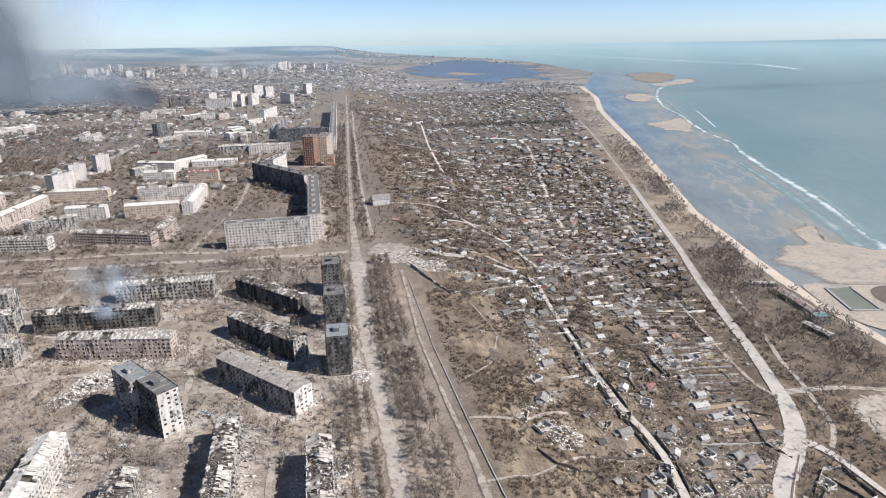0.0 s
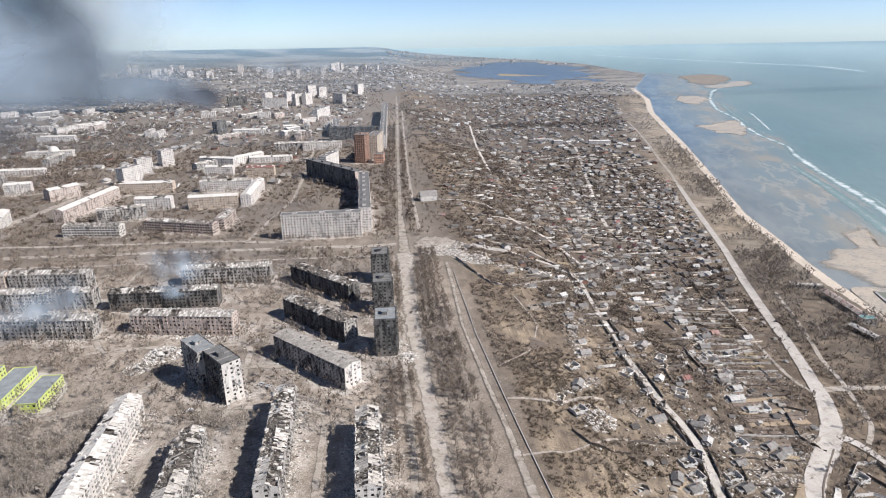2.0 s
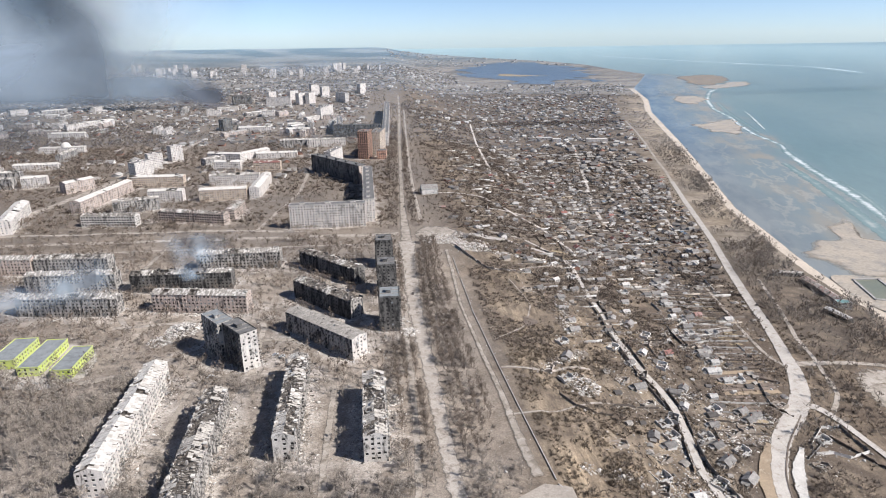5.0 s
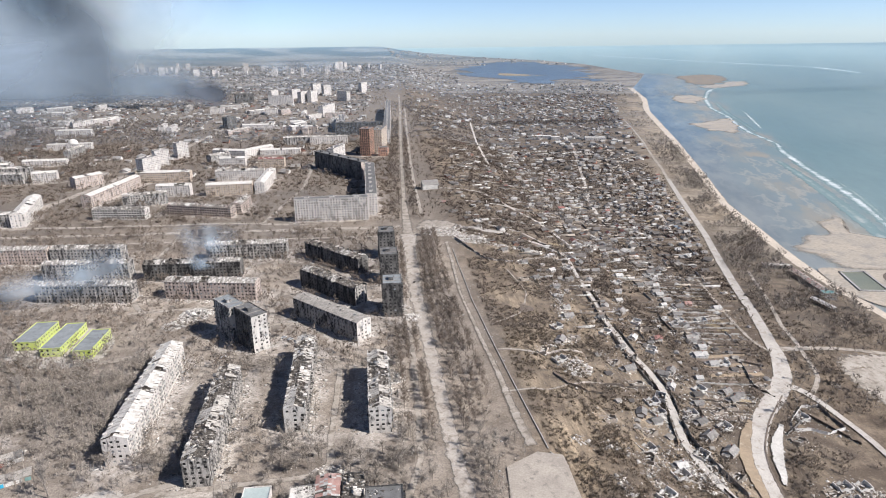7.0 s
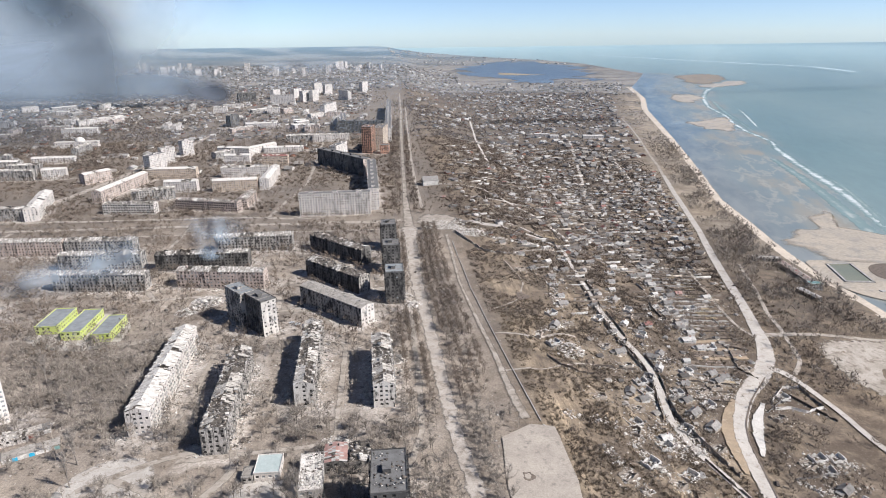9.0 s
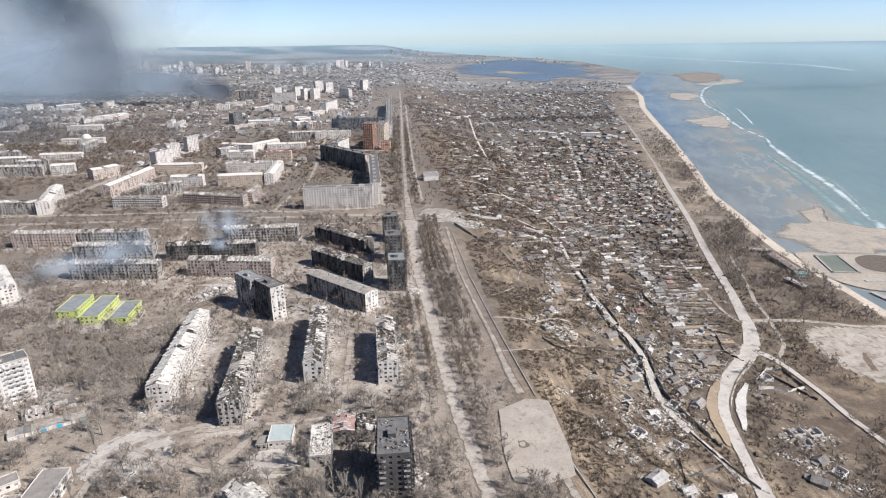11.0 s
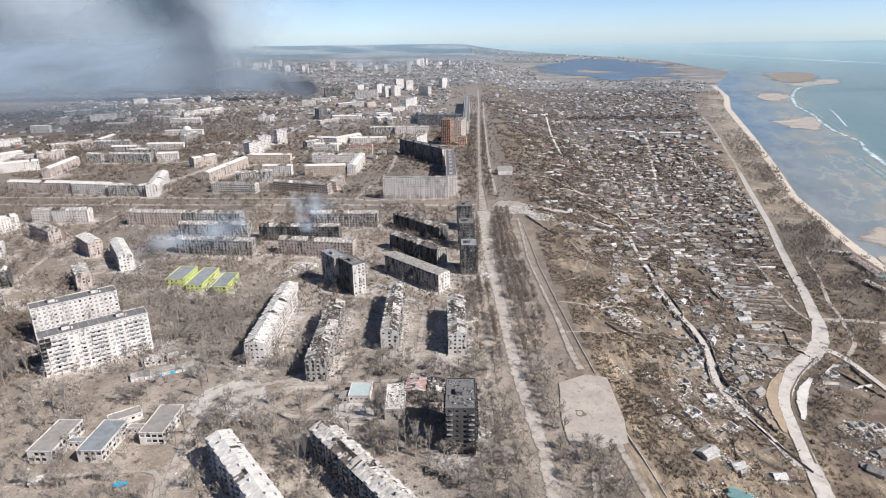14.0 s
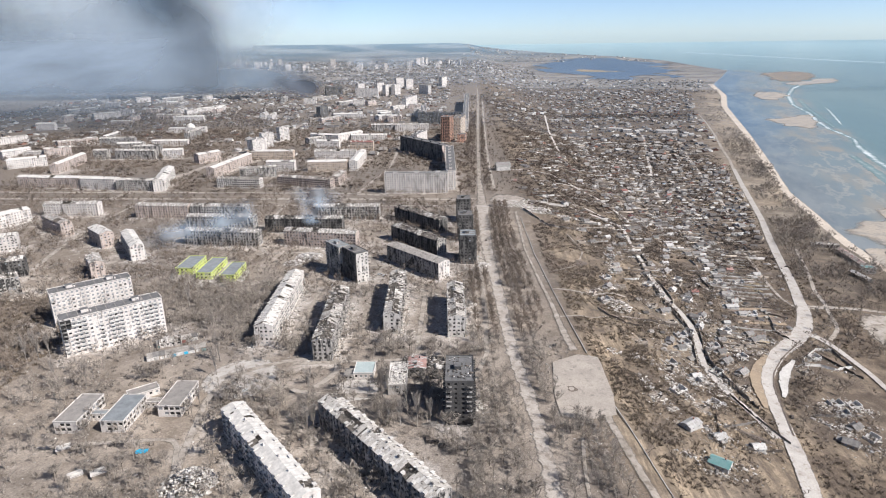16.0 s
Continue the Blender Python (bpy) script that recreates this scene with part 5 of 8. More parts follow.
apartment_block((-14, 1028), (-12, 1046), 16, 5, BRICK_ORANGE, BITUMEN, "low orange brick wing below tall towers", False, 0.7, seed=68, flat=True)
apartment_block((-115, 1300), (-15, 1290), 13, 9, PANEL_BURNT, BITUMEN, "dark nine-storey slab far along the boulevard", False, 0.6, seed=69, storey_h=2.85)
apartment_block((-6, 1170), (2, 1780), 13, 9, PANEL_WHITE, BITUMEN, "white chain of nine-storey slabs along the boulevard", False, 0.3, seed=70, storey_h=2.85)
apartment_block((-103, 1330), (-112, 1450), 13, 9, PANEL_WHITE, BITUMEN, "white nine-storey slab end on", False, 0.3, seed=71, storey_h=2.85)
far_rnd = random.Random(77)
FAR_WHITE = [(-372, 1995, -296, 1990, 13, 9), (-280, 2019, -262, 2060, 13, 12), (-250, 2030, -235, 2080, 13, 12), (-178, 1640, -153, 1733, 13, 9), (-160, 2113, -126, 2060, 13, 10),
             (-277, 2379, -250, 2400, 14, 12), (-100, 2400, -80, 2440, 14, 12), (-230, 2290, -205, 2310, 14, 12), (-330, 2180, -310, 2230, 14, 10), (-395, 2150, -380, 2200, 14, 10)]
for x0, y0, x1, y1, w, st in FAR_WHITE:
    apartment_block((x0, y0), (x1, y1), w, st, PANEL_WHITE, BITUMEN, "distant white tower block", False, 0.3, seed=int(y0), bay=5, balconies=False, storey_h=2.9)
apartment_block((-490, 2060), (-437, 2085), 14, 10, PANEL_BURNT, BITUMEN, "distant dark burnt nine-storey slab", False, 0.8, seed=81, bay=5, balconies=False)
apartment_block((-380, 1440), (-366, 1470), 13, 9, PANEL_BURNT, BITUMEN, "distant dark burnt nine-storey slab", False, 0.8, seed=82, bay=5, balconies=False)
for k in range(60):
    a = far_rnd.random()
    x, y = -1700 + 1700 * a + far_rnd.uniform(-60, 60), far_rnd.uniform(3300, 4300) + 500 * abs(a - 0.5)
    t = far_rnd.choice([0.1, 1.6, 0.6])
    l = far_rnd.choice([18, 22, 26, 34])
    apartment_block((x, y), (x + l * math.cos(t), y + l * math.sin(t)), 14, far_rnd.choice([9, 9, 12, 16]), PANEL_WHITE if far_rnd.random() < 0.75 else PANEL_GREY, BITUMEN,
                    "distant pale tower block on the skyline", False, 0.3, seed=100 + k, bay=7, balconies=False)
for k in range(70):
    x, y = far_rnd.uniform(-1100, -130), far_rnd.uniform(900, 1900)
    if -480 < x < -370 and y < 1500 or abs(x + 620) < 90 and abs(y - 1200) < 110:
        continue
    t = far_rnd.choice([0.05, 1.62, 0.05, 0.9])
    l = far_rnd.uniform(30, 75)
    apartment_block((x, y), (x + l * math.cos(t), y + l * math.sin(t)), 12.5, far_rnd.choice([3, 4, 5, 5, 5]), far_rnd.choice([PANEL_WHITE, PANEL_PINK, PANEL_GREY, PANEL_WHITE]), far_rnd.choice([SLATE, SLATE_PALE]),
                    "mid-distance block of flats among bare trees", False, 0.4, hole=0.1, seed=200 + k, bay=4.5, balconies=False)

# pale debris thins out round the blocks; the plan's squeeze with distance does not matter here
gp = np.empty(len(ground.data.vertices) * 3)
ground.data.vertices.foreach_get("co", gp)
gp = gp.reshape(-1, 3)
dust = np.zeros(len(gp))
for cx, cy, turn, length, width, storeys in FOOTS:
    if cy > 1100:
        continue
    u, v = gp[:, 0] - cx, gp[:, 1] - cy
    c, s_ = math.cos(turn), math.sin(turn)
    out = np.hypot(np.maximum(abs(u * c + v * s_) - length / 2, 0), np.maximum(abs(v * c - u * s_) - width / 2, 0))
    dust = np.maximum(dust, np.exp(-out / (15 if cy < 560 else 7)))
dust *= np.interp(gp[:, 0], [-4, 14], [1.0, 0.3])
ground.data.attributes.new("dust", "FLOAT", "POINT").data.foreach_set("value", dust)

# ---------------------------------------------------------------- low buildings
for x0, y0, y1, s in ((-221.5, 93, 120, 301), (-197, 94, 120, 302), (-173.2, 109, 135, 303)):
    apartment_block((x0, y0), (x0, y1), 12.6, 2, PANEL_WHITE, BITUMEN_BLUE if s == 302 else BITUMEN_PALE, "two-storey kindergarten wing with a flat grey roof", s == 302, 0.7, flat=True, balconies=False, storey_h=3.0, open_w=2.4, open_h=1.85, seed=s, category="kindergarten", name="kindergarten_wing")
apartment_block((-215, 107), (-203.4, 107), 4, 1, PANEL_WHITE, BITUMEN_BLUE, "low covered passage between kindergarten wings", False, 0.8, flat=True, balconies=False, storey_h=2.8, seed=304, category="passage", name="link_passage")
apartment_block((-190.6, 119.5), (-179.6, 119.5), 4, 1, PANEL_WHITE, SLATE, "low covered passage between kindergarten wings", False, 0.8, flat=True, balconies=False, storey_h=2.8, seed=305, category="passage", name="link_passage")
apartment_block((-205, 126), (-192, 136), 8, 1, PANEL_WHITE, BITUMEN_PALE, "low service building with a broken pale roof", False, 0.8, flat=True, balconies=False, seed=306, category="outbuilding", name="service_building")
for x0, x1, y0, y1, s in ((-264, -249, 325, 357, 311), (-241.5, -228, 314, 353, 312), (-218.5, -206, 308, 340, 313)):
    apartment_block(((x0 + x1) / 2, y0), ((x0 + x1) / 2, y1), x1 - x0, 2, PLASTER_GREEN, BITUMEN_BLUE, "bright lime-green two-storey nursery wing with a grey roof", False, 0.75, flat=True, balconies=False, storey_h=2.7, seed=s, category="nursery", name="nursery_wing")
apartment_block((-78, 156.5), (-66, 156.5), 14, 1, PANEL_WHITE, ROOF_PALE_TEAL, "small shop with a pale teal flat roof", False, 0.8, flat=True, balconies=False, storey_h=3.2, seed=321, category="shop", name="shop")
apartment_block((-83.5, 152), (-78.4, 152), 8, 1, PANEL_GREY, SLATE, "charred lean-to beside a shop", False, 1.0, flat=True, balconies=False, storey_h=2.4, seed=322, category="shed", name="shed")
apartment_block((-49.5, 132), (-51, 159), 11, 2, PANEL_GREY, RUBBLE, "wrecked low wing with a caved-in roof beside a tower", True, 0.95, flat=True, balconies=False, storey_h=2.7, seed=323, category="ruin", name="ruined_wing")
apartment_block((-39.5, 151), (-40, 166), 11, 2, PANEL_BURNT, ROOF_RED, "low burnt wing with a rust-streaked sheet roof", False, 0.95, hole=0.05, balconies=False, storey_h=2.8, seed=324, gable=1.0, roof_pieces=[ROOF_RUST, ROOF_PALE], category="ruin", name="ruined_wing")
apartment_block((-28, 150), (-28.5, 166), 10, 2, PANEL_BURNT, RUBBLE, "low burnt wing with a fallen roof", False, 0.95, hole=0.8, balconies=False, storey_h=2.8, seed=325, gable=0.8, roof_pieces=[RUBBLE, SLATE], category="ruin", name="ruined_wing")
apartment_block((-217, 192), (-204, 197), 8, 1, PANEL_WHITE, SLATE, "small white shed with a broken slate roof", False, 0.6, hole=0.3, balconies=False, storey_h=2.4, gable=1.2, seed=327, category="shed", name="shed")
# the domed house beyond the park
domed = apartment_block((-652, 1184), (-574, 1192), 15, 3, PANEL_WHITE, SLATE_PALE, "long white mansion with a pale dome", False, 0.3, flat=True, balconies=False, storey_h=3.6, seed=331, category="mansion", name="mansion")
bm = bmesh.new()
bmesh.ops.create_uvsphere(bm, u_segments=24, v_segments=12, radius=9)
bmesh.ops.delete(bm, geom=[v for v in bm.verts if v.co.z < -0.5], context="VERTS")
me = bpy.data.meshes.new("dome")
bm.to_mesh(me)
bm.free()
me.materials.append(SLATE_PALE)
dome = part("dome", me, None, domed, "pale domed roof")
dome.location = (6, 0, 12)


def garage_row(p, q, count, seed):
    rnd = random.Random(seed)
    turn = math.atan2(q[1] - p[1], q[0] - p[0])
    step = math.dist(p, q) / count
    for i in range(count):
        x, y = p[0] + (q[0] - p[0]) * (i + 0.5) / count, p[1] + (q[1] - p[1]) * (i + 0.5) / count
        top = new("garage")
        top.matrix_basis = pose(x, y, float(land_z(x, y)) - 0.1, 0, 0, math.degrees(turn))
        tagged(top, "small brick lock-up garage in a row", "garage", "row of garages")
        body = Geo()
        h = rnd.uniform(2.4, 2.9)
        body.box((0, 0, h / 2), (step * 0.97, 6.5, h))
        part("wall", body, rnd.choice([WALL_TAN, WALL_WHITE, WALL_WHITE]), top)
        lid = Geo()
        lid.box((0, 0, h + 0.1), (step * 1.0, 6.9, 0.14), tilt=(0.05, 0))
        part("roof", lid, rnd.choice([ROOF_GREY, SLATE, SLATE, BITUMEN_PALE]), top)
        door = Geo()
        door.box((0, -3.28, 1.0), (2.4, 0.06, 2.0))
        for u in (-0.6, 0.6):
            door.box((u, -3.32, 1.0), (1.05, 0.04, 1.8))
        part("door", door, rnd.choice([TARP_BLUE, WALL_WHITE, ROOF_TEAL, ROOF_PALE, ROOF_RED, WALL_WHITE]), top)
        occupy(x, y, turn, step, 7)


garage_row((-217, 173), (-184, 189), 10, 5)
garage_row((-219, 191), (-196, 204), 7, 6)

# bathing station by the beach
apartment_block((421, 513), (417, 452), 9, 1, WALL_TAN, ROOF_RUST, "long low bathing pavilion with a faded pinkish roof", False, 0.6, balconies=False, storey_h=3.2, seed=341, gable=1.6, category="pavilion", name="beach_pavilion", roof_pieces=[SLATE, ROOF_RUST])
apartment_block((406, 445), (418, 442), 8, 2, WALL_WHITE, ROOF_TEAL, "white and teal beach kiosk", False, 0.5, flat=True, balconies=False, storey_h=2.6, seed=342, category="kiosk", name="beach_kiosk")
apartment_block((389, 434), (393, 407), 7, 1, PANEL_BURNT, ROOF_PALE, "dark beach shed with a pale sheet roof", False, 0.9, balconies=False, seed=343, gable=1.2, category="shed", name="shed", roof_pieces=[ROOF_PALE])
apartment_block((400, 534), (428, 526), 7, 1, PANEL_GREY, SLATE, "charred beach cabin row", False, 0.9, hole=0.3, balconies=False, seed=344, gable=1.2, category="shed", name="shed")
basin = new("water_basin")
tagged(basin, "rectangular concrete basin of murky green water by the beach", "basin")
rim = Geo()
for a, b in (((474, 511), (500, 509)), ((500, 509), (486, 455)), ((486, 455), (459, 460)), ((459, 460), (474, 511))):
    t = math.atan2(b[1] - a[1], b[0] - a[0])
    rim.box(((a[0] + b[0]) / 2, (a[1] + b[1]) / 2, -45.3), (math.dist(a, b) + 2, 2.2, 1.2), turn=t)
part("rim", rim, CONCRETE, basin)
pool = Geo()
pool.add([(474, 511, -45.5), (459, 460, -45.5), (486, 455, -45.5), (500, 509, -45.5)], [(0, 1, 2, 3)])
part("water_surface", pool, weathered("pond_water", (0.20, 0.20, 0.14), (0.17, 0.18, 0.13), 0.05, 0.3, 0.0, bump=0.0), basin, "murky green water")
patch("spit", [(440, 440), (450, 520), (470, 528), (530, 505), (620, 520), (640, 470), (560, 440), (520, 405), (470, 400)], -45.8, SAND_WET, "bare sandy spit beside a basin", "beach", ragged=3)
patch("spit_soil", [(494, 446), (508, 506), (560, 506), (590, 450)], -45.6, SOIL, "dark wet soil beside a basin", "ground", ragged=3)
pier = Geo()
pier.box((520, 428, -46.0), (90, 5, 1.6), turn=-0.1)
pier.box((470, 330, -46.0), (6, 150, 1.6), turn=0.12)
tagged(part("breakwater", pier, CONCRETE), "low concrete breakwater along the shore", "breakwater", kind="structure")


# ---------------------------------------------------------------- the long wall beside the promenade
wall_line = [(92, 0), (84, 50), (72, 130), (73.5, 140), (75, 169), (69, 180), (61, 291), (56, 379), (54, 505)]
PANEL_M = Geo()
PANEL_M.box((0, 0, 0.45), (2.86, 0.14, 0.9))
PANEL_M.box((0, 0, 0.93), (2.9, 0.5, 0.12), slot=1)
PANEL_M.box((1.45, 0, 0.5), (0.2, 0.24, 1.05))
PANEL_MESH = PANEL_M.mesh("panel", [FENCE_CONC, CONCRETE])
long_wall = new("boundary_wall")
tagged(long_wall, "long dark concrete panel wall with a pale coping beside the promenade", "wall", kind="structure")
wall_rnd = random.Random(4)
for a, b in zip(wall_line, wall_line[1:]):
    n = max(1, round(math.dist(a, b) / 2.95))
    t = math.degrees(math.atan2(b[1] - a[1], b[0] - a[0]))
    for i in range(n):
        x, y = a[0] + (b[0] - a[0]) * (i + 0.5) / n, a[1] + (b[1] - a[1]) * (i + 0.5) / n
        if 130 < y < 136 or wall_rnd.random() < 0.02:
            continue
        w = new("panel", PANEL_MESH)
        w.parent = long_wall
        w.matrix_basis = pose(x, y, float(land_z(x, y)) - 0.1, wall_rnd.gauss(0, 1.2), 0, t + wall_rnd.gauss(0, 0.5)) @ Matrix.Diagonal((1, 1, 0.7, 1))

# ---------------------------------------------------------------- village houses
def house_model(l, w, h, rise, wall, roof, label, ruin=False, annex=True, seed=0):
    """One village house with its long side along x, built round the origin."""
    rnd = random.Random(seed)
    top = new("ruined_house" if ruin else "house")
    tagged(top, label, "house", "village houses")
    body = Geo()
    hx, hy = l / 2, w / 2
    if ruin:
        ring = [(-hx, -hy), (-hx * 0.3, -hy), (-hx * 0.28, -hy), (hx * 0.4, -hy), (hx, -hy), (hx, -hy * 0.2), (hx, hy * 0.2), (hx, hy), (hx * 0.5, hy), (hx * 0.1, hy), (-hx * 0.5, hy), (-hx, hy), (-hx, hy * 0.3), (-hx, -hy * 0.4)]
        k = len(ring)
        tops = [h * rnd.choice([0.3, 0.6, 0.85, 1.0, 1.0]) for _ in ring]
        inner = [(x * (1 - 0.4 / hx), y * (1 - 0.4 / hy)) for x, y in ring]
        body.add([(x, y, -1.0) for x, y in ring] + [(x, y, z) for (x, y), z in zip(ring, tops)] + [(x, y, z) for (x, y), z in zip(inner, tops)] + [(x, y, -1.0) for x, y in inner],
                 [(r * k + i, r * k + (i + 1) % k, (r + 1) * k + (i + 1) % k, (r + 1) * k + i) for r in range(3) for i in range(k)])
        part("wall", body, wall, top)
        fallen = Geo()
        for i in range(34):
            fallen.box((rnd.uniform(-hx, hx) * 1.15, rnd.uniform(-hy, hy) * 1.2, rnd.uniform(0.0, 0.9)), (rnd.uniform(0.5, 2.2), rnd.uniform(0.3, 1.2), rnd.uniform(0.08, 0.4)), turn=rnd.uniform(0, 3), tilt=(rnd.uniform(-0.5, 0.5), rnd.uniform(-0.5, 0.5)), slot=rnd.choice([0, 0, 1]))
        part("rubble", fallen, [RUBBLE, TIMBER], top, "fallen slabs and charred beams", kind="stuff")
        return top
    vs = [(-hx, -hy, -1.2), (hx, -hy, -1.2), (hx, hy, -1.2), (-hx, hy, -1.2), (-hx, -hy, h), (hx, -hy, h), (hx, hy, h), (-hx, hy, h), (-hx, 0, h + rise), (hx, 0, h + rise)]
    body.add(vs, [(0, 1, 5, 4), (1, 2, 6, 9, 5), (2, 3, 7, 6), (3, 0, 4, 8, 7)])
    part("wall", body, wall, top)
    lid = Geo()
    n = max(4, int(l / 1.2))
    over, down = 0.4, 0.4 * rise / hy
    rows = []
    for i in range(n + 1):
        x = -hx - 0.35 + i * (l + 0.7) / n
        lift = rnd.uniform(-0.04, 0.04)
        rows.append([(x, -hy - over, h - down + lift), (x, 0, h + rise + 0.08 + lift), (x, hy + over, h - down + lift), (x, hy + over, h - down - 0.1 + lift), (x, 0, h + rise - 0.02 + lift), (x, -hy - over, h - down - 0.1 + lift)])
    lid.add([p for r in rows for p in r], [(i * 6 + j, i * 6 + (j + 1) % 6, i * 6 + 6 + (j + 1) % 6, i * 6 + 6 + j) for i in range(n) for j in range(6)] + [(5, 4, 3, 2, 1, 0), tuple(n * 6 + j for j in range(6))])
    part("roof", lid, roof, top)
    ch = Geo()
    ch.box((l * 0.2, 0.5, h + rise + 0.1), (0.6, 0.6, 1.5))
    ch.box((l * 0.2, 0.5, h + rise + 0.9), (0.75, 0.75, 0.12))
    part("chimney", ch, WALL_BRICK, top)
    for x, y, t in ((-l * 0.25, -hy - 0.03, 0), (l * 0.22, -hy - 0.03, 0), (hx + 0.03, 0, 90), (-hx - 0.03, 0, -90)):
        wd = Geo()
        wd.box((0, 0, 0), (1.2, 0.06, 1.3))
        ob = part("window", wd, GLASSY, top)
        ob.matrix_basis = pose(x, y, 1.6, 0, 0, t)
        fr_ = Geo()
        o, i = [(-0.72, -0.77), (0.72, -0.77), (0.72, 0.77), (-0.72, 0.77)], [(-0.58, -0.63), (0.58, -0.63), (0.58, 0.63), (-0.58, 0.63)]
        fr_.add([(u, -0.02, v) for u, v in o] + [(u, -0.09, v) for u, v in o] + [(u, -0.09, v) for u, v in i] + [(u, -0.02, v) for u, v in i], [(r * 4 + j, r * 4 + (j + 1) % 4, r * 4 + 4 + (j + 1) % 4, r * 4 + 4 + j) for r in range(3) for j in range(4)])
        part("frame", fr_, WALL_WHITE, ob, "white painted frame")
    if annex:
        an = Geo()
        an.box((-hx - 1.6, 0.4, 0.6), (3.2, w * 0.6, 3.4))
        an.box((-hx - 1.7, 0.4, 2.45), (3.7, w * 0.68, 0.12), tilt=(0, -0.12), slot=1)
        part("annex", an, [WALL_TAN, ROOF_GREY], top)
    return top


def plain_house(l, w, h, rise, wall, roof, label):
    """A house too far off to show its windows: walls, eaved roof, chimney."""
    top = new("house")
    tagged(top, label, "house", "village houses")
    hx, hy = l / 2, w / 2
    body = Geo()
    body.add([(-hx, -hy, -1.2), (hx, -hy, -1.2), (hx, hy, -1.2), (-hx, hy, -1.2), (-hx, -hy, h), (hx, -hy, h), (hx, hy, h), (-hx, hy, h), (-hx, 0, h + rise), (hx, 0, h + rise)], [(0, 1, 5, 4), (1, 2, 6, 9, 5), (2, 3, 7, 6), (3, 0, 4, 8, 7)])
    part("wall", body, wall, top)
    lid = Geo()
    for side in (-1, 1):
        lid.box((0, side * (hy + 0.4) / 2, h + rise / 2 - 0.1), (l + 0.7, math.hypot(hy + 0.4, rise * 1.1), 0.12), tilt=(-side * math.atan2(rise, hy), 0))
    part("roof", lid, roof, top)
    ch = Geo()
    ch.box((l * 0.2, 0.5, h + rise), (0.6, 0.6, 1.5))
    ch.box((l * 0.2, 0.5, h + rise + 0.8), (0.75, 0.75, 0.12))
    part("chimney", ch, WALL_BRICK, top)
    return top


PLAIN = [plain_house(*a) for a in (
    (9, 6.5, 2.7, 2.0, WALL_WHITE, ROOF_GREY, "small whitewashed house with a grey roof"),
    (8, 6.2, 2.6, 1.9, WALL_WHITE, ROOF_PALE, "small white house with a pale sheet roof"),
    (9.5, 6.5, 2.6, 2.1, WALL_TAN, ROOF_DARK, "small clay house with a dark roof"),
    (8, 6, 2.6, 1.8, WALL_WHITE, ROOF_RED, "small white house with a dull red roof"),
    (8, 6.2, 2.6, 1.8, WALL_WHITE, ROOF_DARK, "small white house with a dark weathered roof"),
    (8, 6, 2.6, 1.8, WALL_BRICK, ROOF_GREY, "small brick house with a grey roof"),
    (7, 5.5, 2.6, 1.6, WALL_WHITE, ROOF_BLUE, "small white house with a blue sheet roof"),
)]
MODELS = [house_model(*a) for a in (
    (8.5, 6.2, 2.6, 1.9, WALL_WHITE, ROOF_GREY, "whitewashed village house with a grey sheet roof"),
    (9, 6.5, 2.6, 2.1, WALL_TAN, ROOF_GREY, "clay-plastered village house with a grey sheet roof"),
    (7.5, 6, 2.5, 1.8, WALL_BRICK, ROOF_RUST, "brick village house with a rusty sheet roof"),
    (8, 6.2, 2.6, 1.8, WALL_WHITE, ROOF_PALE, "white village house with a pale metal roof"),
    (10, 6.5, 2.8, 2.1, WALL_TAN, ROOF_GREY, "long clay village house with a grey roof"),
    (7.5, 6, 2.6, 1.8, WALL_WHITE, ROOF_RED, "white village house with a dull red roof"),
)]
RUINS = [house_model(8.5, 6.5, 2.6, 2, WALL_WHITE, ROOF_GREY, "roofless ruin of a white village house", True, seed=3), house_model(8, 6, 2.5, 2, WALL_TAN, ROOF_GREY, "burnt roofless ruin of a clay house", True, seed=4),
         house_model(9, 6.5, 2.5, 2, WALL_TAN, ROOF_GREY, "roofless ruin of a mud-brick house", True, seed=5)]
TEAL_HOUSE = house_model(10, 7.5, 2.8, 1.8, WALL_WHITE, ROOF_TEAL, "white house with a teal sheet-metal roof", annex=False)
BIG_HOUSE = house_model(22, 14, 7.0, 5.0, WALL_WHITE, ROOF_GREY, "large white two-storey villa with a brown-grey roof", annex=False)
WHITE_SHED = house_model(10, 6.5, 2.5, 1.2, WALL_WHITE, ROOF_PALE, "long white shed with a pale metal roof", annex=False)
used = set()
HOUSES = []


def put_house(model, x, y, deg, size=1.0):
    m = pose(x, y, float(land_z(x, y)) + 0.1, 0, 0, deg) @ Matrix.Diagonal((size, size ** 0.5, size, 1))
    occupy(x, y, radians(deg), 12 * size, 9 * size)
    HOUSES.append((x, y))
    if model not in used:
        used.add(model)
        model.matrix_basis = m
        return model
    return copy_thing(model, m)


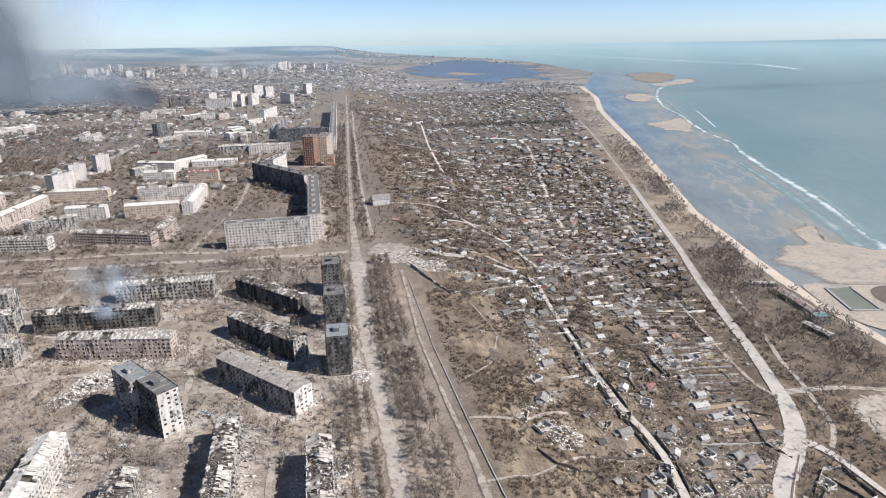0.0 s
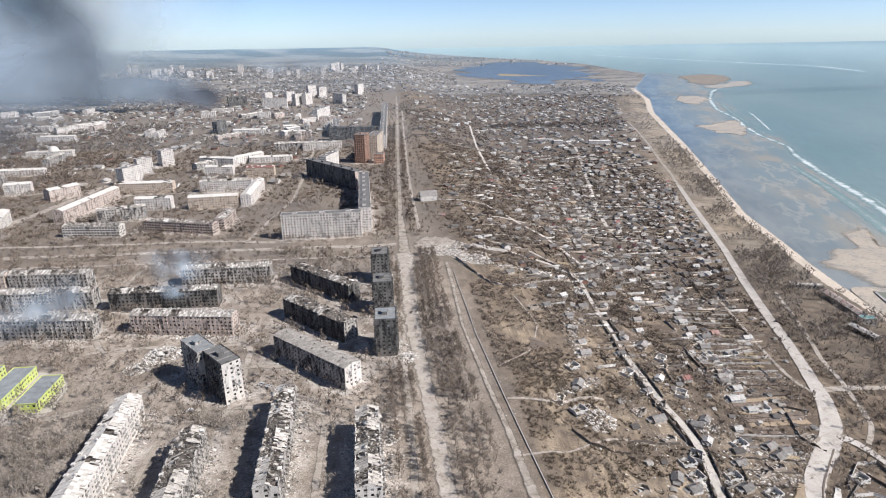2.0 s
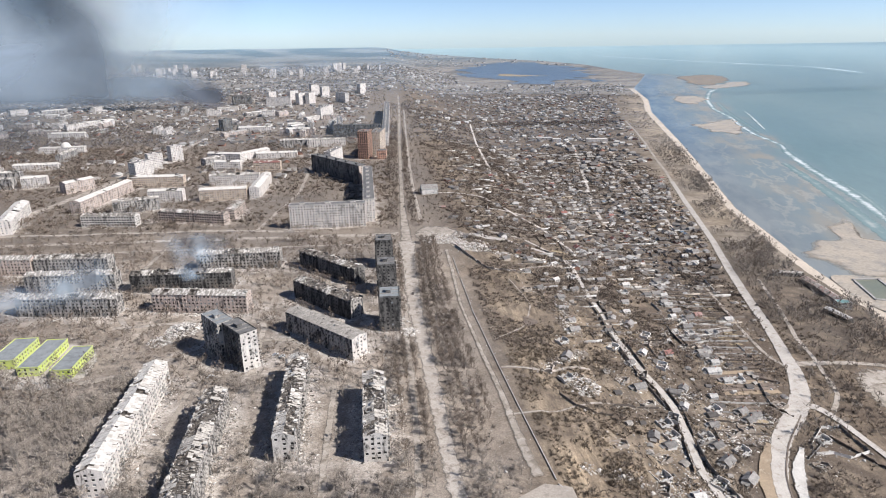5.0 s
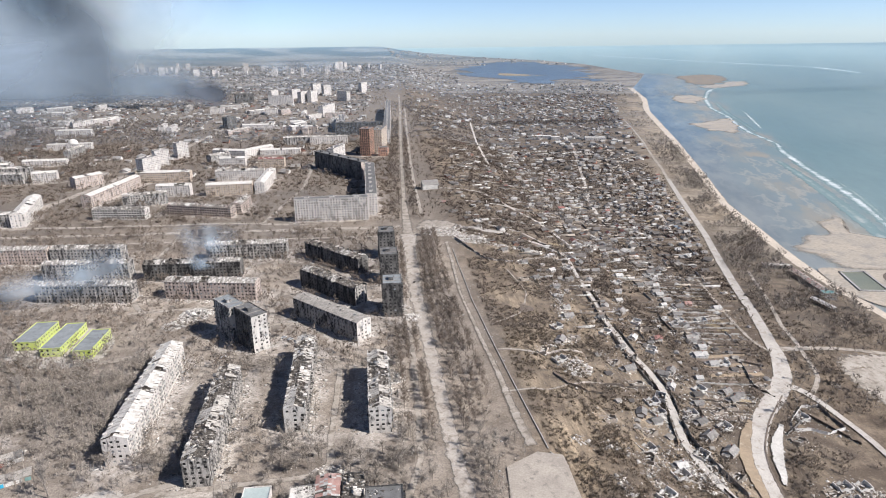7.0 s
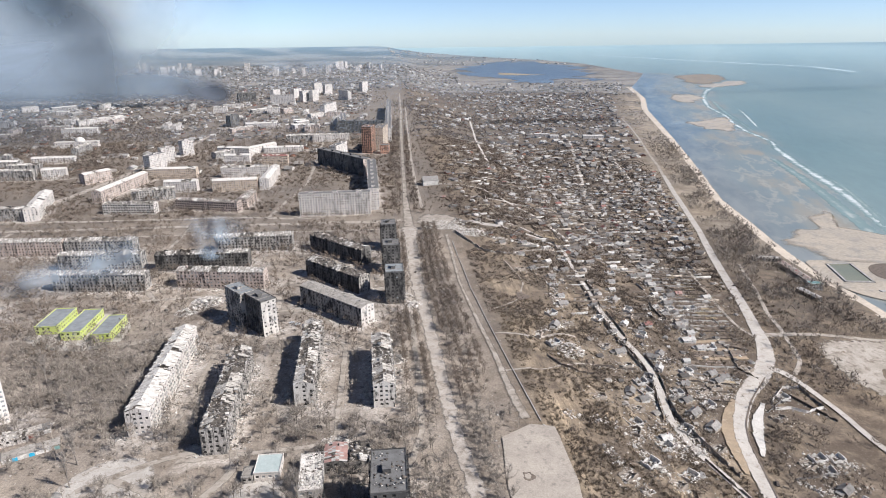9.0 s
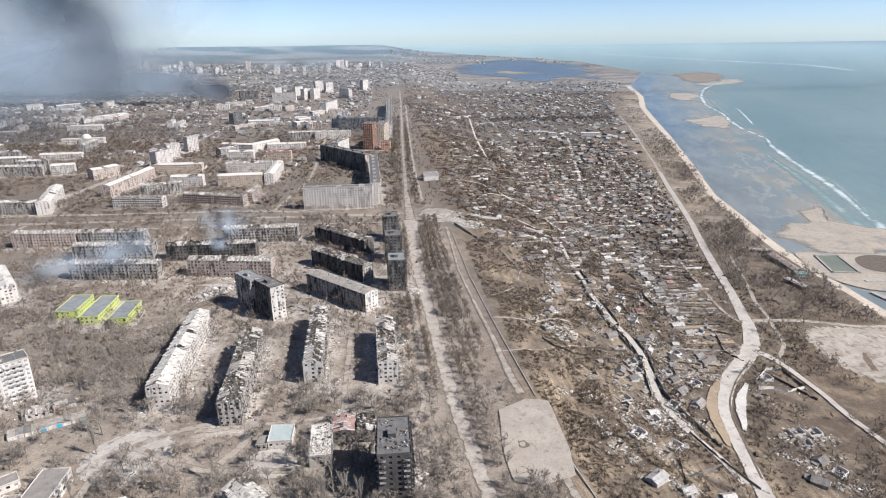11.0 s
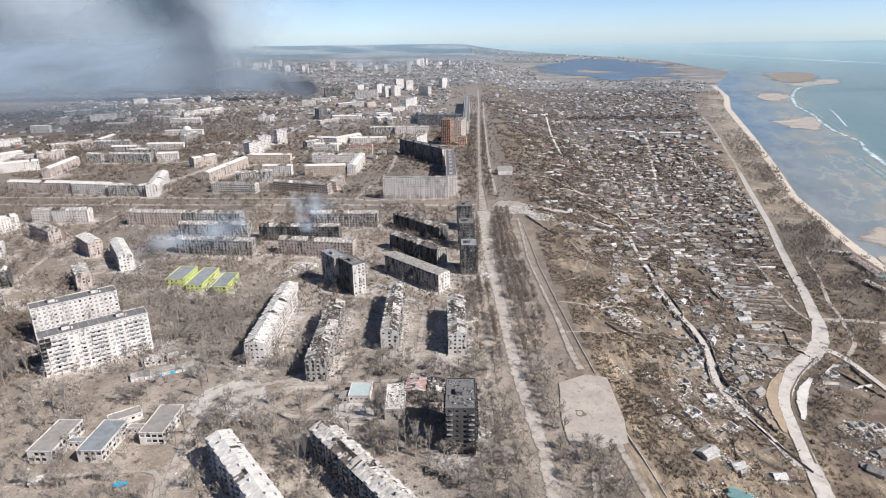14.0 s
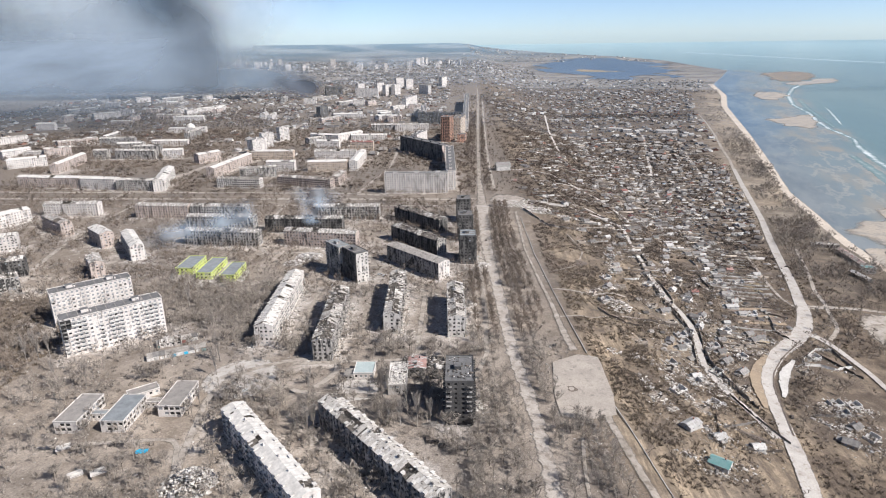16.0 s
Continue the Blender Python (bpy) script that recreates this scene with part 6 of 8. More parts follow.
put_house(TEAL_HOUSE, 119.2, 86.4, -38)
put_house(BIG_HOUSE, 50, 770, 8)
put_house(WHITE_SHED, 114.8, 117.1, 35)
vil = random.Random(12)
H = MODELS
for x, y, deg, m in (
    (128.3, 111.8, 15, H[3]), (213.9, 131.4, -40, H[1]), (229.6, 167.6, 0, RUINS[0]), (221.3, 172.3, 10, RUINS[1]), (154.7, 208.1, 20, RUINS[1]), (119.8, 154.6, 30, RUINS[0]), (124.6, 187.4, 60, RUINS[2]), (137.8, 176.5, 15, RUINS[0]), (136.2, 213.9, 20, RUINS[1]),
    (150.9, 112.9, 5, H[3]), (103.4, 143.5, 30, RUINS[1]), (113.9, 220.5, 20, RUINS[2]), (152.9, 249.6, 15, RUINS[0]), (140, 234.2, 65, H[1]), (175.1, 283, -30, H[0]), (179.9, 378.1, 50, H[4]), (169.5, 388, 50, H[0]), (186.4, 361.2, 50, RUINS[0]),
    (180.8, 497.2, 60, H[1]), (132.6, 397.6, -25, H[3]), (136.2, 420.5, 15, H[0]), (128.7, 355.1, 10, H[1]), (102.2, 283.7, 25, RUINS[0]), (93.5, 294.8, 65, RUINS[2]), (110.7, 311.9, 60, H[4]), (122.8, 320.6, 20, RUINS[1]), (194.2, 246.3, 20, RUINS[1]), (214.4, 261.4, 25, H[1]),
    (194, 268.6, 20, RUINS[0]), (206.8, 252.3, 10, RUINS[2]), (218.3, 316.1, 5, WHITE_SHED), (222.7, 304.9, 5, H[3]), (230.8, 305.9, 5, RUINS[0]), (223.1, 343.1, 10, H[4]), (212.4, 349.5, 60, RUINS[1]), (227.3, 352.9, 10, RUINS[2]), (238.6, 436, 5, H[3]), (256.9, 416.8, 5, H[2]),
    (280.5, 409, 5, H[3]), (269, 527, 8, H[0]), (229.6, 459.6, 8, H[0]), (244.7, 408, 5, H[1]), (233.4, 388.2, 5, H[4]), (250.7, 379.2, 5, RUINS[0]), (234.2, 220.4, 20, RUINS[2]), (252.9, 245.7, 20, RUINS[0]), (308.6, 392.2, 30, WHITE_SHED), (151.2, 284.7, 15, H[1]),
    (179.1, 313.5, 55, RUINS[0]), (192.6, 334.4, 10, H[5]), (156.2, 313.5, 30, H[0]), (142.3, 290.9, 40, RUINS[1]), (180.4, 203.2, 40, H[1]), (171, 180.3, 30, RUINS[1]), (140.3, 152, 35, RUINS[0]), (128.4, 140.8, 20, RUINS[1]), (190.5, 229, 20, RUINS[0]), (93, 600, 20, RUINS[0]), (70, 640, 0, H[4]), (62, 690, 0, H[2]),
    (174.9, 217, 35, H[1]), (146.2, 227.7, 20, H[0]), (213.6, 269.6, 25, H[1]), (244, 179.7, 8, RUINS[0]), (232.5, 141.2, 30, RUINS[0]), (246.7, 463.4, 6, H[3]), (217.4, 378, 8, H[3]), (228.6, 382.3, 6, H[0]), (225.5, 328.3, 8, H[3]),
    (234.3, 535.6, 6, H[3]), (160.1, 197.3, 40, RUINS[0]), (161.2, 255.5, 60, RUINS[0]), (174.3, 268.8, 55, H[3]), (149.6, 268.3, 20, RUINS[2]), (183.2, 288.7, 50, H[0]), (159.5, 299.9, 60, RUINS[1]), (171.7, 330, 50, H[3]), (151.1, 334.1, 40, RUINS[0]), (181.8, 348, 55, RUINS[2]),
    (157, 362.5, 20, H[0]), (164.4, 411.6, 60, H[3]), (153.6, 441, 20, H[1]), (175.6, 449.7, 60, H[0]), (160.9, 475, 15, RUINS[0]), (142.9, 461.9, 30, H[3]), (122.5, 439.5, 25, H[0]), (114.5, 338, 30, RUINS[0]), (132.4, 375.5, 20, H[0]), (107.9, 427.8, 30, RUINS[2]),
    (119.5, 476.3, 15, H[0]), (189, 407.5, 10, H[3]), (196.4, 430.4, 10, H[0]), (204.3, 456.2, 8, RUINS[0]), (216, 479.5, 8, H[3]), (191.6, 479.5, 10, H[4]), (178.2, 514.7, 20, H[0]), (209.4, 508.8, 8, H[0]), (152, 505, 25, H[3]), (129.3, 510.4, 20, H[0]), (104.8, 504.1, 30, H[1]),
    (252, 245, 20, RUINS[1]), (152, 238, 20, RUINS[0]), (151, 224, 15, H[0]), (177, 232, 25, H[1]), (179, 220, 20, RUINS[0]), (128, 197, 20, RUINS[0]), (142, 185, 10, H[3]), (134, 147, 20, H[0]), (232, 179, 8, RUINS[0]), (217, 274, 10, H[1]), (222, 267, 8, H[0]), (205, 252, 8, RUINS[0]), (246, 279, 8, RUINS[1]), (228, 151, 30, H[1]),
):
    if not free(x, y):
        continue
    put_house(m, x, y, deg, vil.uniform(0.8, 1.0) if m in H else 1.0)


def shore_road_x(y):
    return np.interp(y, [40, 94, 146, 195, 216, 246, 271, 291, 316, 342, 392, 465, 550, 653, 842, 1058, 1395, 1850, 2700], [152, 168, 181, 193.5, 205, 226, 252, 269, 281, 289, 307, 332, 361, 395, 449, 514, 610, 725, 1000])


def upper_slope(x, y):
    """The scrubby hillside between the boulevard and the village, where few houses stand."""
    return x < np.interp(y, [500, 595, 714, 905, 1324, 1867, 2400], [150, 186, 182, 205, 228, 285, 320])


fr = np.random.RandomState(5)
# houses in rows, street after street
count = 0
for row in range(46):
    y0 = 505 + row * 12.5
    x = 90 + vil.uniform(0, 12)
    while x < float(shore_road_x(y0)) - 14 and count < 230:
        yy = y0 + vil.uniform(-3, 3)
        if vil.random() < (0.16 if upper_slope(x, yy) or yy < 560 else 0.46) and free(x, yy) and yy < 1080:
            put_house(RUINS[count % 3] if vil.random() < 0.12 else vil.choice(PLAIN[:3] * 3 + PLAIN[4:6] * 2 + PLAIN[3:4] + ([PLAIN[6]] if vil.random() < 0.3 else [])), x, yy, 6 + vil.choice([0, 0, 90]) + vil.uniform(-8, 8), vil.uniform(0.68, 1.05))
            count += 1
        x += vil.uniform(15, 23)

# the further houses, too many to tell apart
gv = [(-0.5, -0.5, -0.3), (0.5, -0.5, -0.3), (0.5, 0.5, -0.3), (-0.5, 0.5, -0.3), (-0.5, -0.5, 0.55), (0.5, -0.5, 0.55), (0.5, 0.5, 0.55), (-0.5, 0.5, 0.55), (-0.5, 0, 1), (0.5, 0, 1),
      (-0.56, -0.6, 0.50), (0.56, -0.6, 0.50), (0.56, 0, 1.03), (-0.56, 0, 1.03), (0.56, 0.6, 0.50), (-0.56, 0.6, 0.50)]
gf = [(0, 1, 5), (0, 5, 4), (1, 2, 6), (1, 6, 5), (2, 3, 7), (2, 7, 6), (3, 0, 4), (3, 4, 7), (5, 6, 9), (7, 4, 8), (10, 11, 12), (10, 12, 13), (14, 15, 13), (14, 13, 12)]
gm = [0] * 10 + [1] * 4


def far_houses(number, xr, yr, palette, size, label, test=None):
    for wall, roof in palette:
        x, y = fr.uniform(*xr, number), fr.uniform(*yr, number)
        ok = free(x, y)
        if test is not None:
            ok &= test(x, y)
        x, y = x[ok], y[ok]
        a, b, c = settle(x, y, land_z(x, y))
        k = np.hypot(a - MIDDLE[0], b - MIDDLE[1]) / np.hypot(x - MIDDLE[0], y - MIDDLE[1])
        s = fr.uniform(0.6, 1.15, len(x)) * size * k
        turn = 0.1 + (fr.rand(len(x)) < 0.3) * 1.57 + fr.normal(0, 0.28, len(x))
        ob = new("far_houses", many("far_houses", gv, gf, np.stack([a, b, c, turn, s, s * 0.5], -1), [wall, roof], gm))
        tagged(ob, label, "houses", kind="stuff")


def low_village(x, y):
    return (x < shore_road_x(y) - 8) & (x > 75) & (~upper_slope(x, y) | (fr.rand(len(x)) < 0.28))


def sheds(x, y):
    return (x < shore_road_x(y) - 6) & (x > 100 + 0 * y) & ~((y < 520) & (x < 128)) & ~((y > 380) & (y < 520) & (x < 215) & (x > 185))


PALE = [(WALL_WHITE, ROOF_GREY), (WALL_TAN, ROOF_DARK), (WALL_WHITE, ROOF_PALE), (WALL_TAN, SLATE), (WALL_WHITE, ROOF_DARK), (WALL_BRICK, ROOF_DARK)]
far_houses(115, (75, 480), (520, 1080), PALE, 7.5, "small houses and sheds of the shore village", low_village)
far_houses(48, (100, 330), (140, 560), PALE[:5] + [(RUBBLE, SLATE)], 3.8, "sheds and outbuildings in the gardens", sheds)
far_houses(300, (60, 900), (1080, 2600), PALE, 11, "far houses of the shore village", low_village)
far_houses(280, (-1300, -60), (900, 2700), PALE, 12, "far low houses of the town", None)
far_houses(750, (-1700, 1500), (2500, 4900), [(WALL_WHITE, ROOF_PALE), (WALL_TAN, ROOF_GREY), (WALL_TAN, ROOF_DARK)], 14, "far outskirts of the town", lambda x, y: (x < coast(y) - 60) & ~((x > 430) & (x < 1650) & (y > 3250)))
far_houses(240, (0, 1600), (5500, 12000), [(WALL_WHITE, ROOF_GREY)], 22, "houses on the far headland", lambda x, y: x < coast(y) - 20)


# ---------------------------------------------------------------- fences and garden plots
FENCES = []


def fence(a, b, high, mat, label, thick=0.05):
    g = Geo()
    n = max(2, round(math.dist(a, b) / 2.5))
    t = math.atan2(b[1] - a[1], b[0] - a[0])
    nx, ny = -math.sin(t) * thick, math.cos(t) * thick
    rows = []
    for i in range(n + 1):
        x, y = a[0] + (b[0] - a[0]) * i / n, a[1] + (b[1] - a[1]) * i / n
        z = float(land_z(x, y))
        tp = z + high * (vil.uniform(0.9, 1.1) if vil.random() > 0.12 else 0.3)
        rows.append([(x - nx, y - ny, z - 0.4), (x - nx - 0.1 * math.sin(t + 3.14), y - ny - 0.1, tp), (x - nx, y - ny, tp + 0.02), (x + nx, y + ny, z - 0.4)])
    g.add([p for r in rows for p in r], [(i * 4 + j, i * 4 + (j + 1) % 4, i * 4 + 4 + (j + 1) % 4, i * 4 + 4 + j) for i in range(n) for j in range(4)] + [(3, 2, 1, 0), tuple(n * 4 + j for j in range(4))])
    FENCES.append((a, b))
    tagged(part("fence", g, mat), label, "fence", "garden fences")


def fence_rows(number, xr, yr, mat, label, test):
    """Board fences between far gardens, joined."""
    x, y = fr.uniform(*xr, number), fr.uniform(*yr, number)
    ok = test(x, y) & (x < shore_road_x(y) - 24)
    x, y = x[ok], y[ok]
    bar = [(-0.5, -0.004, -0.3), (0.5, -0.004, -0.3), (0.5, 0.004, -0.3), (-0.5, 0.004, -0.3), (-0.5, -0.004, 1), (0.5, -0.004, 1), (0.5, 0.004, 1), (-0.5, 0.004, 1)]
    turn = 0.06 + (fr.rand(len(x)) < 0.25) * 1.45 + fr.normal(0, 0.06, len(x))
    me = many("far_fences", bar, [(0, 1, 5, 4), (2, 3, 7, 6), (4, 5, 6, 7), (1, 2, 6, 5), (3, 0, 4, 7)], np.stack([x, y, land_z(x, y), turn, fr.uniform(7, 30, len(x)), fr.uniform(0.9, 2.0, len(x))], -1), mat)
    tagged(new("far_fences", me), label, "fences", kind="stuff")


for mt, count in ((TIMBER, 1100), (ROOF_GREY, 250), (ROOF_PALE, 260), (WALL_TAN, 260), (WALL_WHITE, 120)):
    fence_rows(count, (90, 520), (530, 1300), mt, "board fences between village gardens", low_village)
    fence_rows(count // 9, (128, 330), (335, 540), mt, "broken board fences in the gardens", sheds)
FKINDS = [(ROOF_GREY, "weathered grey board fence round a garden"), (ROOF_PALE, "pale sheet-metal garden fence"), (TIMBER, "dark charred board fence round a garden"), (WALL_TAN, "clay-coloured plank garden fence")]


def garden_path_x(y):
    return float(np.interp(y, [235, 256, 290, 324, 351, 379, 454, 500], [214, 231, 252, 272, 275, 278, 296, 306]))


for k in range(26):
    y = 236 + k * 10.6 + vil.uniform(-1, 1)
    if 282 < y < 318:
        continue
    x1 = garden_path_x(y) - 3
    x0 = x1 - vil.uniform(46, 60) if y > 300 else x1 - vil.uniform(38, 48)
    rise = 0.04
    mt, lb = vil.choice(FKINDS[1:3] + [(WALL_WHITE, "low whitewashed garden wall"), (ROOF_PALE, "pale sheet-metal garden fence")])
    fence((x0, y), (x1, y + (x1 - x0) * rise), vil.uniform(1.0, 1.5), mt, lb, 0.3)
    if free(x0 + 4, y + 5):
        put_house(vil.choice([PLAIN[0], PLAIN[1], PLAIN[2], PLAIN[4], H[1], RUINS[0], RUINS[1]]), x0 + 4 + vil.uniform(-2, 3), y + 5, 6 + vil.uniform(-5, 5), vil.uniform(0.7, 0.95))
    if vil.random() < 0.4:
        put_house(PLAIN[vil.choice([0, 1, 2, 4])], x0 + 15, y + 5.4, 6 + vil.choice([0, 90]), vil.uniform(0.5, 0.8))
    for a, b, mt in ((20, 34, SOIL), (35, 45, vil.choice([SOIL, TRACK, GRASS_TAN]))):
        for lane_y in (3.0, 7.2):
            if x0 + b < x1 - 1 and vil.random() < 0.85:
                strip("garden_bed", [(x0 + a, y + lane_y + a * rise), (x0 + b, y + lane_y + b * rise)], vil.uniform(2.6, 3.8), mt, "bare dug garden bed between fences", "garden bed", up=0.22, wobble=0.2, step=9)
for k in range(7):
    y0 = 293 + k * 4.0
    strip("garden_bed", [(213, y0 - 3), (256, y0 + 2)], 4.3, SOIL if k % 3 else VERGE, "broad bare brown garden field", "garden bed", up=0.22, wobble=0.2, step=9)
for k in range(46):
    y = 530 + k * 9.5
    x0 = vil.uniform(100, float(shore_road_x(y)) - 70)
    mt, lb = vil.choice(FKINDS)
    fence((x0, y), (x0 + vil.uniform(20, 55), y + vil.uniform(0, 5)), vil.uniform(1.0, 1.8), mt, lb)
for a, b in (((92.8, 265.1), (99.6, 251.8)), ((99.6, 251.8), (109.4, 249.9)), ((109.4, 249.9), (121.7, 251.4)), ((123, 259.7), (156.1, 265.4)), ((162.6, 229.3), (181.6, 238.2)), ((181.6, 238.2), (185.1, 256)), ((248.4, 267.8), (239.3, 279.2)), ((239.3, 279.2), (246.1, 308.4)),
             ((246.1, 308.4), (261, 303.4)), ((174.2, 122.6), (163, 152.2)), ((163, 152.2), (158, 169.5)), ((137.5, 127), (163, 141.4)), ((231.4, 227.3), (259.7, 249.9)), ((259.7, 249.9), (275.3, 220)), ((205.7, 159), (242.4, 167.5)), ((139.6, 107.8), (165.4, 113.7)),
             ((157.1, 342.1), (155.1, 313.5)), ((155.9, 307), (161.4, 267.5)), ((168.3, 416.4), (163.1, 362.1)), ((127.2, 104.4), (138, 141))):
    fence(a, b, 1.8, TIMBER if vil.random() < 0.6 else FENCE_CONC, "dark broken board fence along a lane")
lane = [(165, 430), (164, 391), (160, 350), (160.5, 306), (166, 283), (167.5, 262), (163, 238), (154.5, 204)]
for (ax, ay), (bx, by) in zip(lane, lane[1:]):
    for off in (-4.2, 4.0) if vil.random() < 0.5 else (-4.2,):
        fence((ax + off, ay), (bx + off, by + 2), vil.uniform(1.6, 2.6), vil.choice([TIMBER, FENCE_CONC, ROOF_GREY]), "dark leaning fence along the village lane")
for a, b in (((60, 540), (70, 507)), ((70, 507), (82.4, 474.2)), ((82.4, 474.2), (99.1, 468.4)), ((99.1, 468.4), (115.5, 472.6)), ((119.5, 482.3), (127.8, 469)), ((166.8, 526), (151, 548.9)), ((166.8, 526), (162.8, 478.7))):
    fence(a, b, 2.2, FENCE_CONC, "dark retaining wall winding over the slope")
for a, b in (((165, 232), (162, 212)), ((162, 212), (163, 200)), ((163, 200), (165, 185)), ((165, 185), (172, 158))):
    fence(a, b, 2.8, FENCE_CONC, "dark retaining wall below the village lane", 0.15)
yard = [(242, 241), (260.5, 258), (273.5, 259), (276, 235), (260, 230), (252, 234), (239, 232), (242, 241)]
for k, (a, b) in enumerate(zip(yard, yard[1:])):
    fence(a, b, 2.0, FENCE_CONC if k in (2, 6) else WALL_WHITE, "broken wall round a ruined farmyard", 0.15)
for k in range(60):
    y = 530 + vil.uniform(0, 420)
    x0 = vil.uniform(95, float(shore_road_x(y)) - 40)
    strip("garden_bed", [(x0, y), (x0 + vil.uniform(12, 26), y + 1.2)], vil.uniform(5, 10), vil.choice([SOIL, GRASS_TAN, SOIL, TRACK]), "bare dug garden bed between houses", "garden bed", up=0.3, wobble=0.3, step=9)
for k in range(5):
    strip("garden_bed", [(141 + 3.6 * k, 132.8 - 1.5 * k), (153.6 + 3.6 * k, 119.9)], 1.7, SOIL, "long dug garden row with pale edging", "garden bed", up=0.3, step=9)

# ---------------------------------------------------------------- bare trees
def limb(out, a, b, ra, rb):
    """A three-sided tapered limb."""
    d = (b - a).normalized()
    u = d.orthogonal().normalized()
    w = d.cross(u)
    k = len(out[0])
    for p, r in ((a, ra), (b, rb)):
        for i in range(3):
            t = 2.0944 * i
            out[0].append(tuple(p + (u * math.cos(t) + w * math.sin(t)) * r))
    for i in range(3):
        j = (i + 1) % 3
        out[1].extend([(k + i, k + j, k + 3 + j), (k + i, k + 3 + j, k + 3 + i)])


def twig(out, a, b, r, rnd):
    d = b - a
    u = d.cross(Vector((rnd.gauss(0, 1), rnd.gauss(0, 1), rnd.gauss(0, 1)))).normalized() * r
    k = len(out[0])
    out[0].extend([tuple(a - u), tuple(a + u), tuple(b)])
    out[1].append((k, k + 1, k + 2))


def bare_tree(seed, high, spread, limbs, boughs, twigs, thick, upright=0.5):
    """Trunk with limbs, and crown of boughs and twigs: two lists of vertices and triangles."""
    rnd = random.Random(seed)
    trunk, crown = ([], []), ([], [])
    fork = high * rnd.uniform(0.22, 0.34)
    lean = Vector((rnd.uniform(-0.06, 0.06) * high, rnd.uniform(-0.06, 0.06) * high, 0))
    limb(trunk, Vector((0, 0, -0.5)), Vector((0, 0, fork)) + lean * 0.3, high * 0.022, high * 0.016)
    if limbs > 3:
        limb(trunk, Vector((0, 0, fork)) + lean * 0.3, Vector((0, 0, high * 0.75)) + lean, high * 0.016, high * 0.005)
    ends = []
    for i in range(limbs):
        t = 2.4 * i + rnd.uniform(-0.4, 0.4)
        z0 = fork + (high * 0.62 - fork) * (i / limbs)
        a = Vector((0, 0, z0)) + lean * (z0 / high)
        reach = spread * rnd.uniform(0.55, 0.85) * (1 - 0.45 * i / limbs)
        b = a + Vector((math.cos(t) * reach, math.sin(t) * reach, high * rnd.uniform(0.15, 0.3) * (0.6 + upright)))
        if limbs > 3:
            limb(trunk, a, b, high * 0.010, high * 0.004)
        else:
            twig(trunk, a, b, high * 0.016, rnd)
        ends.append((a, b))
    ends.append((Vector((0, 0, high * 0.45)), Vector((0, 0, high * 0.78)) + lean))
    tips = []
    for i in range(boughs):
        a, b = ends[i % len(ends)]
        s = a.lerp(b, rnd.uniform(0.35, 1.0))
        t = rnd.uniform(0, 6.283)
        e = s + Vector((math.cos(t), math.sin(t), rnd.uniform(0.1, 1.1 + upright))).normalized() * spread * rnd.uniform(0.3, 0.6)
        if boughs > 12:
            limb(crown, s, e, high * 0.0045, high * 0.0015)
        else:
            twig(crown, s, e, thick * 1.3, rnd)
        tips.append((s, e))
    for i in range(twigs):
        a, b = tips[i % len(tips)] if rnd.random() < 0.8 else ends[i % len(ends)]
        s = a.lerp(b, rnd.uniform(0.25, 1.0))
        e = s + Vector((rnd.gauss(0, 1), rnd.gauss(0, 1), rnd.gauss(0.35 + upright, 0.8))).normalized() * spread * rnd.uniform(0.16, 0.42)
        twig(crown, s, e, thick * rnd.uniform(0.7, 1.3), rnd)
    return trunk, crown


def raw_mesh(name, data, mat):
    me = bpy.data.meshes.new(name)
    me.from_pydata(data[0], [], data[1])
    me.materials.append(mat)
    me.update()
    return me


TREE_MESHES = []
for s in range(7):
    tr, cr = bare_tree(20 + s, 9.0 + 0.5 * s, 4.6 + 0.2 * s, 7, 28, 560, 0.052)
    TREE_MESHES.append((raw_mesh("trunk", tr, BARK if s % 3 else BARK_PALE), raw_mesh("crown", cr, TWIG)))
POPLARS = []
for s in range(3):
    tr, cr = bare_tree(60 + s, 15.0 + s, 3.0, 9, 40, 560, 0.05, 1.6)
    POPLARS.append((raw_mesh("trunk", tr, BARK_PALE), raw_mesh("crown", cr, BARK_PALE)))


def plant(pair, x, y, turn, size, label):
    top = new("tree")
    top.matrix_basis = pose(x, y, float(land_z(x, y)), 0, 0, turn) @ Matrix.Scale(size, 4)
    tagged(top, label, "tree", "bare trees")
    for nm, me in zip(("trunk", "crown"), pair):
        ob = new(nm, me)
        ob.parent = top


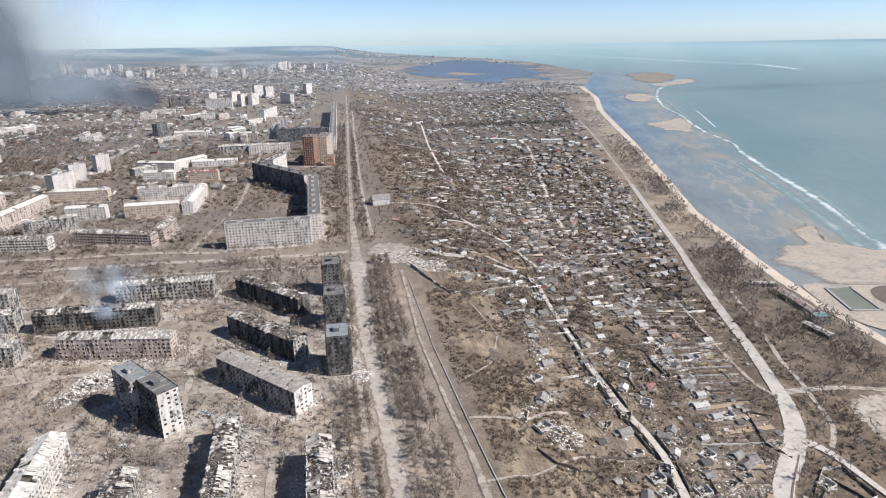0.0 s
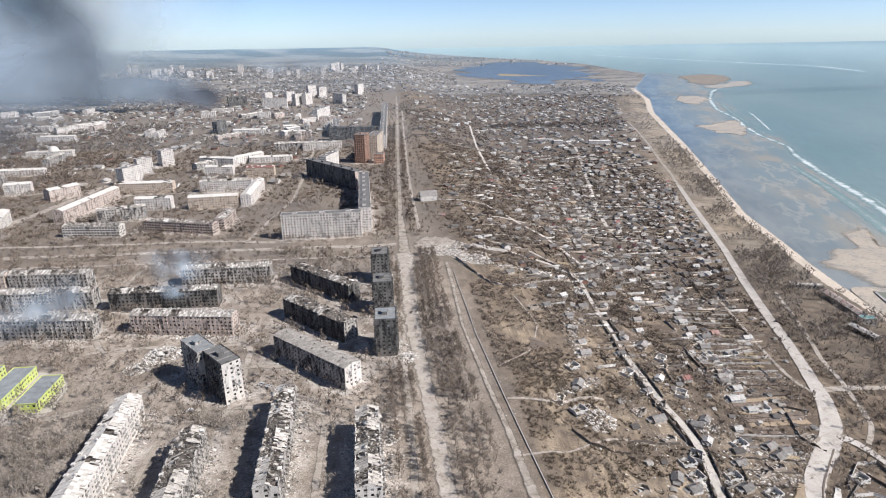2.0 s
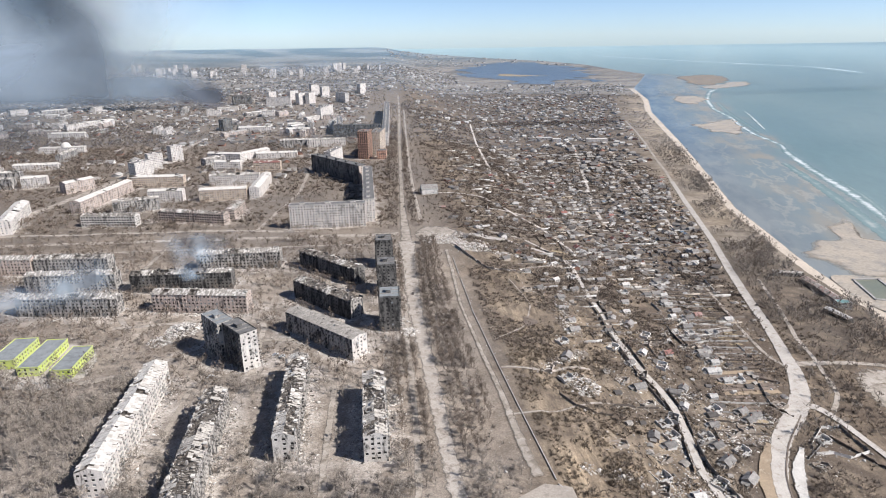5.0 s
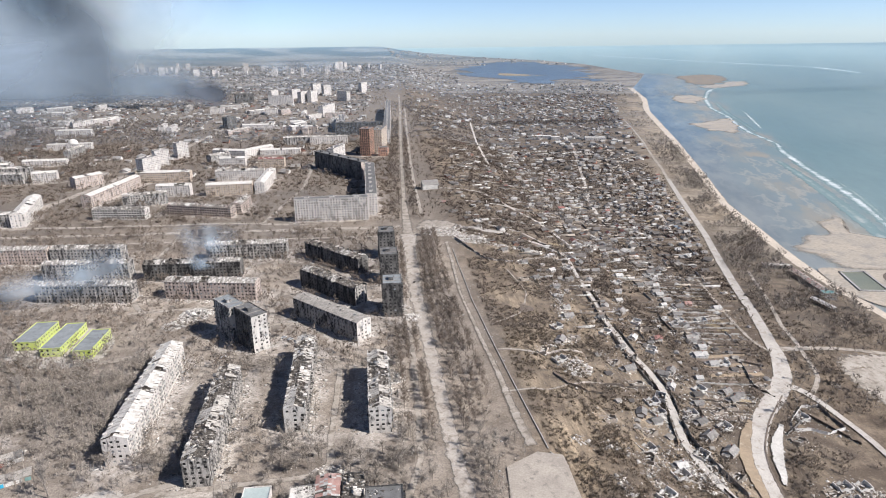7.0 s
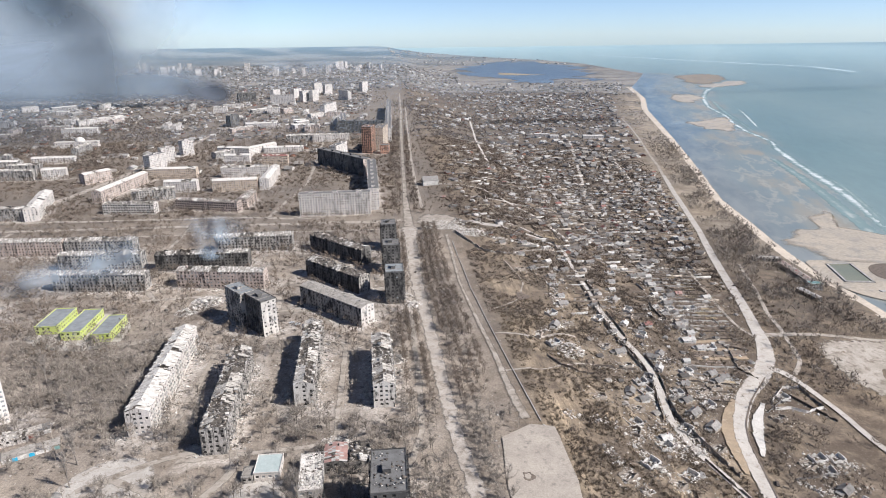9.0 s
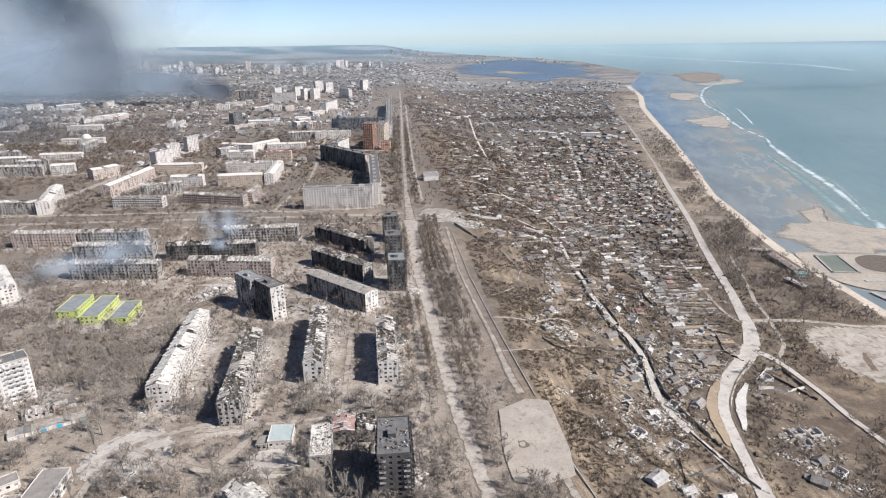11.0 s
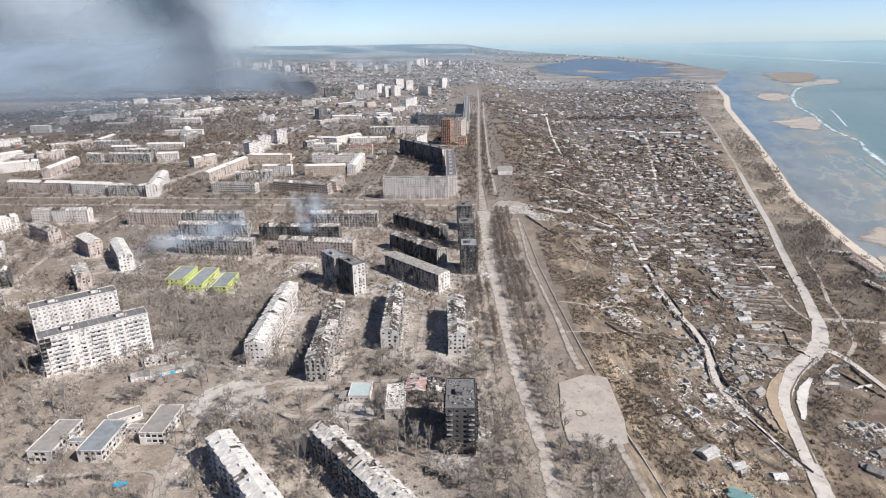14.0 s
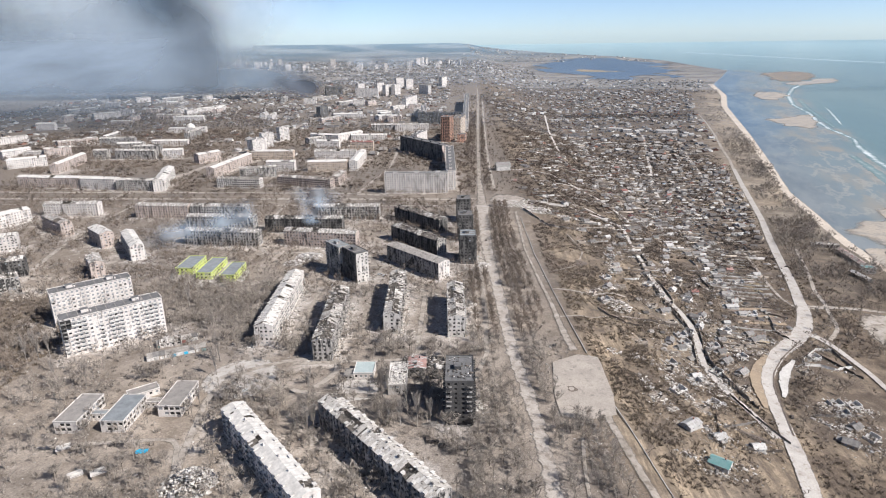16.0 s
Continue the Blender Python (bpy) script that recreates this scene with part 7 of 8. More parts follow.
tree_rnd = random.Random(31)
for x, y in ((-93, 93), (-51, 104), (-45, 102), (-47, 107), (-59, 132), (-29, 99), (-287, 171), (-283, 176), (-168, 171), (-90, 96), (-36, 101), (-160, 118), (-292, 166), (-172, 176), (-299, 184), (-236, 137), (-260, 145), (-164, 154), (-223, 255), (-190, 217), (-55, 132), (-43, 119), (-32, 125), (-100, 128)):
    plant(tree_rnd.choice(POPLARS), x, y, tree_rnd.uniform(0, 360), tree_rnd.uniform(0.95, 1.25), "tall bare poplar with pale upright branches")
    occupy(x, y, 0, 3, 3)
planted = 0
while planted < 285:
    x, y = tree_rnd.uniform(-240, 66), tree_rnd.uniform(18, 205)
    if x < -20 and noise.noise((x * 0.02, y * 0.02, 4.0)) < -0.12:
        continue
    if not free(x, y) or x > -2 and abs((x - float(np.interp(y, [20, 106, 180], [30, 28.5, 21.5]))) % 6.0 - 3.0) > 0.9:
        continue
    plant(tree_rnd.choice(TREE_MESHES), x, y, tree_rnd.uniform(0, 360), tree_rnd.uniform(0.6, 1.1), "leafless brown street tree with a twiggy crown")
    occupy(x, y, 0, 2.0, 2.0, 0.6)
    planted += 1


# the rest of the trees, joined
tn = np.random.RandomState(9)


def field(x, y, scale, seed):
    return np.array([noise.noise((a * scale, b * scale, seed)) for a, b in zip(x, y)])


def grove(number, xr, yr, models, size, label, test=None, clump=None, name="bare_trees", mat=None, along=None):
    x, y = tn.uniform(*xr, number), tn.uniform(*yr, number)
    if along is not None:
        x = x + along(y)
    ok = free(x, y)
    if test is not None:
        ok &= test(x, y)
    x, y = x[ok], y[ok]
    if clump is not None:
        keep = field(x, y, *clump[:2]) > clump[2]
        x, y = x[keep], y[keep]
    a, b, c = settle(x, y, land_z(x, y))
    which = tn.randint(0, len(models), len(x))
    for k, (vs, fs) in enumerate(models):
        sel = which == k
        if not sel.any():
            continue
        s = tn.uniform(size[0], size[1], sel.sum())
        ob = new(name, many(name, vs, fs, np.stack([a[sel], b[sel], c[sel], tn.uniform(0, 6.28, sel.sum()), s, s * tn.uniform(0.8, 1.2, sel.sum())], -1), mat or TWIG))
        tagged(ob, label, "trees", kind="stuff")


def joined_tree(*a):
    tr, cr = bare_tree(*a)
    k = len(tr[0])
    return tr[0] + cr[0], tr[1] + [tuple(i + k for i in f) for f in cr[1]]


def wall_x(y):
    return np.interp(y, [50, 130, 170, 180, 291, 379, 505, 560], [84, 72, 75, 69, 61, 56, 54, 54])


def beside_wall(x, y):
    return x < wall_x(y) - 14


MID = [joined_tree(80 + s, 9.2, 4.3, 4, 9, 92, 0.098) for s in range(6)]
FAIR = [joined_tree(85 + s, 8.6, 4.6, 3, 6, 44, 0.175) for s in range(5)]
TINY = [joined_tree(95 + s, 8.0, 4.6, 2, 3, 14, 0.6) for s in range(3)]
LOW = [joined_tree(90 + s, 8.0, 4.6, 3, 5, 32, 0.27) for s in range(4)]
bush_rnd = random.Random(8)


def bush(n, r, thick):
    out = ([], [])
    for i in range(n):
        a = Vector((bush_rnd.gauss(0, 0.35) * r, bush_rnd.gauss(0, 0.35) * r, -0.05))
        b = a + Vector((bush_rnd.gauss(0, 0.6), bush_rnd.gauss(0, 0.6), bush_rnd.uniform(0.5, 1.3))) * r
        twig(out, a, b, thick, bush_rnd)
    return out


WILD = [bush(13, 1.5, 0.22) for _ in range(3)]
BUSHES = [bush(20, 1.5, 0.13) for _ in range(4)]


def in_village(x, y):
    return (x < shore_road_x(y) - 8) & (x > 60)


def drive_x(y):
    return np.interp(y, [20, 66, 106, 140, 180, 228, 292, 340, 400, 500], [30, 29.5, 28.5, 25.5, 21.5, 19, 17, 14.5, 12, 12])


def in_rows(x, y):
    """Street trees stand in rows along the boulevard."""
    return beside_wall(x, y) & (abs((x - drive_x(y)) % 6.0 - 3.0) < 0.8) & (abs(x - drive_x(y)) > 5)


grove(2600, (-6, 66), (15, 205), MID, (0.75, 1.15), "rows of leafless trees along the boulevard", in_rows, (0.03, 2.0, -0.45))
grove(2300, (-6, 66), (205, 330), MID, (0.7, 1.15), "rows of leafless trees along the boulevard", in_rows, (0.03, 2.0, -0.45), mat=TWIG_BROWN)
grove(4600, (-6, 60), (330, 560), FAIR, (0.7, 1.2), "rows of leafless trees along the boulevard", in_rows, (0.03, 2.0, -0.45), mat=TWIG_BROWN)
grove(3000, (-420, -4), (15, 290), MID, (0.6, 1.2), "leafless trees in the courtyards", clump=(0.022, 4.0, -0.18))
grove(800, (-420, -285), (110, 270), MID, (0.7, 1.2), "leafless trees beside tall white slabs", clump=(0.03, 24.0, -0.4), mat=TWIG_BROWN)
grove(2000, (-420, -285), (110, 270), BUSHES, (0.6, 1.5), "brown undergrowth beside tall slabs", None, (0.03, 26.0, -0.3), "dry_scrub", SCRUB)
grove(700, (-265, -156), (200, 330), MID, (0.6, 1.1), "leafless trees on open ground by the nursery", clump=(0.03, 24.0, -0.25))
grove(6000, (-760, -4), (280, 590), FAIR, (0.6, 1.15), "leafless trees between the blocks", clump=(0.02, 4.0, -0.15), mat=TWIG_BROWN)
grove(4600, (-900, 5), (535, 672), LOW, (0.6, 1.1), "rows of leafless trees along the avenue", lambda x, y: (abs((y + x * 0.04) % 20 - 10) < 5), (0.03, 2.0, -0.5), mat=TWIG_BROWN)
grove(5000, (80, 330), (60, 560), FAIR, (0.4, 0.95), "small leafless fruit trees in the gardens", lambda x, y: (x < shore_road_x(y) - 3) & ((x > 118) | (tn.rand(len(x)) < 0.22)), (0.025, 9.0, -0.08), mat=TWIG_BROWN)
grove(5000, (200, 480), (60, 640), FAIR, (0.6, 1.2), "leafless trees of the shore grove", lambda x, y: (x > shore_road_x(y) + 6) & (x < coast(y) - 22) & ~((x > 340) & (y < 325)), (0.02, 12.0, -0.05), mat=TWIG_BROWN)
grove(1100, (240, 470), (250, 640), FAIR, (0.9, 1.5), "tall leafless trees of the shore grove", lambda x, y: (x > shore_road_x(y) + 8) & (x < coast(y) - 26) & ~((x > 330) & (y < 330)), (0.03, 25.0, -0.1))
grove(3000, (-135, -20), (560, 1500), LOW, (0.5, 1.1), "leafless shore trees", lambda x, y: x > shore_road_x(y) + 8, (0.02, 12.0, -0.1), along=coast)
grove(1500, (-170, -24), (1500, 2700), TINY, (0.6, 1.1), "leafless far shore trees", lambda x, y: x > shore_road_x(y) + 8, (0.012, 12.0, -0.05), along=coast)
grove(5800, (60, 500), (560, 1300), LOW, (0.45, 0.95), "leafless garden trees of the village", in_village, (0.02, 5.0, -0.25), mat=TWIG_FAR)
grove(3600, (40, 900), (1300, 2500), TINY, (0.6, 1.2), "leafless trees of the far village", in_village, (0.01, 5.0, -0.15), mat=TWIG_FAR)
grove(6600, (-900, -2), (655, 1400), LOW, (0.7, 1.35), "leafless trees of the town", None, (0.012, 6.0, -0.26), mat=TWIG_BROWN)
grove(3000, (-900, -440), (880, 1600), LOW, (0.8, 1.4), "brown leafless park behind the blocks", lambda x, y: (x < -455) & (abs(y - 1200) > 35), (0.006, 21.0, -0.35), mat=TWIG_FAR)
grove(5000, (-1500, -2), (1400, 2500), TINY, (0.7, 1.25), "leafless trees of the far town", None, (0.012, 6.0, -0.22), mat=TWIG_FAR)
grove(500, (-46, -10), (420, 1300), FAIR, (0.9, 1.6), "leafless poplars along the beach", None, (0.02, 12.0, -0.15), along=coast)
grove(1500, (-5, 34), (610, 1500), LOW, (0.6, 1.0), "rows of leafless trees along the far boulevard", None, None, mat=TWIG_FAR)
grove(900, (-2, 62), (600, 2000), LOW, (0.6, 1.0), "leafless trees along the far boulevard", None, (0.02, 6.0, -0.3), mat=TWIG_FAR)
grove(4500, (-1500, 1300), (2450, 4800), TINY, (1.0, 1.9), "distant leafless woods", lambda x, y: (x < coast(y) - 60) & ~((x > 430) & (x < 1650) & (y > 3250)), (0.004, 6.0, -0.3), mat=TWIG_FAR)
grove(900, (82, 300), (15, 200), FAIR, (0.35, 0.9), "small leafless trees on the lower slope", None, (0.03, 3.0, -0.1), mat=TWIG_BROWN)
grove(4000, (110, 480), (430, 1100), WILD, (0.8, 2.6), "brown thickets between village gardens", in_village, (0.02, 15.0, -0.15), "dry_scrub", TWIG_FAR)
grove(5200, (-800, -4), (640, 1250), WILD, (1.0, 2.8), "brown thickets between far blocks", None, (0.015, 15.0, -0.05), "dry_scrub", TWIG_FAR)
grove(8500, (-420, 66), (15, 560), BUSHES, (0.5, 1.4), "dry leafless undergrowth between blocks", beside_wall, (0.03, 7.0, -0.1), "dry_scrub", TWIG)
grove(5200, (60, 300), (560, 1900), WILD, (0.8, 2.4), "brown scrub on the hillside", lambda x, y: upper_slope(x, y), (0.02, 18.0, -0.2), "dry_scrub", TWIG_FAR)
grove(5200, (64, 205), (325, 575), WILD, (0.5, 1.5), "brown thicket on the slope", lambda x, y: x > wall_x(y) + 4, (0.022, 19.0, -0.02), "dry_scrub", TWIG_BROWN)
grove(4200, (72, 175), (110, 330), WILD, (0.4, 1.1), "brown brambles on the slope", lambda x, y: x > wall_x(y) + 4, (0.03, 20.0, 0.0), "dry_scrub", SCRUB)
grove(3200, (68, 116), (60, 345), BUSHES, (0.4, 1.1), "dry brambles below the boundary wall", lambda x, y: x > wall_x(y) + 3, (0.05, 28.0, -0.1), "dry_scrub", SCRUB)
grove(520, (290, 660), (1715, 1765), LOW, (0.9, 1.5), "dark row of trees across the village", None, None, mat=TWIG_FAR)
grove(9500, (70, 340), (30, 560), BUSHES, (0.4, 1.3), "dry brown scrub on the slope", lambda x, y: (x < shore_road_x(y) + 60) & (x > wall_x(y) + 3), (0.03, 3.0, -0.05), "dry_scrub", SCRUB)

# ---------------------------------------------------------------- rubble and wrecks
cube = [(x, y, z) for z in (-0.5, 0.5) for y in (-0.5, 0.5) for x in (-0.5, 0.5)]
SPLINTER = [(0, 2, 1), (0, 1, 3), (1, 2, 3), (2, 0, 3)]
dn = np.random.RandomState(17)


def shards(name, x, y, size, mats, label, lift=0.0, flatness=0.35):
    """Broken lumps scattered at x, y: slanted, of uneven shape."""
    shapes = []
    for k in range(5):
        j = np.array([(-0.6, -0.45, -0.3), (0.6, -0.4, -0.3), (0.1, 0.6, -0.3), (-0.1, -0.1, 0.6)]) + dn.uniform(-0.15, 0.15, (4, 3))
        j[:, 2] += j[:, 0] * dn.uniform(-0.5, 0.5)
        shapes.append(j)
    which = dn.randint(0, 5, len(x))
    z = land_z(x, y) + lift
    for k in range(5):
        sel = which == k
        if sel.any():
            s = size * dn.gamma(2.0, 0.5, sel.sum())
            me = many(name, shapes[k], SPLINTER, np.stack([x[sel], y[sel], z[sel] + s * 0.1, dn.uniform(0, 6.28, sel.sum()), s, s * flatness], -1), mats[k % len(mats)])
            tagged(new(name, me), label, "rubble", kind="stuff")


# round the foot of each block
bx, by = [], []
for cx, cy, turn, length, width, storeys in FOOTS[:60]:
    if cy > 760 or length < 12:
        continue
    n = int(length * (12.0 if cy < 520 else 4.0))
    u = dn.uniform(-length / 2 - 3, length / 2 + 3, n)
    v = np.sign(dn.uniform(-1, 1, n)) * (width / 2 + dn.gamma(1.2, 2.4, n))
    bx.append(cx + u * math.cos(turn) - v * math.sin(turn))
    by.append(cy + u * math.sin(turn) + v * math.cos(turn))
shards("rubble", np.concatenate(bx), np.concatenate(by), 0.75, [RUBBLE, RUBBLE, CONCRETE, RUBBLE, TIMBER], "broken concrete and roofing strewn round the blocks")


# slabs and sheets lying on the broken roofs
for cx, cy, turn, length, width, z0, rise, hole in LITTERED:
    n = int(length * (2.4 if hole < 0.3 else 5.0))
    u, v = dn.uniform(-length / 2, length / 2, n), dn.uniform(-width / 2, width / 2, n)
    px, py = cx + u * math.cos(turn) - v * math.sin(turn), cy + u * math.sin(turn) + v * math.cos(turn)
    pz = z0 + rise * (1 - abs(v) / (width / 2)) * (1 if hole < 0.3 else dn.rand(n)) + 0.05
    s = dn.gamma(2.2, 0.30 if hole < 0.3 else 0.42, n)
    shape = np.array(cube) * [1.0, 0.6, 1.0] + dn.uniform(-0.15, 0.15, (8, 3))
    shape[:, 2] += shape[:, 0] * 0.7
    half = n // 2
    for sl, mt in ((slice(0, half), SLATE_BEIGE), (slice(half, n - n // 5), SLATE), (slice(n - n // 5, n), TIMBER)):
        me = many("roof_debris", shape, BOX_FACES, np.stack([px[sl], py[sl], pz[sl], dn.uniform(0, 6.28, len(px[sl])), s[sl], s[sl] * 0.28], -1), mt)
        tagged(new("roof_debris", me), "broken sheets and beams lying on a ruined roof", "rubble", kind="stuff")


def heap(x, y, r, high, n, label):
    n *= 2
    a, q = dn.uniform(0, 6.28, n), r * np.sqrt(dn.rand(n))
    px, py = x + q * np.cos(a), y + q * np.sin(a)
    verts = np.array([(-0.8, -0.45, -0.3), (0.8, -0.4, -0.3), (0.1, 0.7, -0.3), (-0.1, -0.1, 0.7)])
    top = land_z(px, py) + high * np.maximum(0, 1 - q / r) * dn.rand(n)
    s = dn.gamma(2.0, 0.42, n)
    me = many("rubble_heap", verts, SPLINTER, np.stack([px, py, top, dn.uniform(0, 6.28, n), s, s * 0.4], -1), RUBBLE)
    tagged(new("rubble_heap", me), label, "rubble heap", kind="stuff")


heap(-157, 372, 13, 4.0, 420, "pale heap of collapsed panels beside a tower block")
heap(-168, 355, 9, 2.0, 200, "pale heap of broken panels")
heap(-140, 54, 13, 9.0, 520, "collapsed corner of a block fallen into a heap")
heap(8, 350, 8, 1.2, 260, "pale rubble spread beside blackened towers")
heap(50, 574, 26, 1.0, 1100, "rubble spread over a forecourt")
heap(80, 540, 20, 0.8, 500, "pale rubble spread below a forecourt")
heap(-8, 262, 7, 2.5, 220, "rubble beside a collapsing block")
heap(-42, 172, 10, 2.0, 240, "rubble behind a burnt wing")
heap(-5, 120, 7, 1.0, 140, "rubble at the foot of a burnt tower")
heap(111.2, 278.2, 12, 1.5, 240, "pale rubble of a wrecked house")
heap(151, 179.2, 14, 1.2, 260, "pale rubble among wrecked houses")
n = 7000
x, y = dn.uniform(-430, 64, n), dn.uniform(15, 575, n)
ok = free(x, y)
shards("litter", x[ok], y[ok], 0.55, [RUBBLE, CONCRETE, RUBBLE, TIMBER, ROOF_PALE], "small debris scattered over the courtyards")
n = 9000
x, y = dn.uniform(95, 420, n), dn.uniform(60, 1050, n)
ok = (x < shore_road_x(y) - 3) & free(x, y) & ((x > 125) | (y > 560))
shards("litter", x[ok], y[ok], 0.8, [RUBBLE, ROOF_PALE, RUBBLE, TIMBER, ROOF_GREY], "boards, sheets and debris strewn through the gardens", flatness=0.5)

hx = np.concatenate([dn.normal(x, 6.5, 80) for x, y in HOUSES if y < 560])
hy = np.concatenate([dn.normal(y, 6.5, 80) for x, y in HOUSES if y < 560])
shards("litter", hx, hy, 0.6, [RUBBLE, ROOF_PALE, TIMBER, RUBBLE, SLATE], "shattered walls and sheets round wrecked houses", flatness=0.45)

fx, fy = [], []
for a, b in FENCES:
    n = int(math.dist(a, b) * 2.6)
    f = dn.rand(n)
    fx.append(a[0] + (b[0] - a[0]) * f + dn.normal(0, 1.0, n))
    fy.append(a[1] + (b[1] - a[1]) * f + dn.normal(0, 1.8, n))
shards("litter", np.concatenate(fx), np.concatenate(fy), 0.7, [RUBBLE, ROOF_PALE, TIMBER, ROOF_GREY, SLATE], "planks, sheets and junk lying along the garden fences", flatness=0.5)

tx, ty = dn.uniform(-20, -7, 160), dn.uniform(104.5, 129.5, 160)
shards("roof_debris", tx, ty, 0.6, [RUBBLE, TIMBER, CHARRED, CHARRED, TIMBER], "broken slabs and scraps on a flat tower roof", lift=26.95)
tx, ty = dn.uniform(-55, -45, 700), dn.uniform(133, 158.5, 700)
shards("roof_debris", tx, ty, 0.5, [RUBBLE, SLATE_PALE, RUBBLE, TIMBER, RUBBLE], "pale rubble heaped on a caved-in roof", lift=6.75)
# trails of rubble through the wrecked lower village
rx, ry = [], []
for a, b in (((85.7, 195.2), (115.4, 187.6)), ((117.9, 172.8), (151.2, 207.6)), ((130.8, 137.2), (117.9, 172.8)), ((151.2, 238.8), (162.2, 180.1)), ((221.3, 169.1), (257.5, 176.1)), ((205.3, 158.5), (222.3, 141.9)), ((219.1, 131.2), (244.8, 127.7)),
             ((189, 239.1), (230.5, 248.5)), ((198.5, 263.8), (250.9, 264.1)), ((100.4, 89.9), (137.1, 90.1)), ((58, 550), (100.5, 524.9)), ((64, 540), (104.7, 515.7)), ((100.6, 523.3), (151.9, 511.7)), ((129.4, 505.8), (151.8, 518.3)), ((103.9, 121.9), (137.1, 115.7)), ((127.4, 79.5), (108.6, 79.6)), ((110.2, 130.4), (98.8, 167)), ((216.2, 151), (246.5, 156.6)), ((159.8, 271.7), (187.1, 283.9)), ((91.4, 295.5), (125.4, 321.6)), ((122.7, 348.2), (139.3, 430.7)), ((212.5, 313.8), (231, 348.2)), ((211.2, 371.8), (259.3, 378.8))):
    n = int(math.dist(a, b) * 7)
    f = dn.rand(n)
    rx.append(a[0] + (b[0] - a[0]) * f + dn.normal(0, 2.2, n))
    ry.append(a[1] + (b[1] - a[1]) * f + dn.normal(0, 2.2, n))
shards("rubble", np.concatenate(rx), np.concatenate(ry), 0.85, [RUBBLE, RUBBLE, ROOF_PALE, TIMBER, SLATE], "trails of broken masonry between wrecked houses", flatness=0.5)

# craters and dark panels on the plaza
for cx, cy, r in ((52, 139, 2.2), (47, 119, 2.4), (94.2, 366.9, 5.0), (60, 126, 0.7), (54, 160, 0.6), (66, 152, 0.5)):
    g = Geo()
    ring = 18
    pts = []
    for q, hgt in ((1.7, 0.05), (1.15, 0.5), (0.8, 0.25), (0.25, 0.12)):
        for i in range(ring):
            t = 6.283 * i / ring
            w = q * r * (1 + 0.6 * noise.noise((cx + math.cos(t) * 1.5, cy + math.sin(t) * 1.5, q)))
            pts.append((cx + w * math.cos(t), cy + w * math.sin(t), float(land_z(cx, cy)) + 0.4 + hgt * r * 0.25))
    fc = [(k * ring + i, k * ring + (i + 1) % ring, (k + 1) * ring + (i + 1) % ring, (k + 1) * ring + i) for k in range(3) for i in range(ring)]
    fc.append(tuple(3 * ring + i for i in range(ring)))
    g.add(pts, fc)
    tagged(part("crater", g, SOIL), "shell crater with a raised dark earth rim", "crater", "craters")
for cx, cy, l, w, t in ((61, 159, 9, 3.2, 1.72), (62.5, 145, 7, 4.6, 1.6)):
    g = Geo()
    g.box((cx, cy, float(land_z(cx, cy)) + 0.4), (l, w, 0.3), turn=t)
    g.box((cx, cy, float(land_z(cx, cy)) + 0.5), (l * 0.9, w * 0.86, 0.3), turn=t, slot=1)
    tagged(part("flower_bed", g, [CONCRETE, SOIL]), "bare kerbed flower bed on the plaza", "flower bed")


def car(x, y, deg, paint, label):
    top = new("car")
    top.matrix_basis = pose(x, y, float(land_z(x, y)) + 0.15, 0, 0, deg)
    tagged(top, label, "car", "wrecked cars")
    bm = bmesh.new()
    prof = [(-2.1, 0.35), (-2.15, 0.8), (-1.5, 0.92), (-0.95, 1.42), (0.6, 1.42), (1.2, 0.95), (2.1, 0.82), (2.15, 0.35)]
    sides = [[bm.verts.new((u, s * (0.82 if v < 1.2 else 0.66), v)) for u, v in prof] for s in (-1, 1)]
    bm.faces.new(sides[0])
    bm.faces.new(sides[1][::-1])
    for i in range(len(prof)):
        j = (i + 1) % len(prof)
        bm.faces.new([sides[0][j], sides[0][i], sides[1][i], sides[1][j]])
    bmesh.ops.recalc_face_normals(bm, faces=bm.faces)
    me = bpy.data.meshes.new("body")
    bm.to_mesh(me)
    bm.free()
    me.materials.append(paint)
    part("body", me, None, top)
    gl = Geo()
    for s in (-1, 1):
        gl.box((-0.15, s * 0.745, 1.17), (1.5, 0.05, 0.36), tilt=(s * 0.3, 0))
    gl.box((0.93, 0, 1.2), (0.05, 1.2, 0.5), tilt=(0, -0.9))
    part("window", gl, VOID, top)
    for u in (-1.3, 1.3):
        for s in (-1, 1):
            bm = bmesh.new()
            bmesh.ops.create_cone(bm, cap_ends=True, segments=14, radius1=0.32, radius2=0.32, depth=0.22, matrix=pose(u, s * 0.78, 0.32, 90, 0, 0))
            me = bpy.data.meshes.new("wheel")
            bm.to_mesh(me)
            bm.free()
            me.materials.append(RUBBER)
            part("wheel", me, None, top)


for x, y, d, pt in ((329, 446, 20, CHARRED), (319, 413, 60, CHARRED), (-26, 87, 10, CHARRED), (-22, 84, 70, CHARRED), (-30, 90, 100, CHARRED), (-84, 325, 25, PAINT_PALE), (-79, 322, 25, PAINT_PALE), (-90, 182, 80, CHARRED), (12, 420, 80, CHARRED),
                    (14, 700, 92, CHARRED), (-80, 50, 60, PAINT_PALE), (-108, 60, 130, PAINT_PALE), (-140, 135, 30, PAINT_PALE), (-52, 190, 10, CHARRED), (191, 154.1, 70, CHARRED), (-120, 300, 40, PAINT_PALE)):
    car(x, y, d, pt, "burnt-out car wreck standing on the ground" if pt is CHARRED else "pale dust-covered parked car")
tarp = Geo()
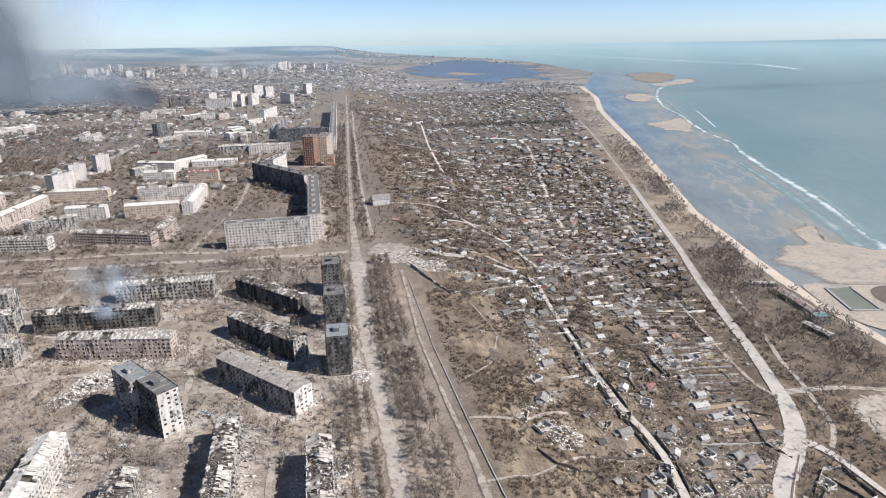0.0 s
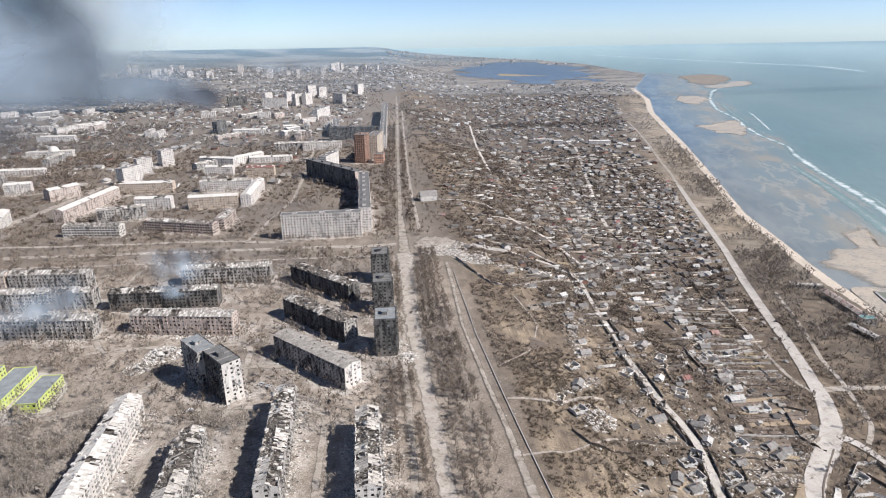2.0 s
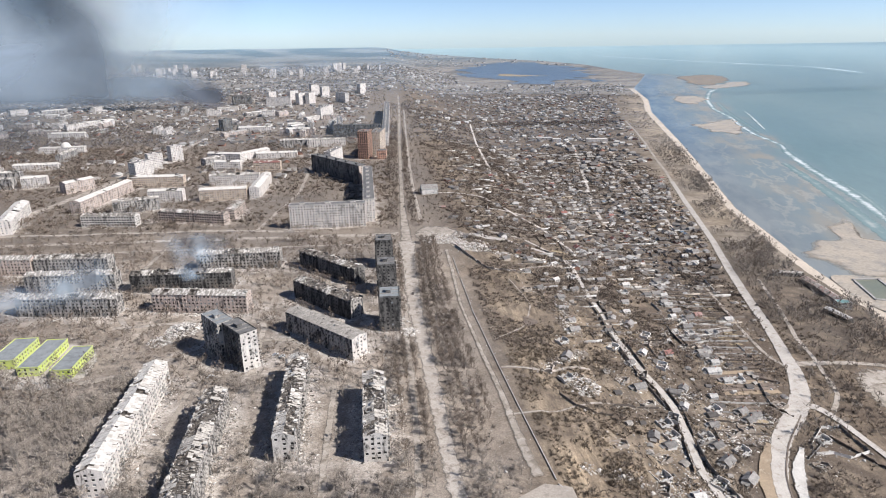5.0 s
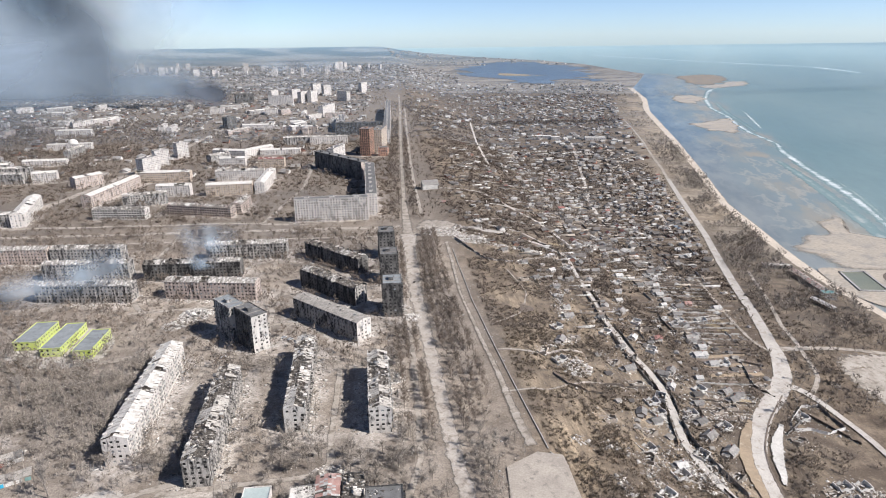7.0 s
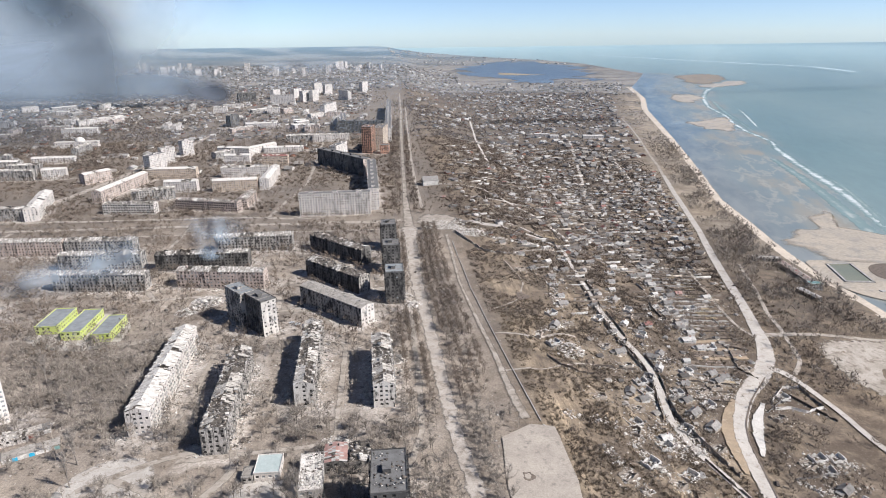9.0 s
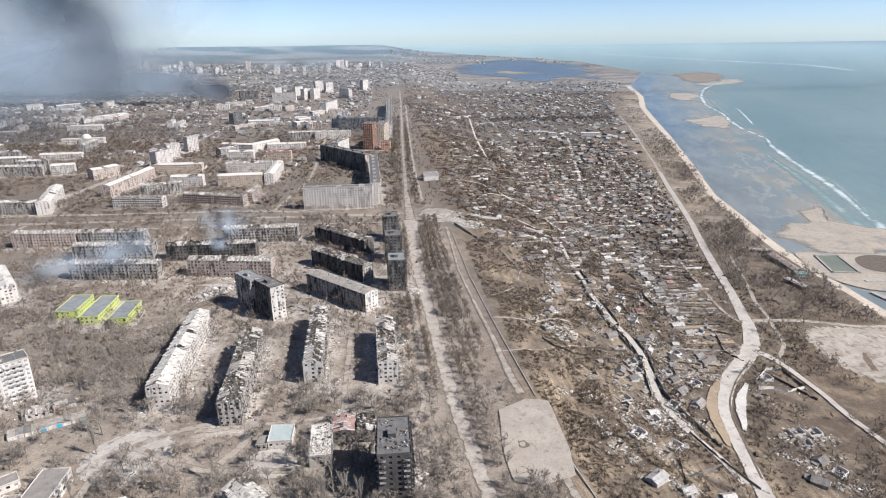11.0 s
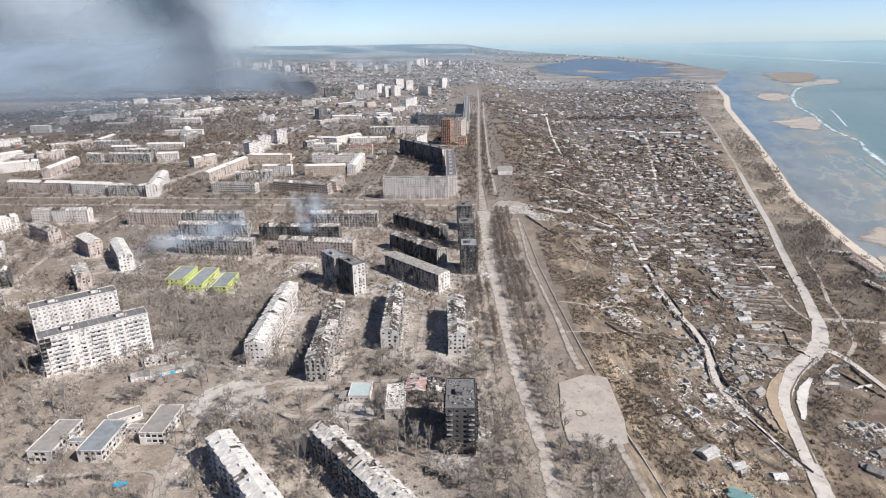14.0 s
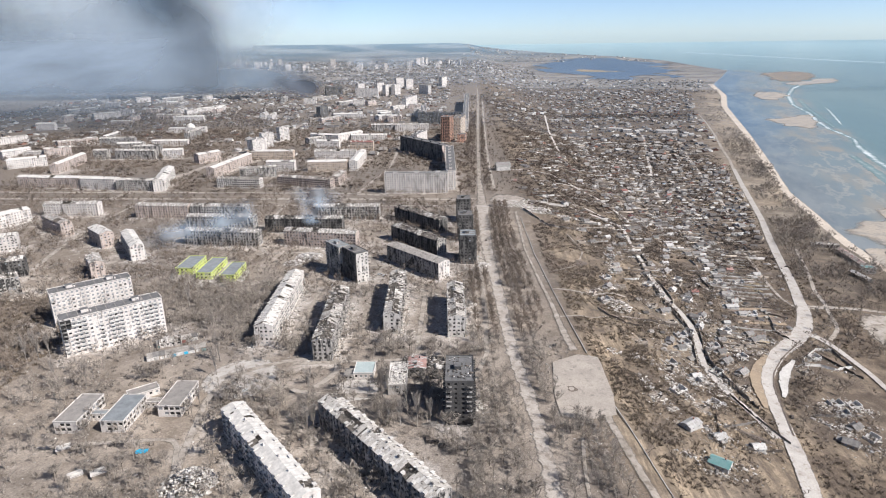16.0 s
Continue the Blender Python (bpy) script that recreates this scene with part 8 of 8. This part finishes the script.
for i in range(5):
    tarp.box((-176 + i * 1.1, 77.5 + 0.3 * i, float(land_z(-174, 78)) + 0.9 + 0.25 * math.sin(i * 1.7)), (1.4, 3.0, 0.08), turn=0.25, tilt=(0.2 * math.sin(i), 0.25 * math.cos(i * 2)))
for sx, sy in ((-178, 76), (-178, 79), (-170, 78), (-170, 80.5)):
    tarp.box((sx, sy, float(land_z(-174, 78)) + 0.4), (0.1, 0.1, 1.0), slot=1)
tagged(part("tarpaulin", tarp, [TARP_BLUE, TIMBER]), "crumpled bright blue tarpaulin over a low frame", "tarpaulin")
for x, y, d in ((-214, 78, 30), (-196, 58, 40), (-186, 60, 35), (-96, 44, 50), (-60, 26, 35)):
    g = Geo()
    z = float(land_z(x, y))
    g.box((x, y, z + 1.1), (6, 4, 2.4), turn=radians(d))
    g.box((x, y, z + 2.4), (6.8, 4.8, 0.14), turn=radians(d), tilt=(0.1, 0), slot=1)
    g.box((x, y, z + 2.5), (5.4, 0.25, 0.16), turn=radians(d), slot=1)
    tagged(part("shed", g, [WALL_TAN, SLATE_PALE]), "small courtyard shed with a pale sheet roof", "shed", "courtyard sheds")

# ---------------------------------------------------------------- smoke
def smoke_mat(name, colour, grain, thick):
    m = bpy.data.materials.new(name)
    m.use_nodes = True
    nt = m.node_tree
    bsdf, out = nt.nodes["Principled BSDF"], nt.nodes["Material Output"]
    bsdf.inputs["Base Color"].default_value = (*colour, 1)
    bsdf.inputs["Roughness"].default_value = 1.0
    bsdf.inputs["Specular IOR Level"].default_value = 0.0
    where = nt.nodes.new("ShaderNodeNewGeometry").outputs["Position"]
    dens = nt.nodes.new("ShaderNodeAttribute")
    dens.attribute_name = "smoke_amount"
    puff = ramp(nt, noise_tex(nt, where, grain, 5, 0.55), 0.30, 0.68, 0.62, 1.12)
    alpha = maths(nt, "MINIMUM", maths(nt, "MULTIPLY", maths(nt, "MULTIPLY", dens.outputs["Fac"], puff), thick), 0.93)
    see = nt.nodes.new("ShaderNodeBsdfTransparent")
    blend = nt.nodes.new("ShaderNodeMixShader")
    nt.links.new(alpha, blend.inputs[0])
    nt.links.new(see.outputs[0], blend.inputs[1])
    nt.links.new(bsdf.outputs[0], blend.inputs[2])
    nt.links.new(blend.outputs[0], out.inputs["Surface"])
    return m


def smoke(name, xr, zr, y, bulge, density, mat, label, nx=90, nz=44, lean=0.0):
    """A billowing bank of smoke: a bulged sheet that thins out towards its edges."""
    xs, zs = np.meshgrid(np.linspace(*xr, nx), np.linspace(*zr, nz), indexing="ij")
    span = (xr[1] - xr[0])
    ys = y + lean * (zs - zr[0]) + bulge * np.array([[noise.noise((a / span * 7, b / span * 7, 3.0)) for b in zs[0]] for a in xs[:, 0]])
    idx = np.arange(nx * nz).reshape(nx, nz)
    fc = np.stack([idx[:-1, :-1], idx[1:, :-1], idx[1:, 1:], idx[:-1, 1:]], -1).reshape(-1, 4)
    me = bpy.data.meshes.new(name)
    me.from_pydata(np.stack([xs.ravel(), ys.ravel(), zs.ravel()], -1).tolist(), [], fc.tolist())
    edge = smooth((xs - xr[0]) / (0.12 * span)) * smooth((xr[1] - xs) / (0.06 * span)) * smooth((zr[1] - zs) / (0.12 * (zr[1] - zr[0])))
    at = me.attributes.new("smoke_amount", "FLOAT", "POINT")
    at.data.foreach_set("value", np.clip(density(xs, zs) * edge, 0, 1.5).ravel())
    me.polygons.foreach_set("use_smooth", [True] * len(me.polygons))
    me.materials.append(mat)
    me.update()
    return tagged(new(name, me), label, "smoke", kind="stuff")


def column(x, z):
    mid = -835 - 0.10 * z - 0.6 * np.maximum(z - 230, 0)
    w = np.where(x > mid, 45 + 0.10 * z, 700 + 0.7 * z)
    return 1.15 * np.exp(-((x - mid) / w) ** 2) * smooth((z + 5) / 60) * (0.5 + 0.5 * smooth((400 - z) / 300))


def low_bank(x, z):
    far = np.maximum(-470 - x, 0)
    return 0.72 * smooth(far / 160) * np.exp(-((z - 50 - 0.05 * far) / (42 + 0.07 * far)) ** 2) * smooth(z / 40)


def bank_core(x, z):
    return 1.0 * smooth((-455 - x) / 60) * np.exp(-((x + 535) / 120) ** 2 - ((z - 38 - 0.12 * np.maximum(-520 - x, 0)) / 30) ** 2)


def veil(x, z):
    return (0.60 * smooth((-370 + 0.22 * (z - 230) - x) / 380) * smooth((z - 60) / 230) + 0.62 * smooth((-640 - x) / 260)) * smooth((z - 8) / 110)


SMOKE_DARK = smoke_mat("dark_smoke", (0.20, 0.24, 0.285), 0.005, 0.9)
SMOKE_BLACK = smoke_mat("black_smoke", (0.12, 0.135, 0.165), 0.006, 1.1)
SMOKE_BANK = smoke_mat("bank_smoke", (0.175, 0.23, 0.29), 0.006, 1.1)
SMOKE_GREY = smoke_mat("grey_smoke", (0.40, 0.44, 0.465), 0.004, 0.9)
SMOKE_MID = smoke_mat("blue_grey_smoke", (0.23, 0.28, 0.335), 0.005, 0.95)
HAZE_SHEET = smoke_mat("thin_haze", (0.42, 0.53, 0.64), 0.002, 1.0)
SMOKE_BLUE = smoke_mat("thin_blue_smoke", (0.36, 0.43, 0.50), 0.07, 0.6)
smoke("smoke_plume", (-2600, -420), (-5, 620), 1960, 60, column, SMOKE_DARK, "tall dark column of smoke over the town")
smoke("smoke_bank", (-2600, -380), (-5, 330), 1950, 40, low_bank, SMOKE_BANK, "low blue-grey bank of smoke drifting over houses", lean=0.6)
smoke("smoke_core", (-900, -380), (-5, 160), 1935, 20, bank_core, SMOKE_BLACK, "dark head of a low bank of smoke")
smoke("smoke_veil", (-2900, -250), (-5, 640), 2200, 80, veil, SMOKE_GREY, "thin grey veil of smoke across the sky")
smoke("smoke_far", (-900, 250), (20, 120), 3300, 60, lambda x, z: 0.8 * np.exp(-((z - 62) / 28) ** 2) * smooth((x + 800) / 200) * smooth((120 - x) / 300) * (0.5 + 0.5 * np.sin(x * 0.011)), SMOKE_BLUE, "pale bluish smoke over distant fields")


def haze_bank(x, z):
    return 0.85 * smooth((-430 - 0.35 * z - x) / 420) * smooth((z - 4) / 130) * smooth((300 - z) / 150)


smoke("smoke_haze", (-2400, -480), (-5, 310), 950, 30, haze_bank, SMOKE_MID, "bluish haze of smoke hanging over the streets", lean=3.4)


# aerial haze imitated by two faint blue see-through sheets across the view
smoke("haze_near", (-2600, 3200), (-60, 210), 1230, 30, lambda x, z: 0.06 * smooth((z + 55) / 60) * smooth((205 - z) / 120), HAZE_SHEET, "thin bluish haze over the town and shore")
smoke("haze_far", (-3600, 4200), (-60, 330), 2480, 30, lambda x, z: 0.12 * smooth((z + 55) / 60) * smooth((320 - z) / 100), HAZE_SHEET, "thin bluish haze over the far town and sea")


def wisp(cx, z0, lean, w):
    return lambda x, z: np.exp(-((x - cx - lean * (z - z0)) / (w + 0.35 * np.maximum(z - z0, 0))) ** 2) * smooth((z - z0) / 6)


smoke("smoke_wisp", (-230, -120), (4, 52), 450, 8, wisp(-172, 8, 0.25, 6), SMOKE_BLUE, "thin bluish wisp of smoke from a burnt block", 40, 24)
smoke("smoke_wisp", (-400, -210), (0, 55), 398, 10, lambda x, z: 0.9 * np.exp(-((z - 6 - (x + 330) * 0.26) / (7 + 0.05 * (x + 330))) ** 2) * smooth((x + 340) / 30), SMOKE_BLUE, "thin bluish smoke drifting over a courtyard", 50, 24)
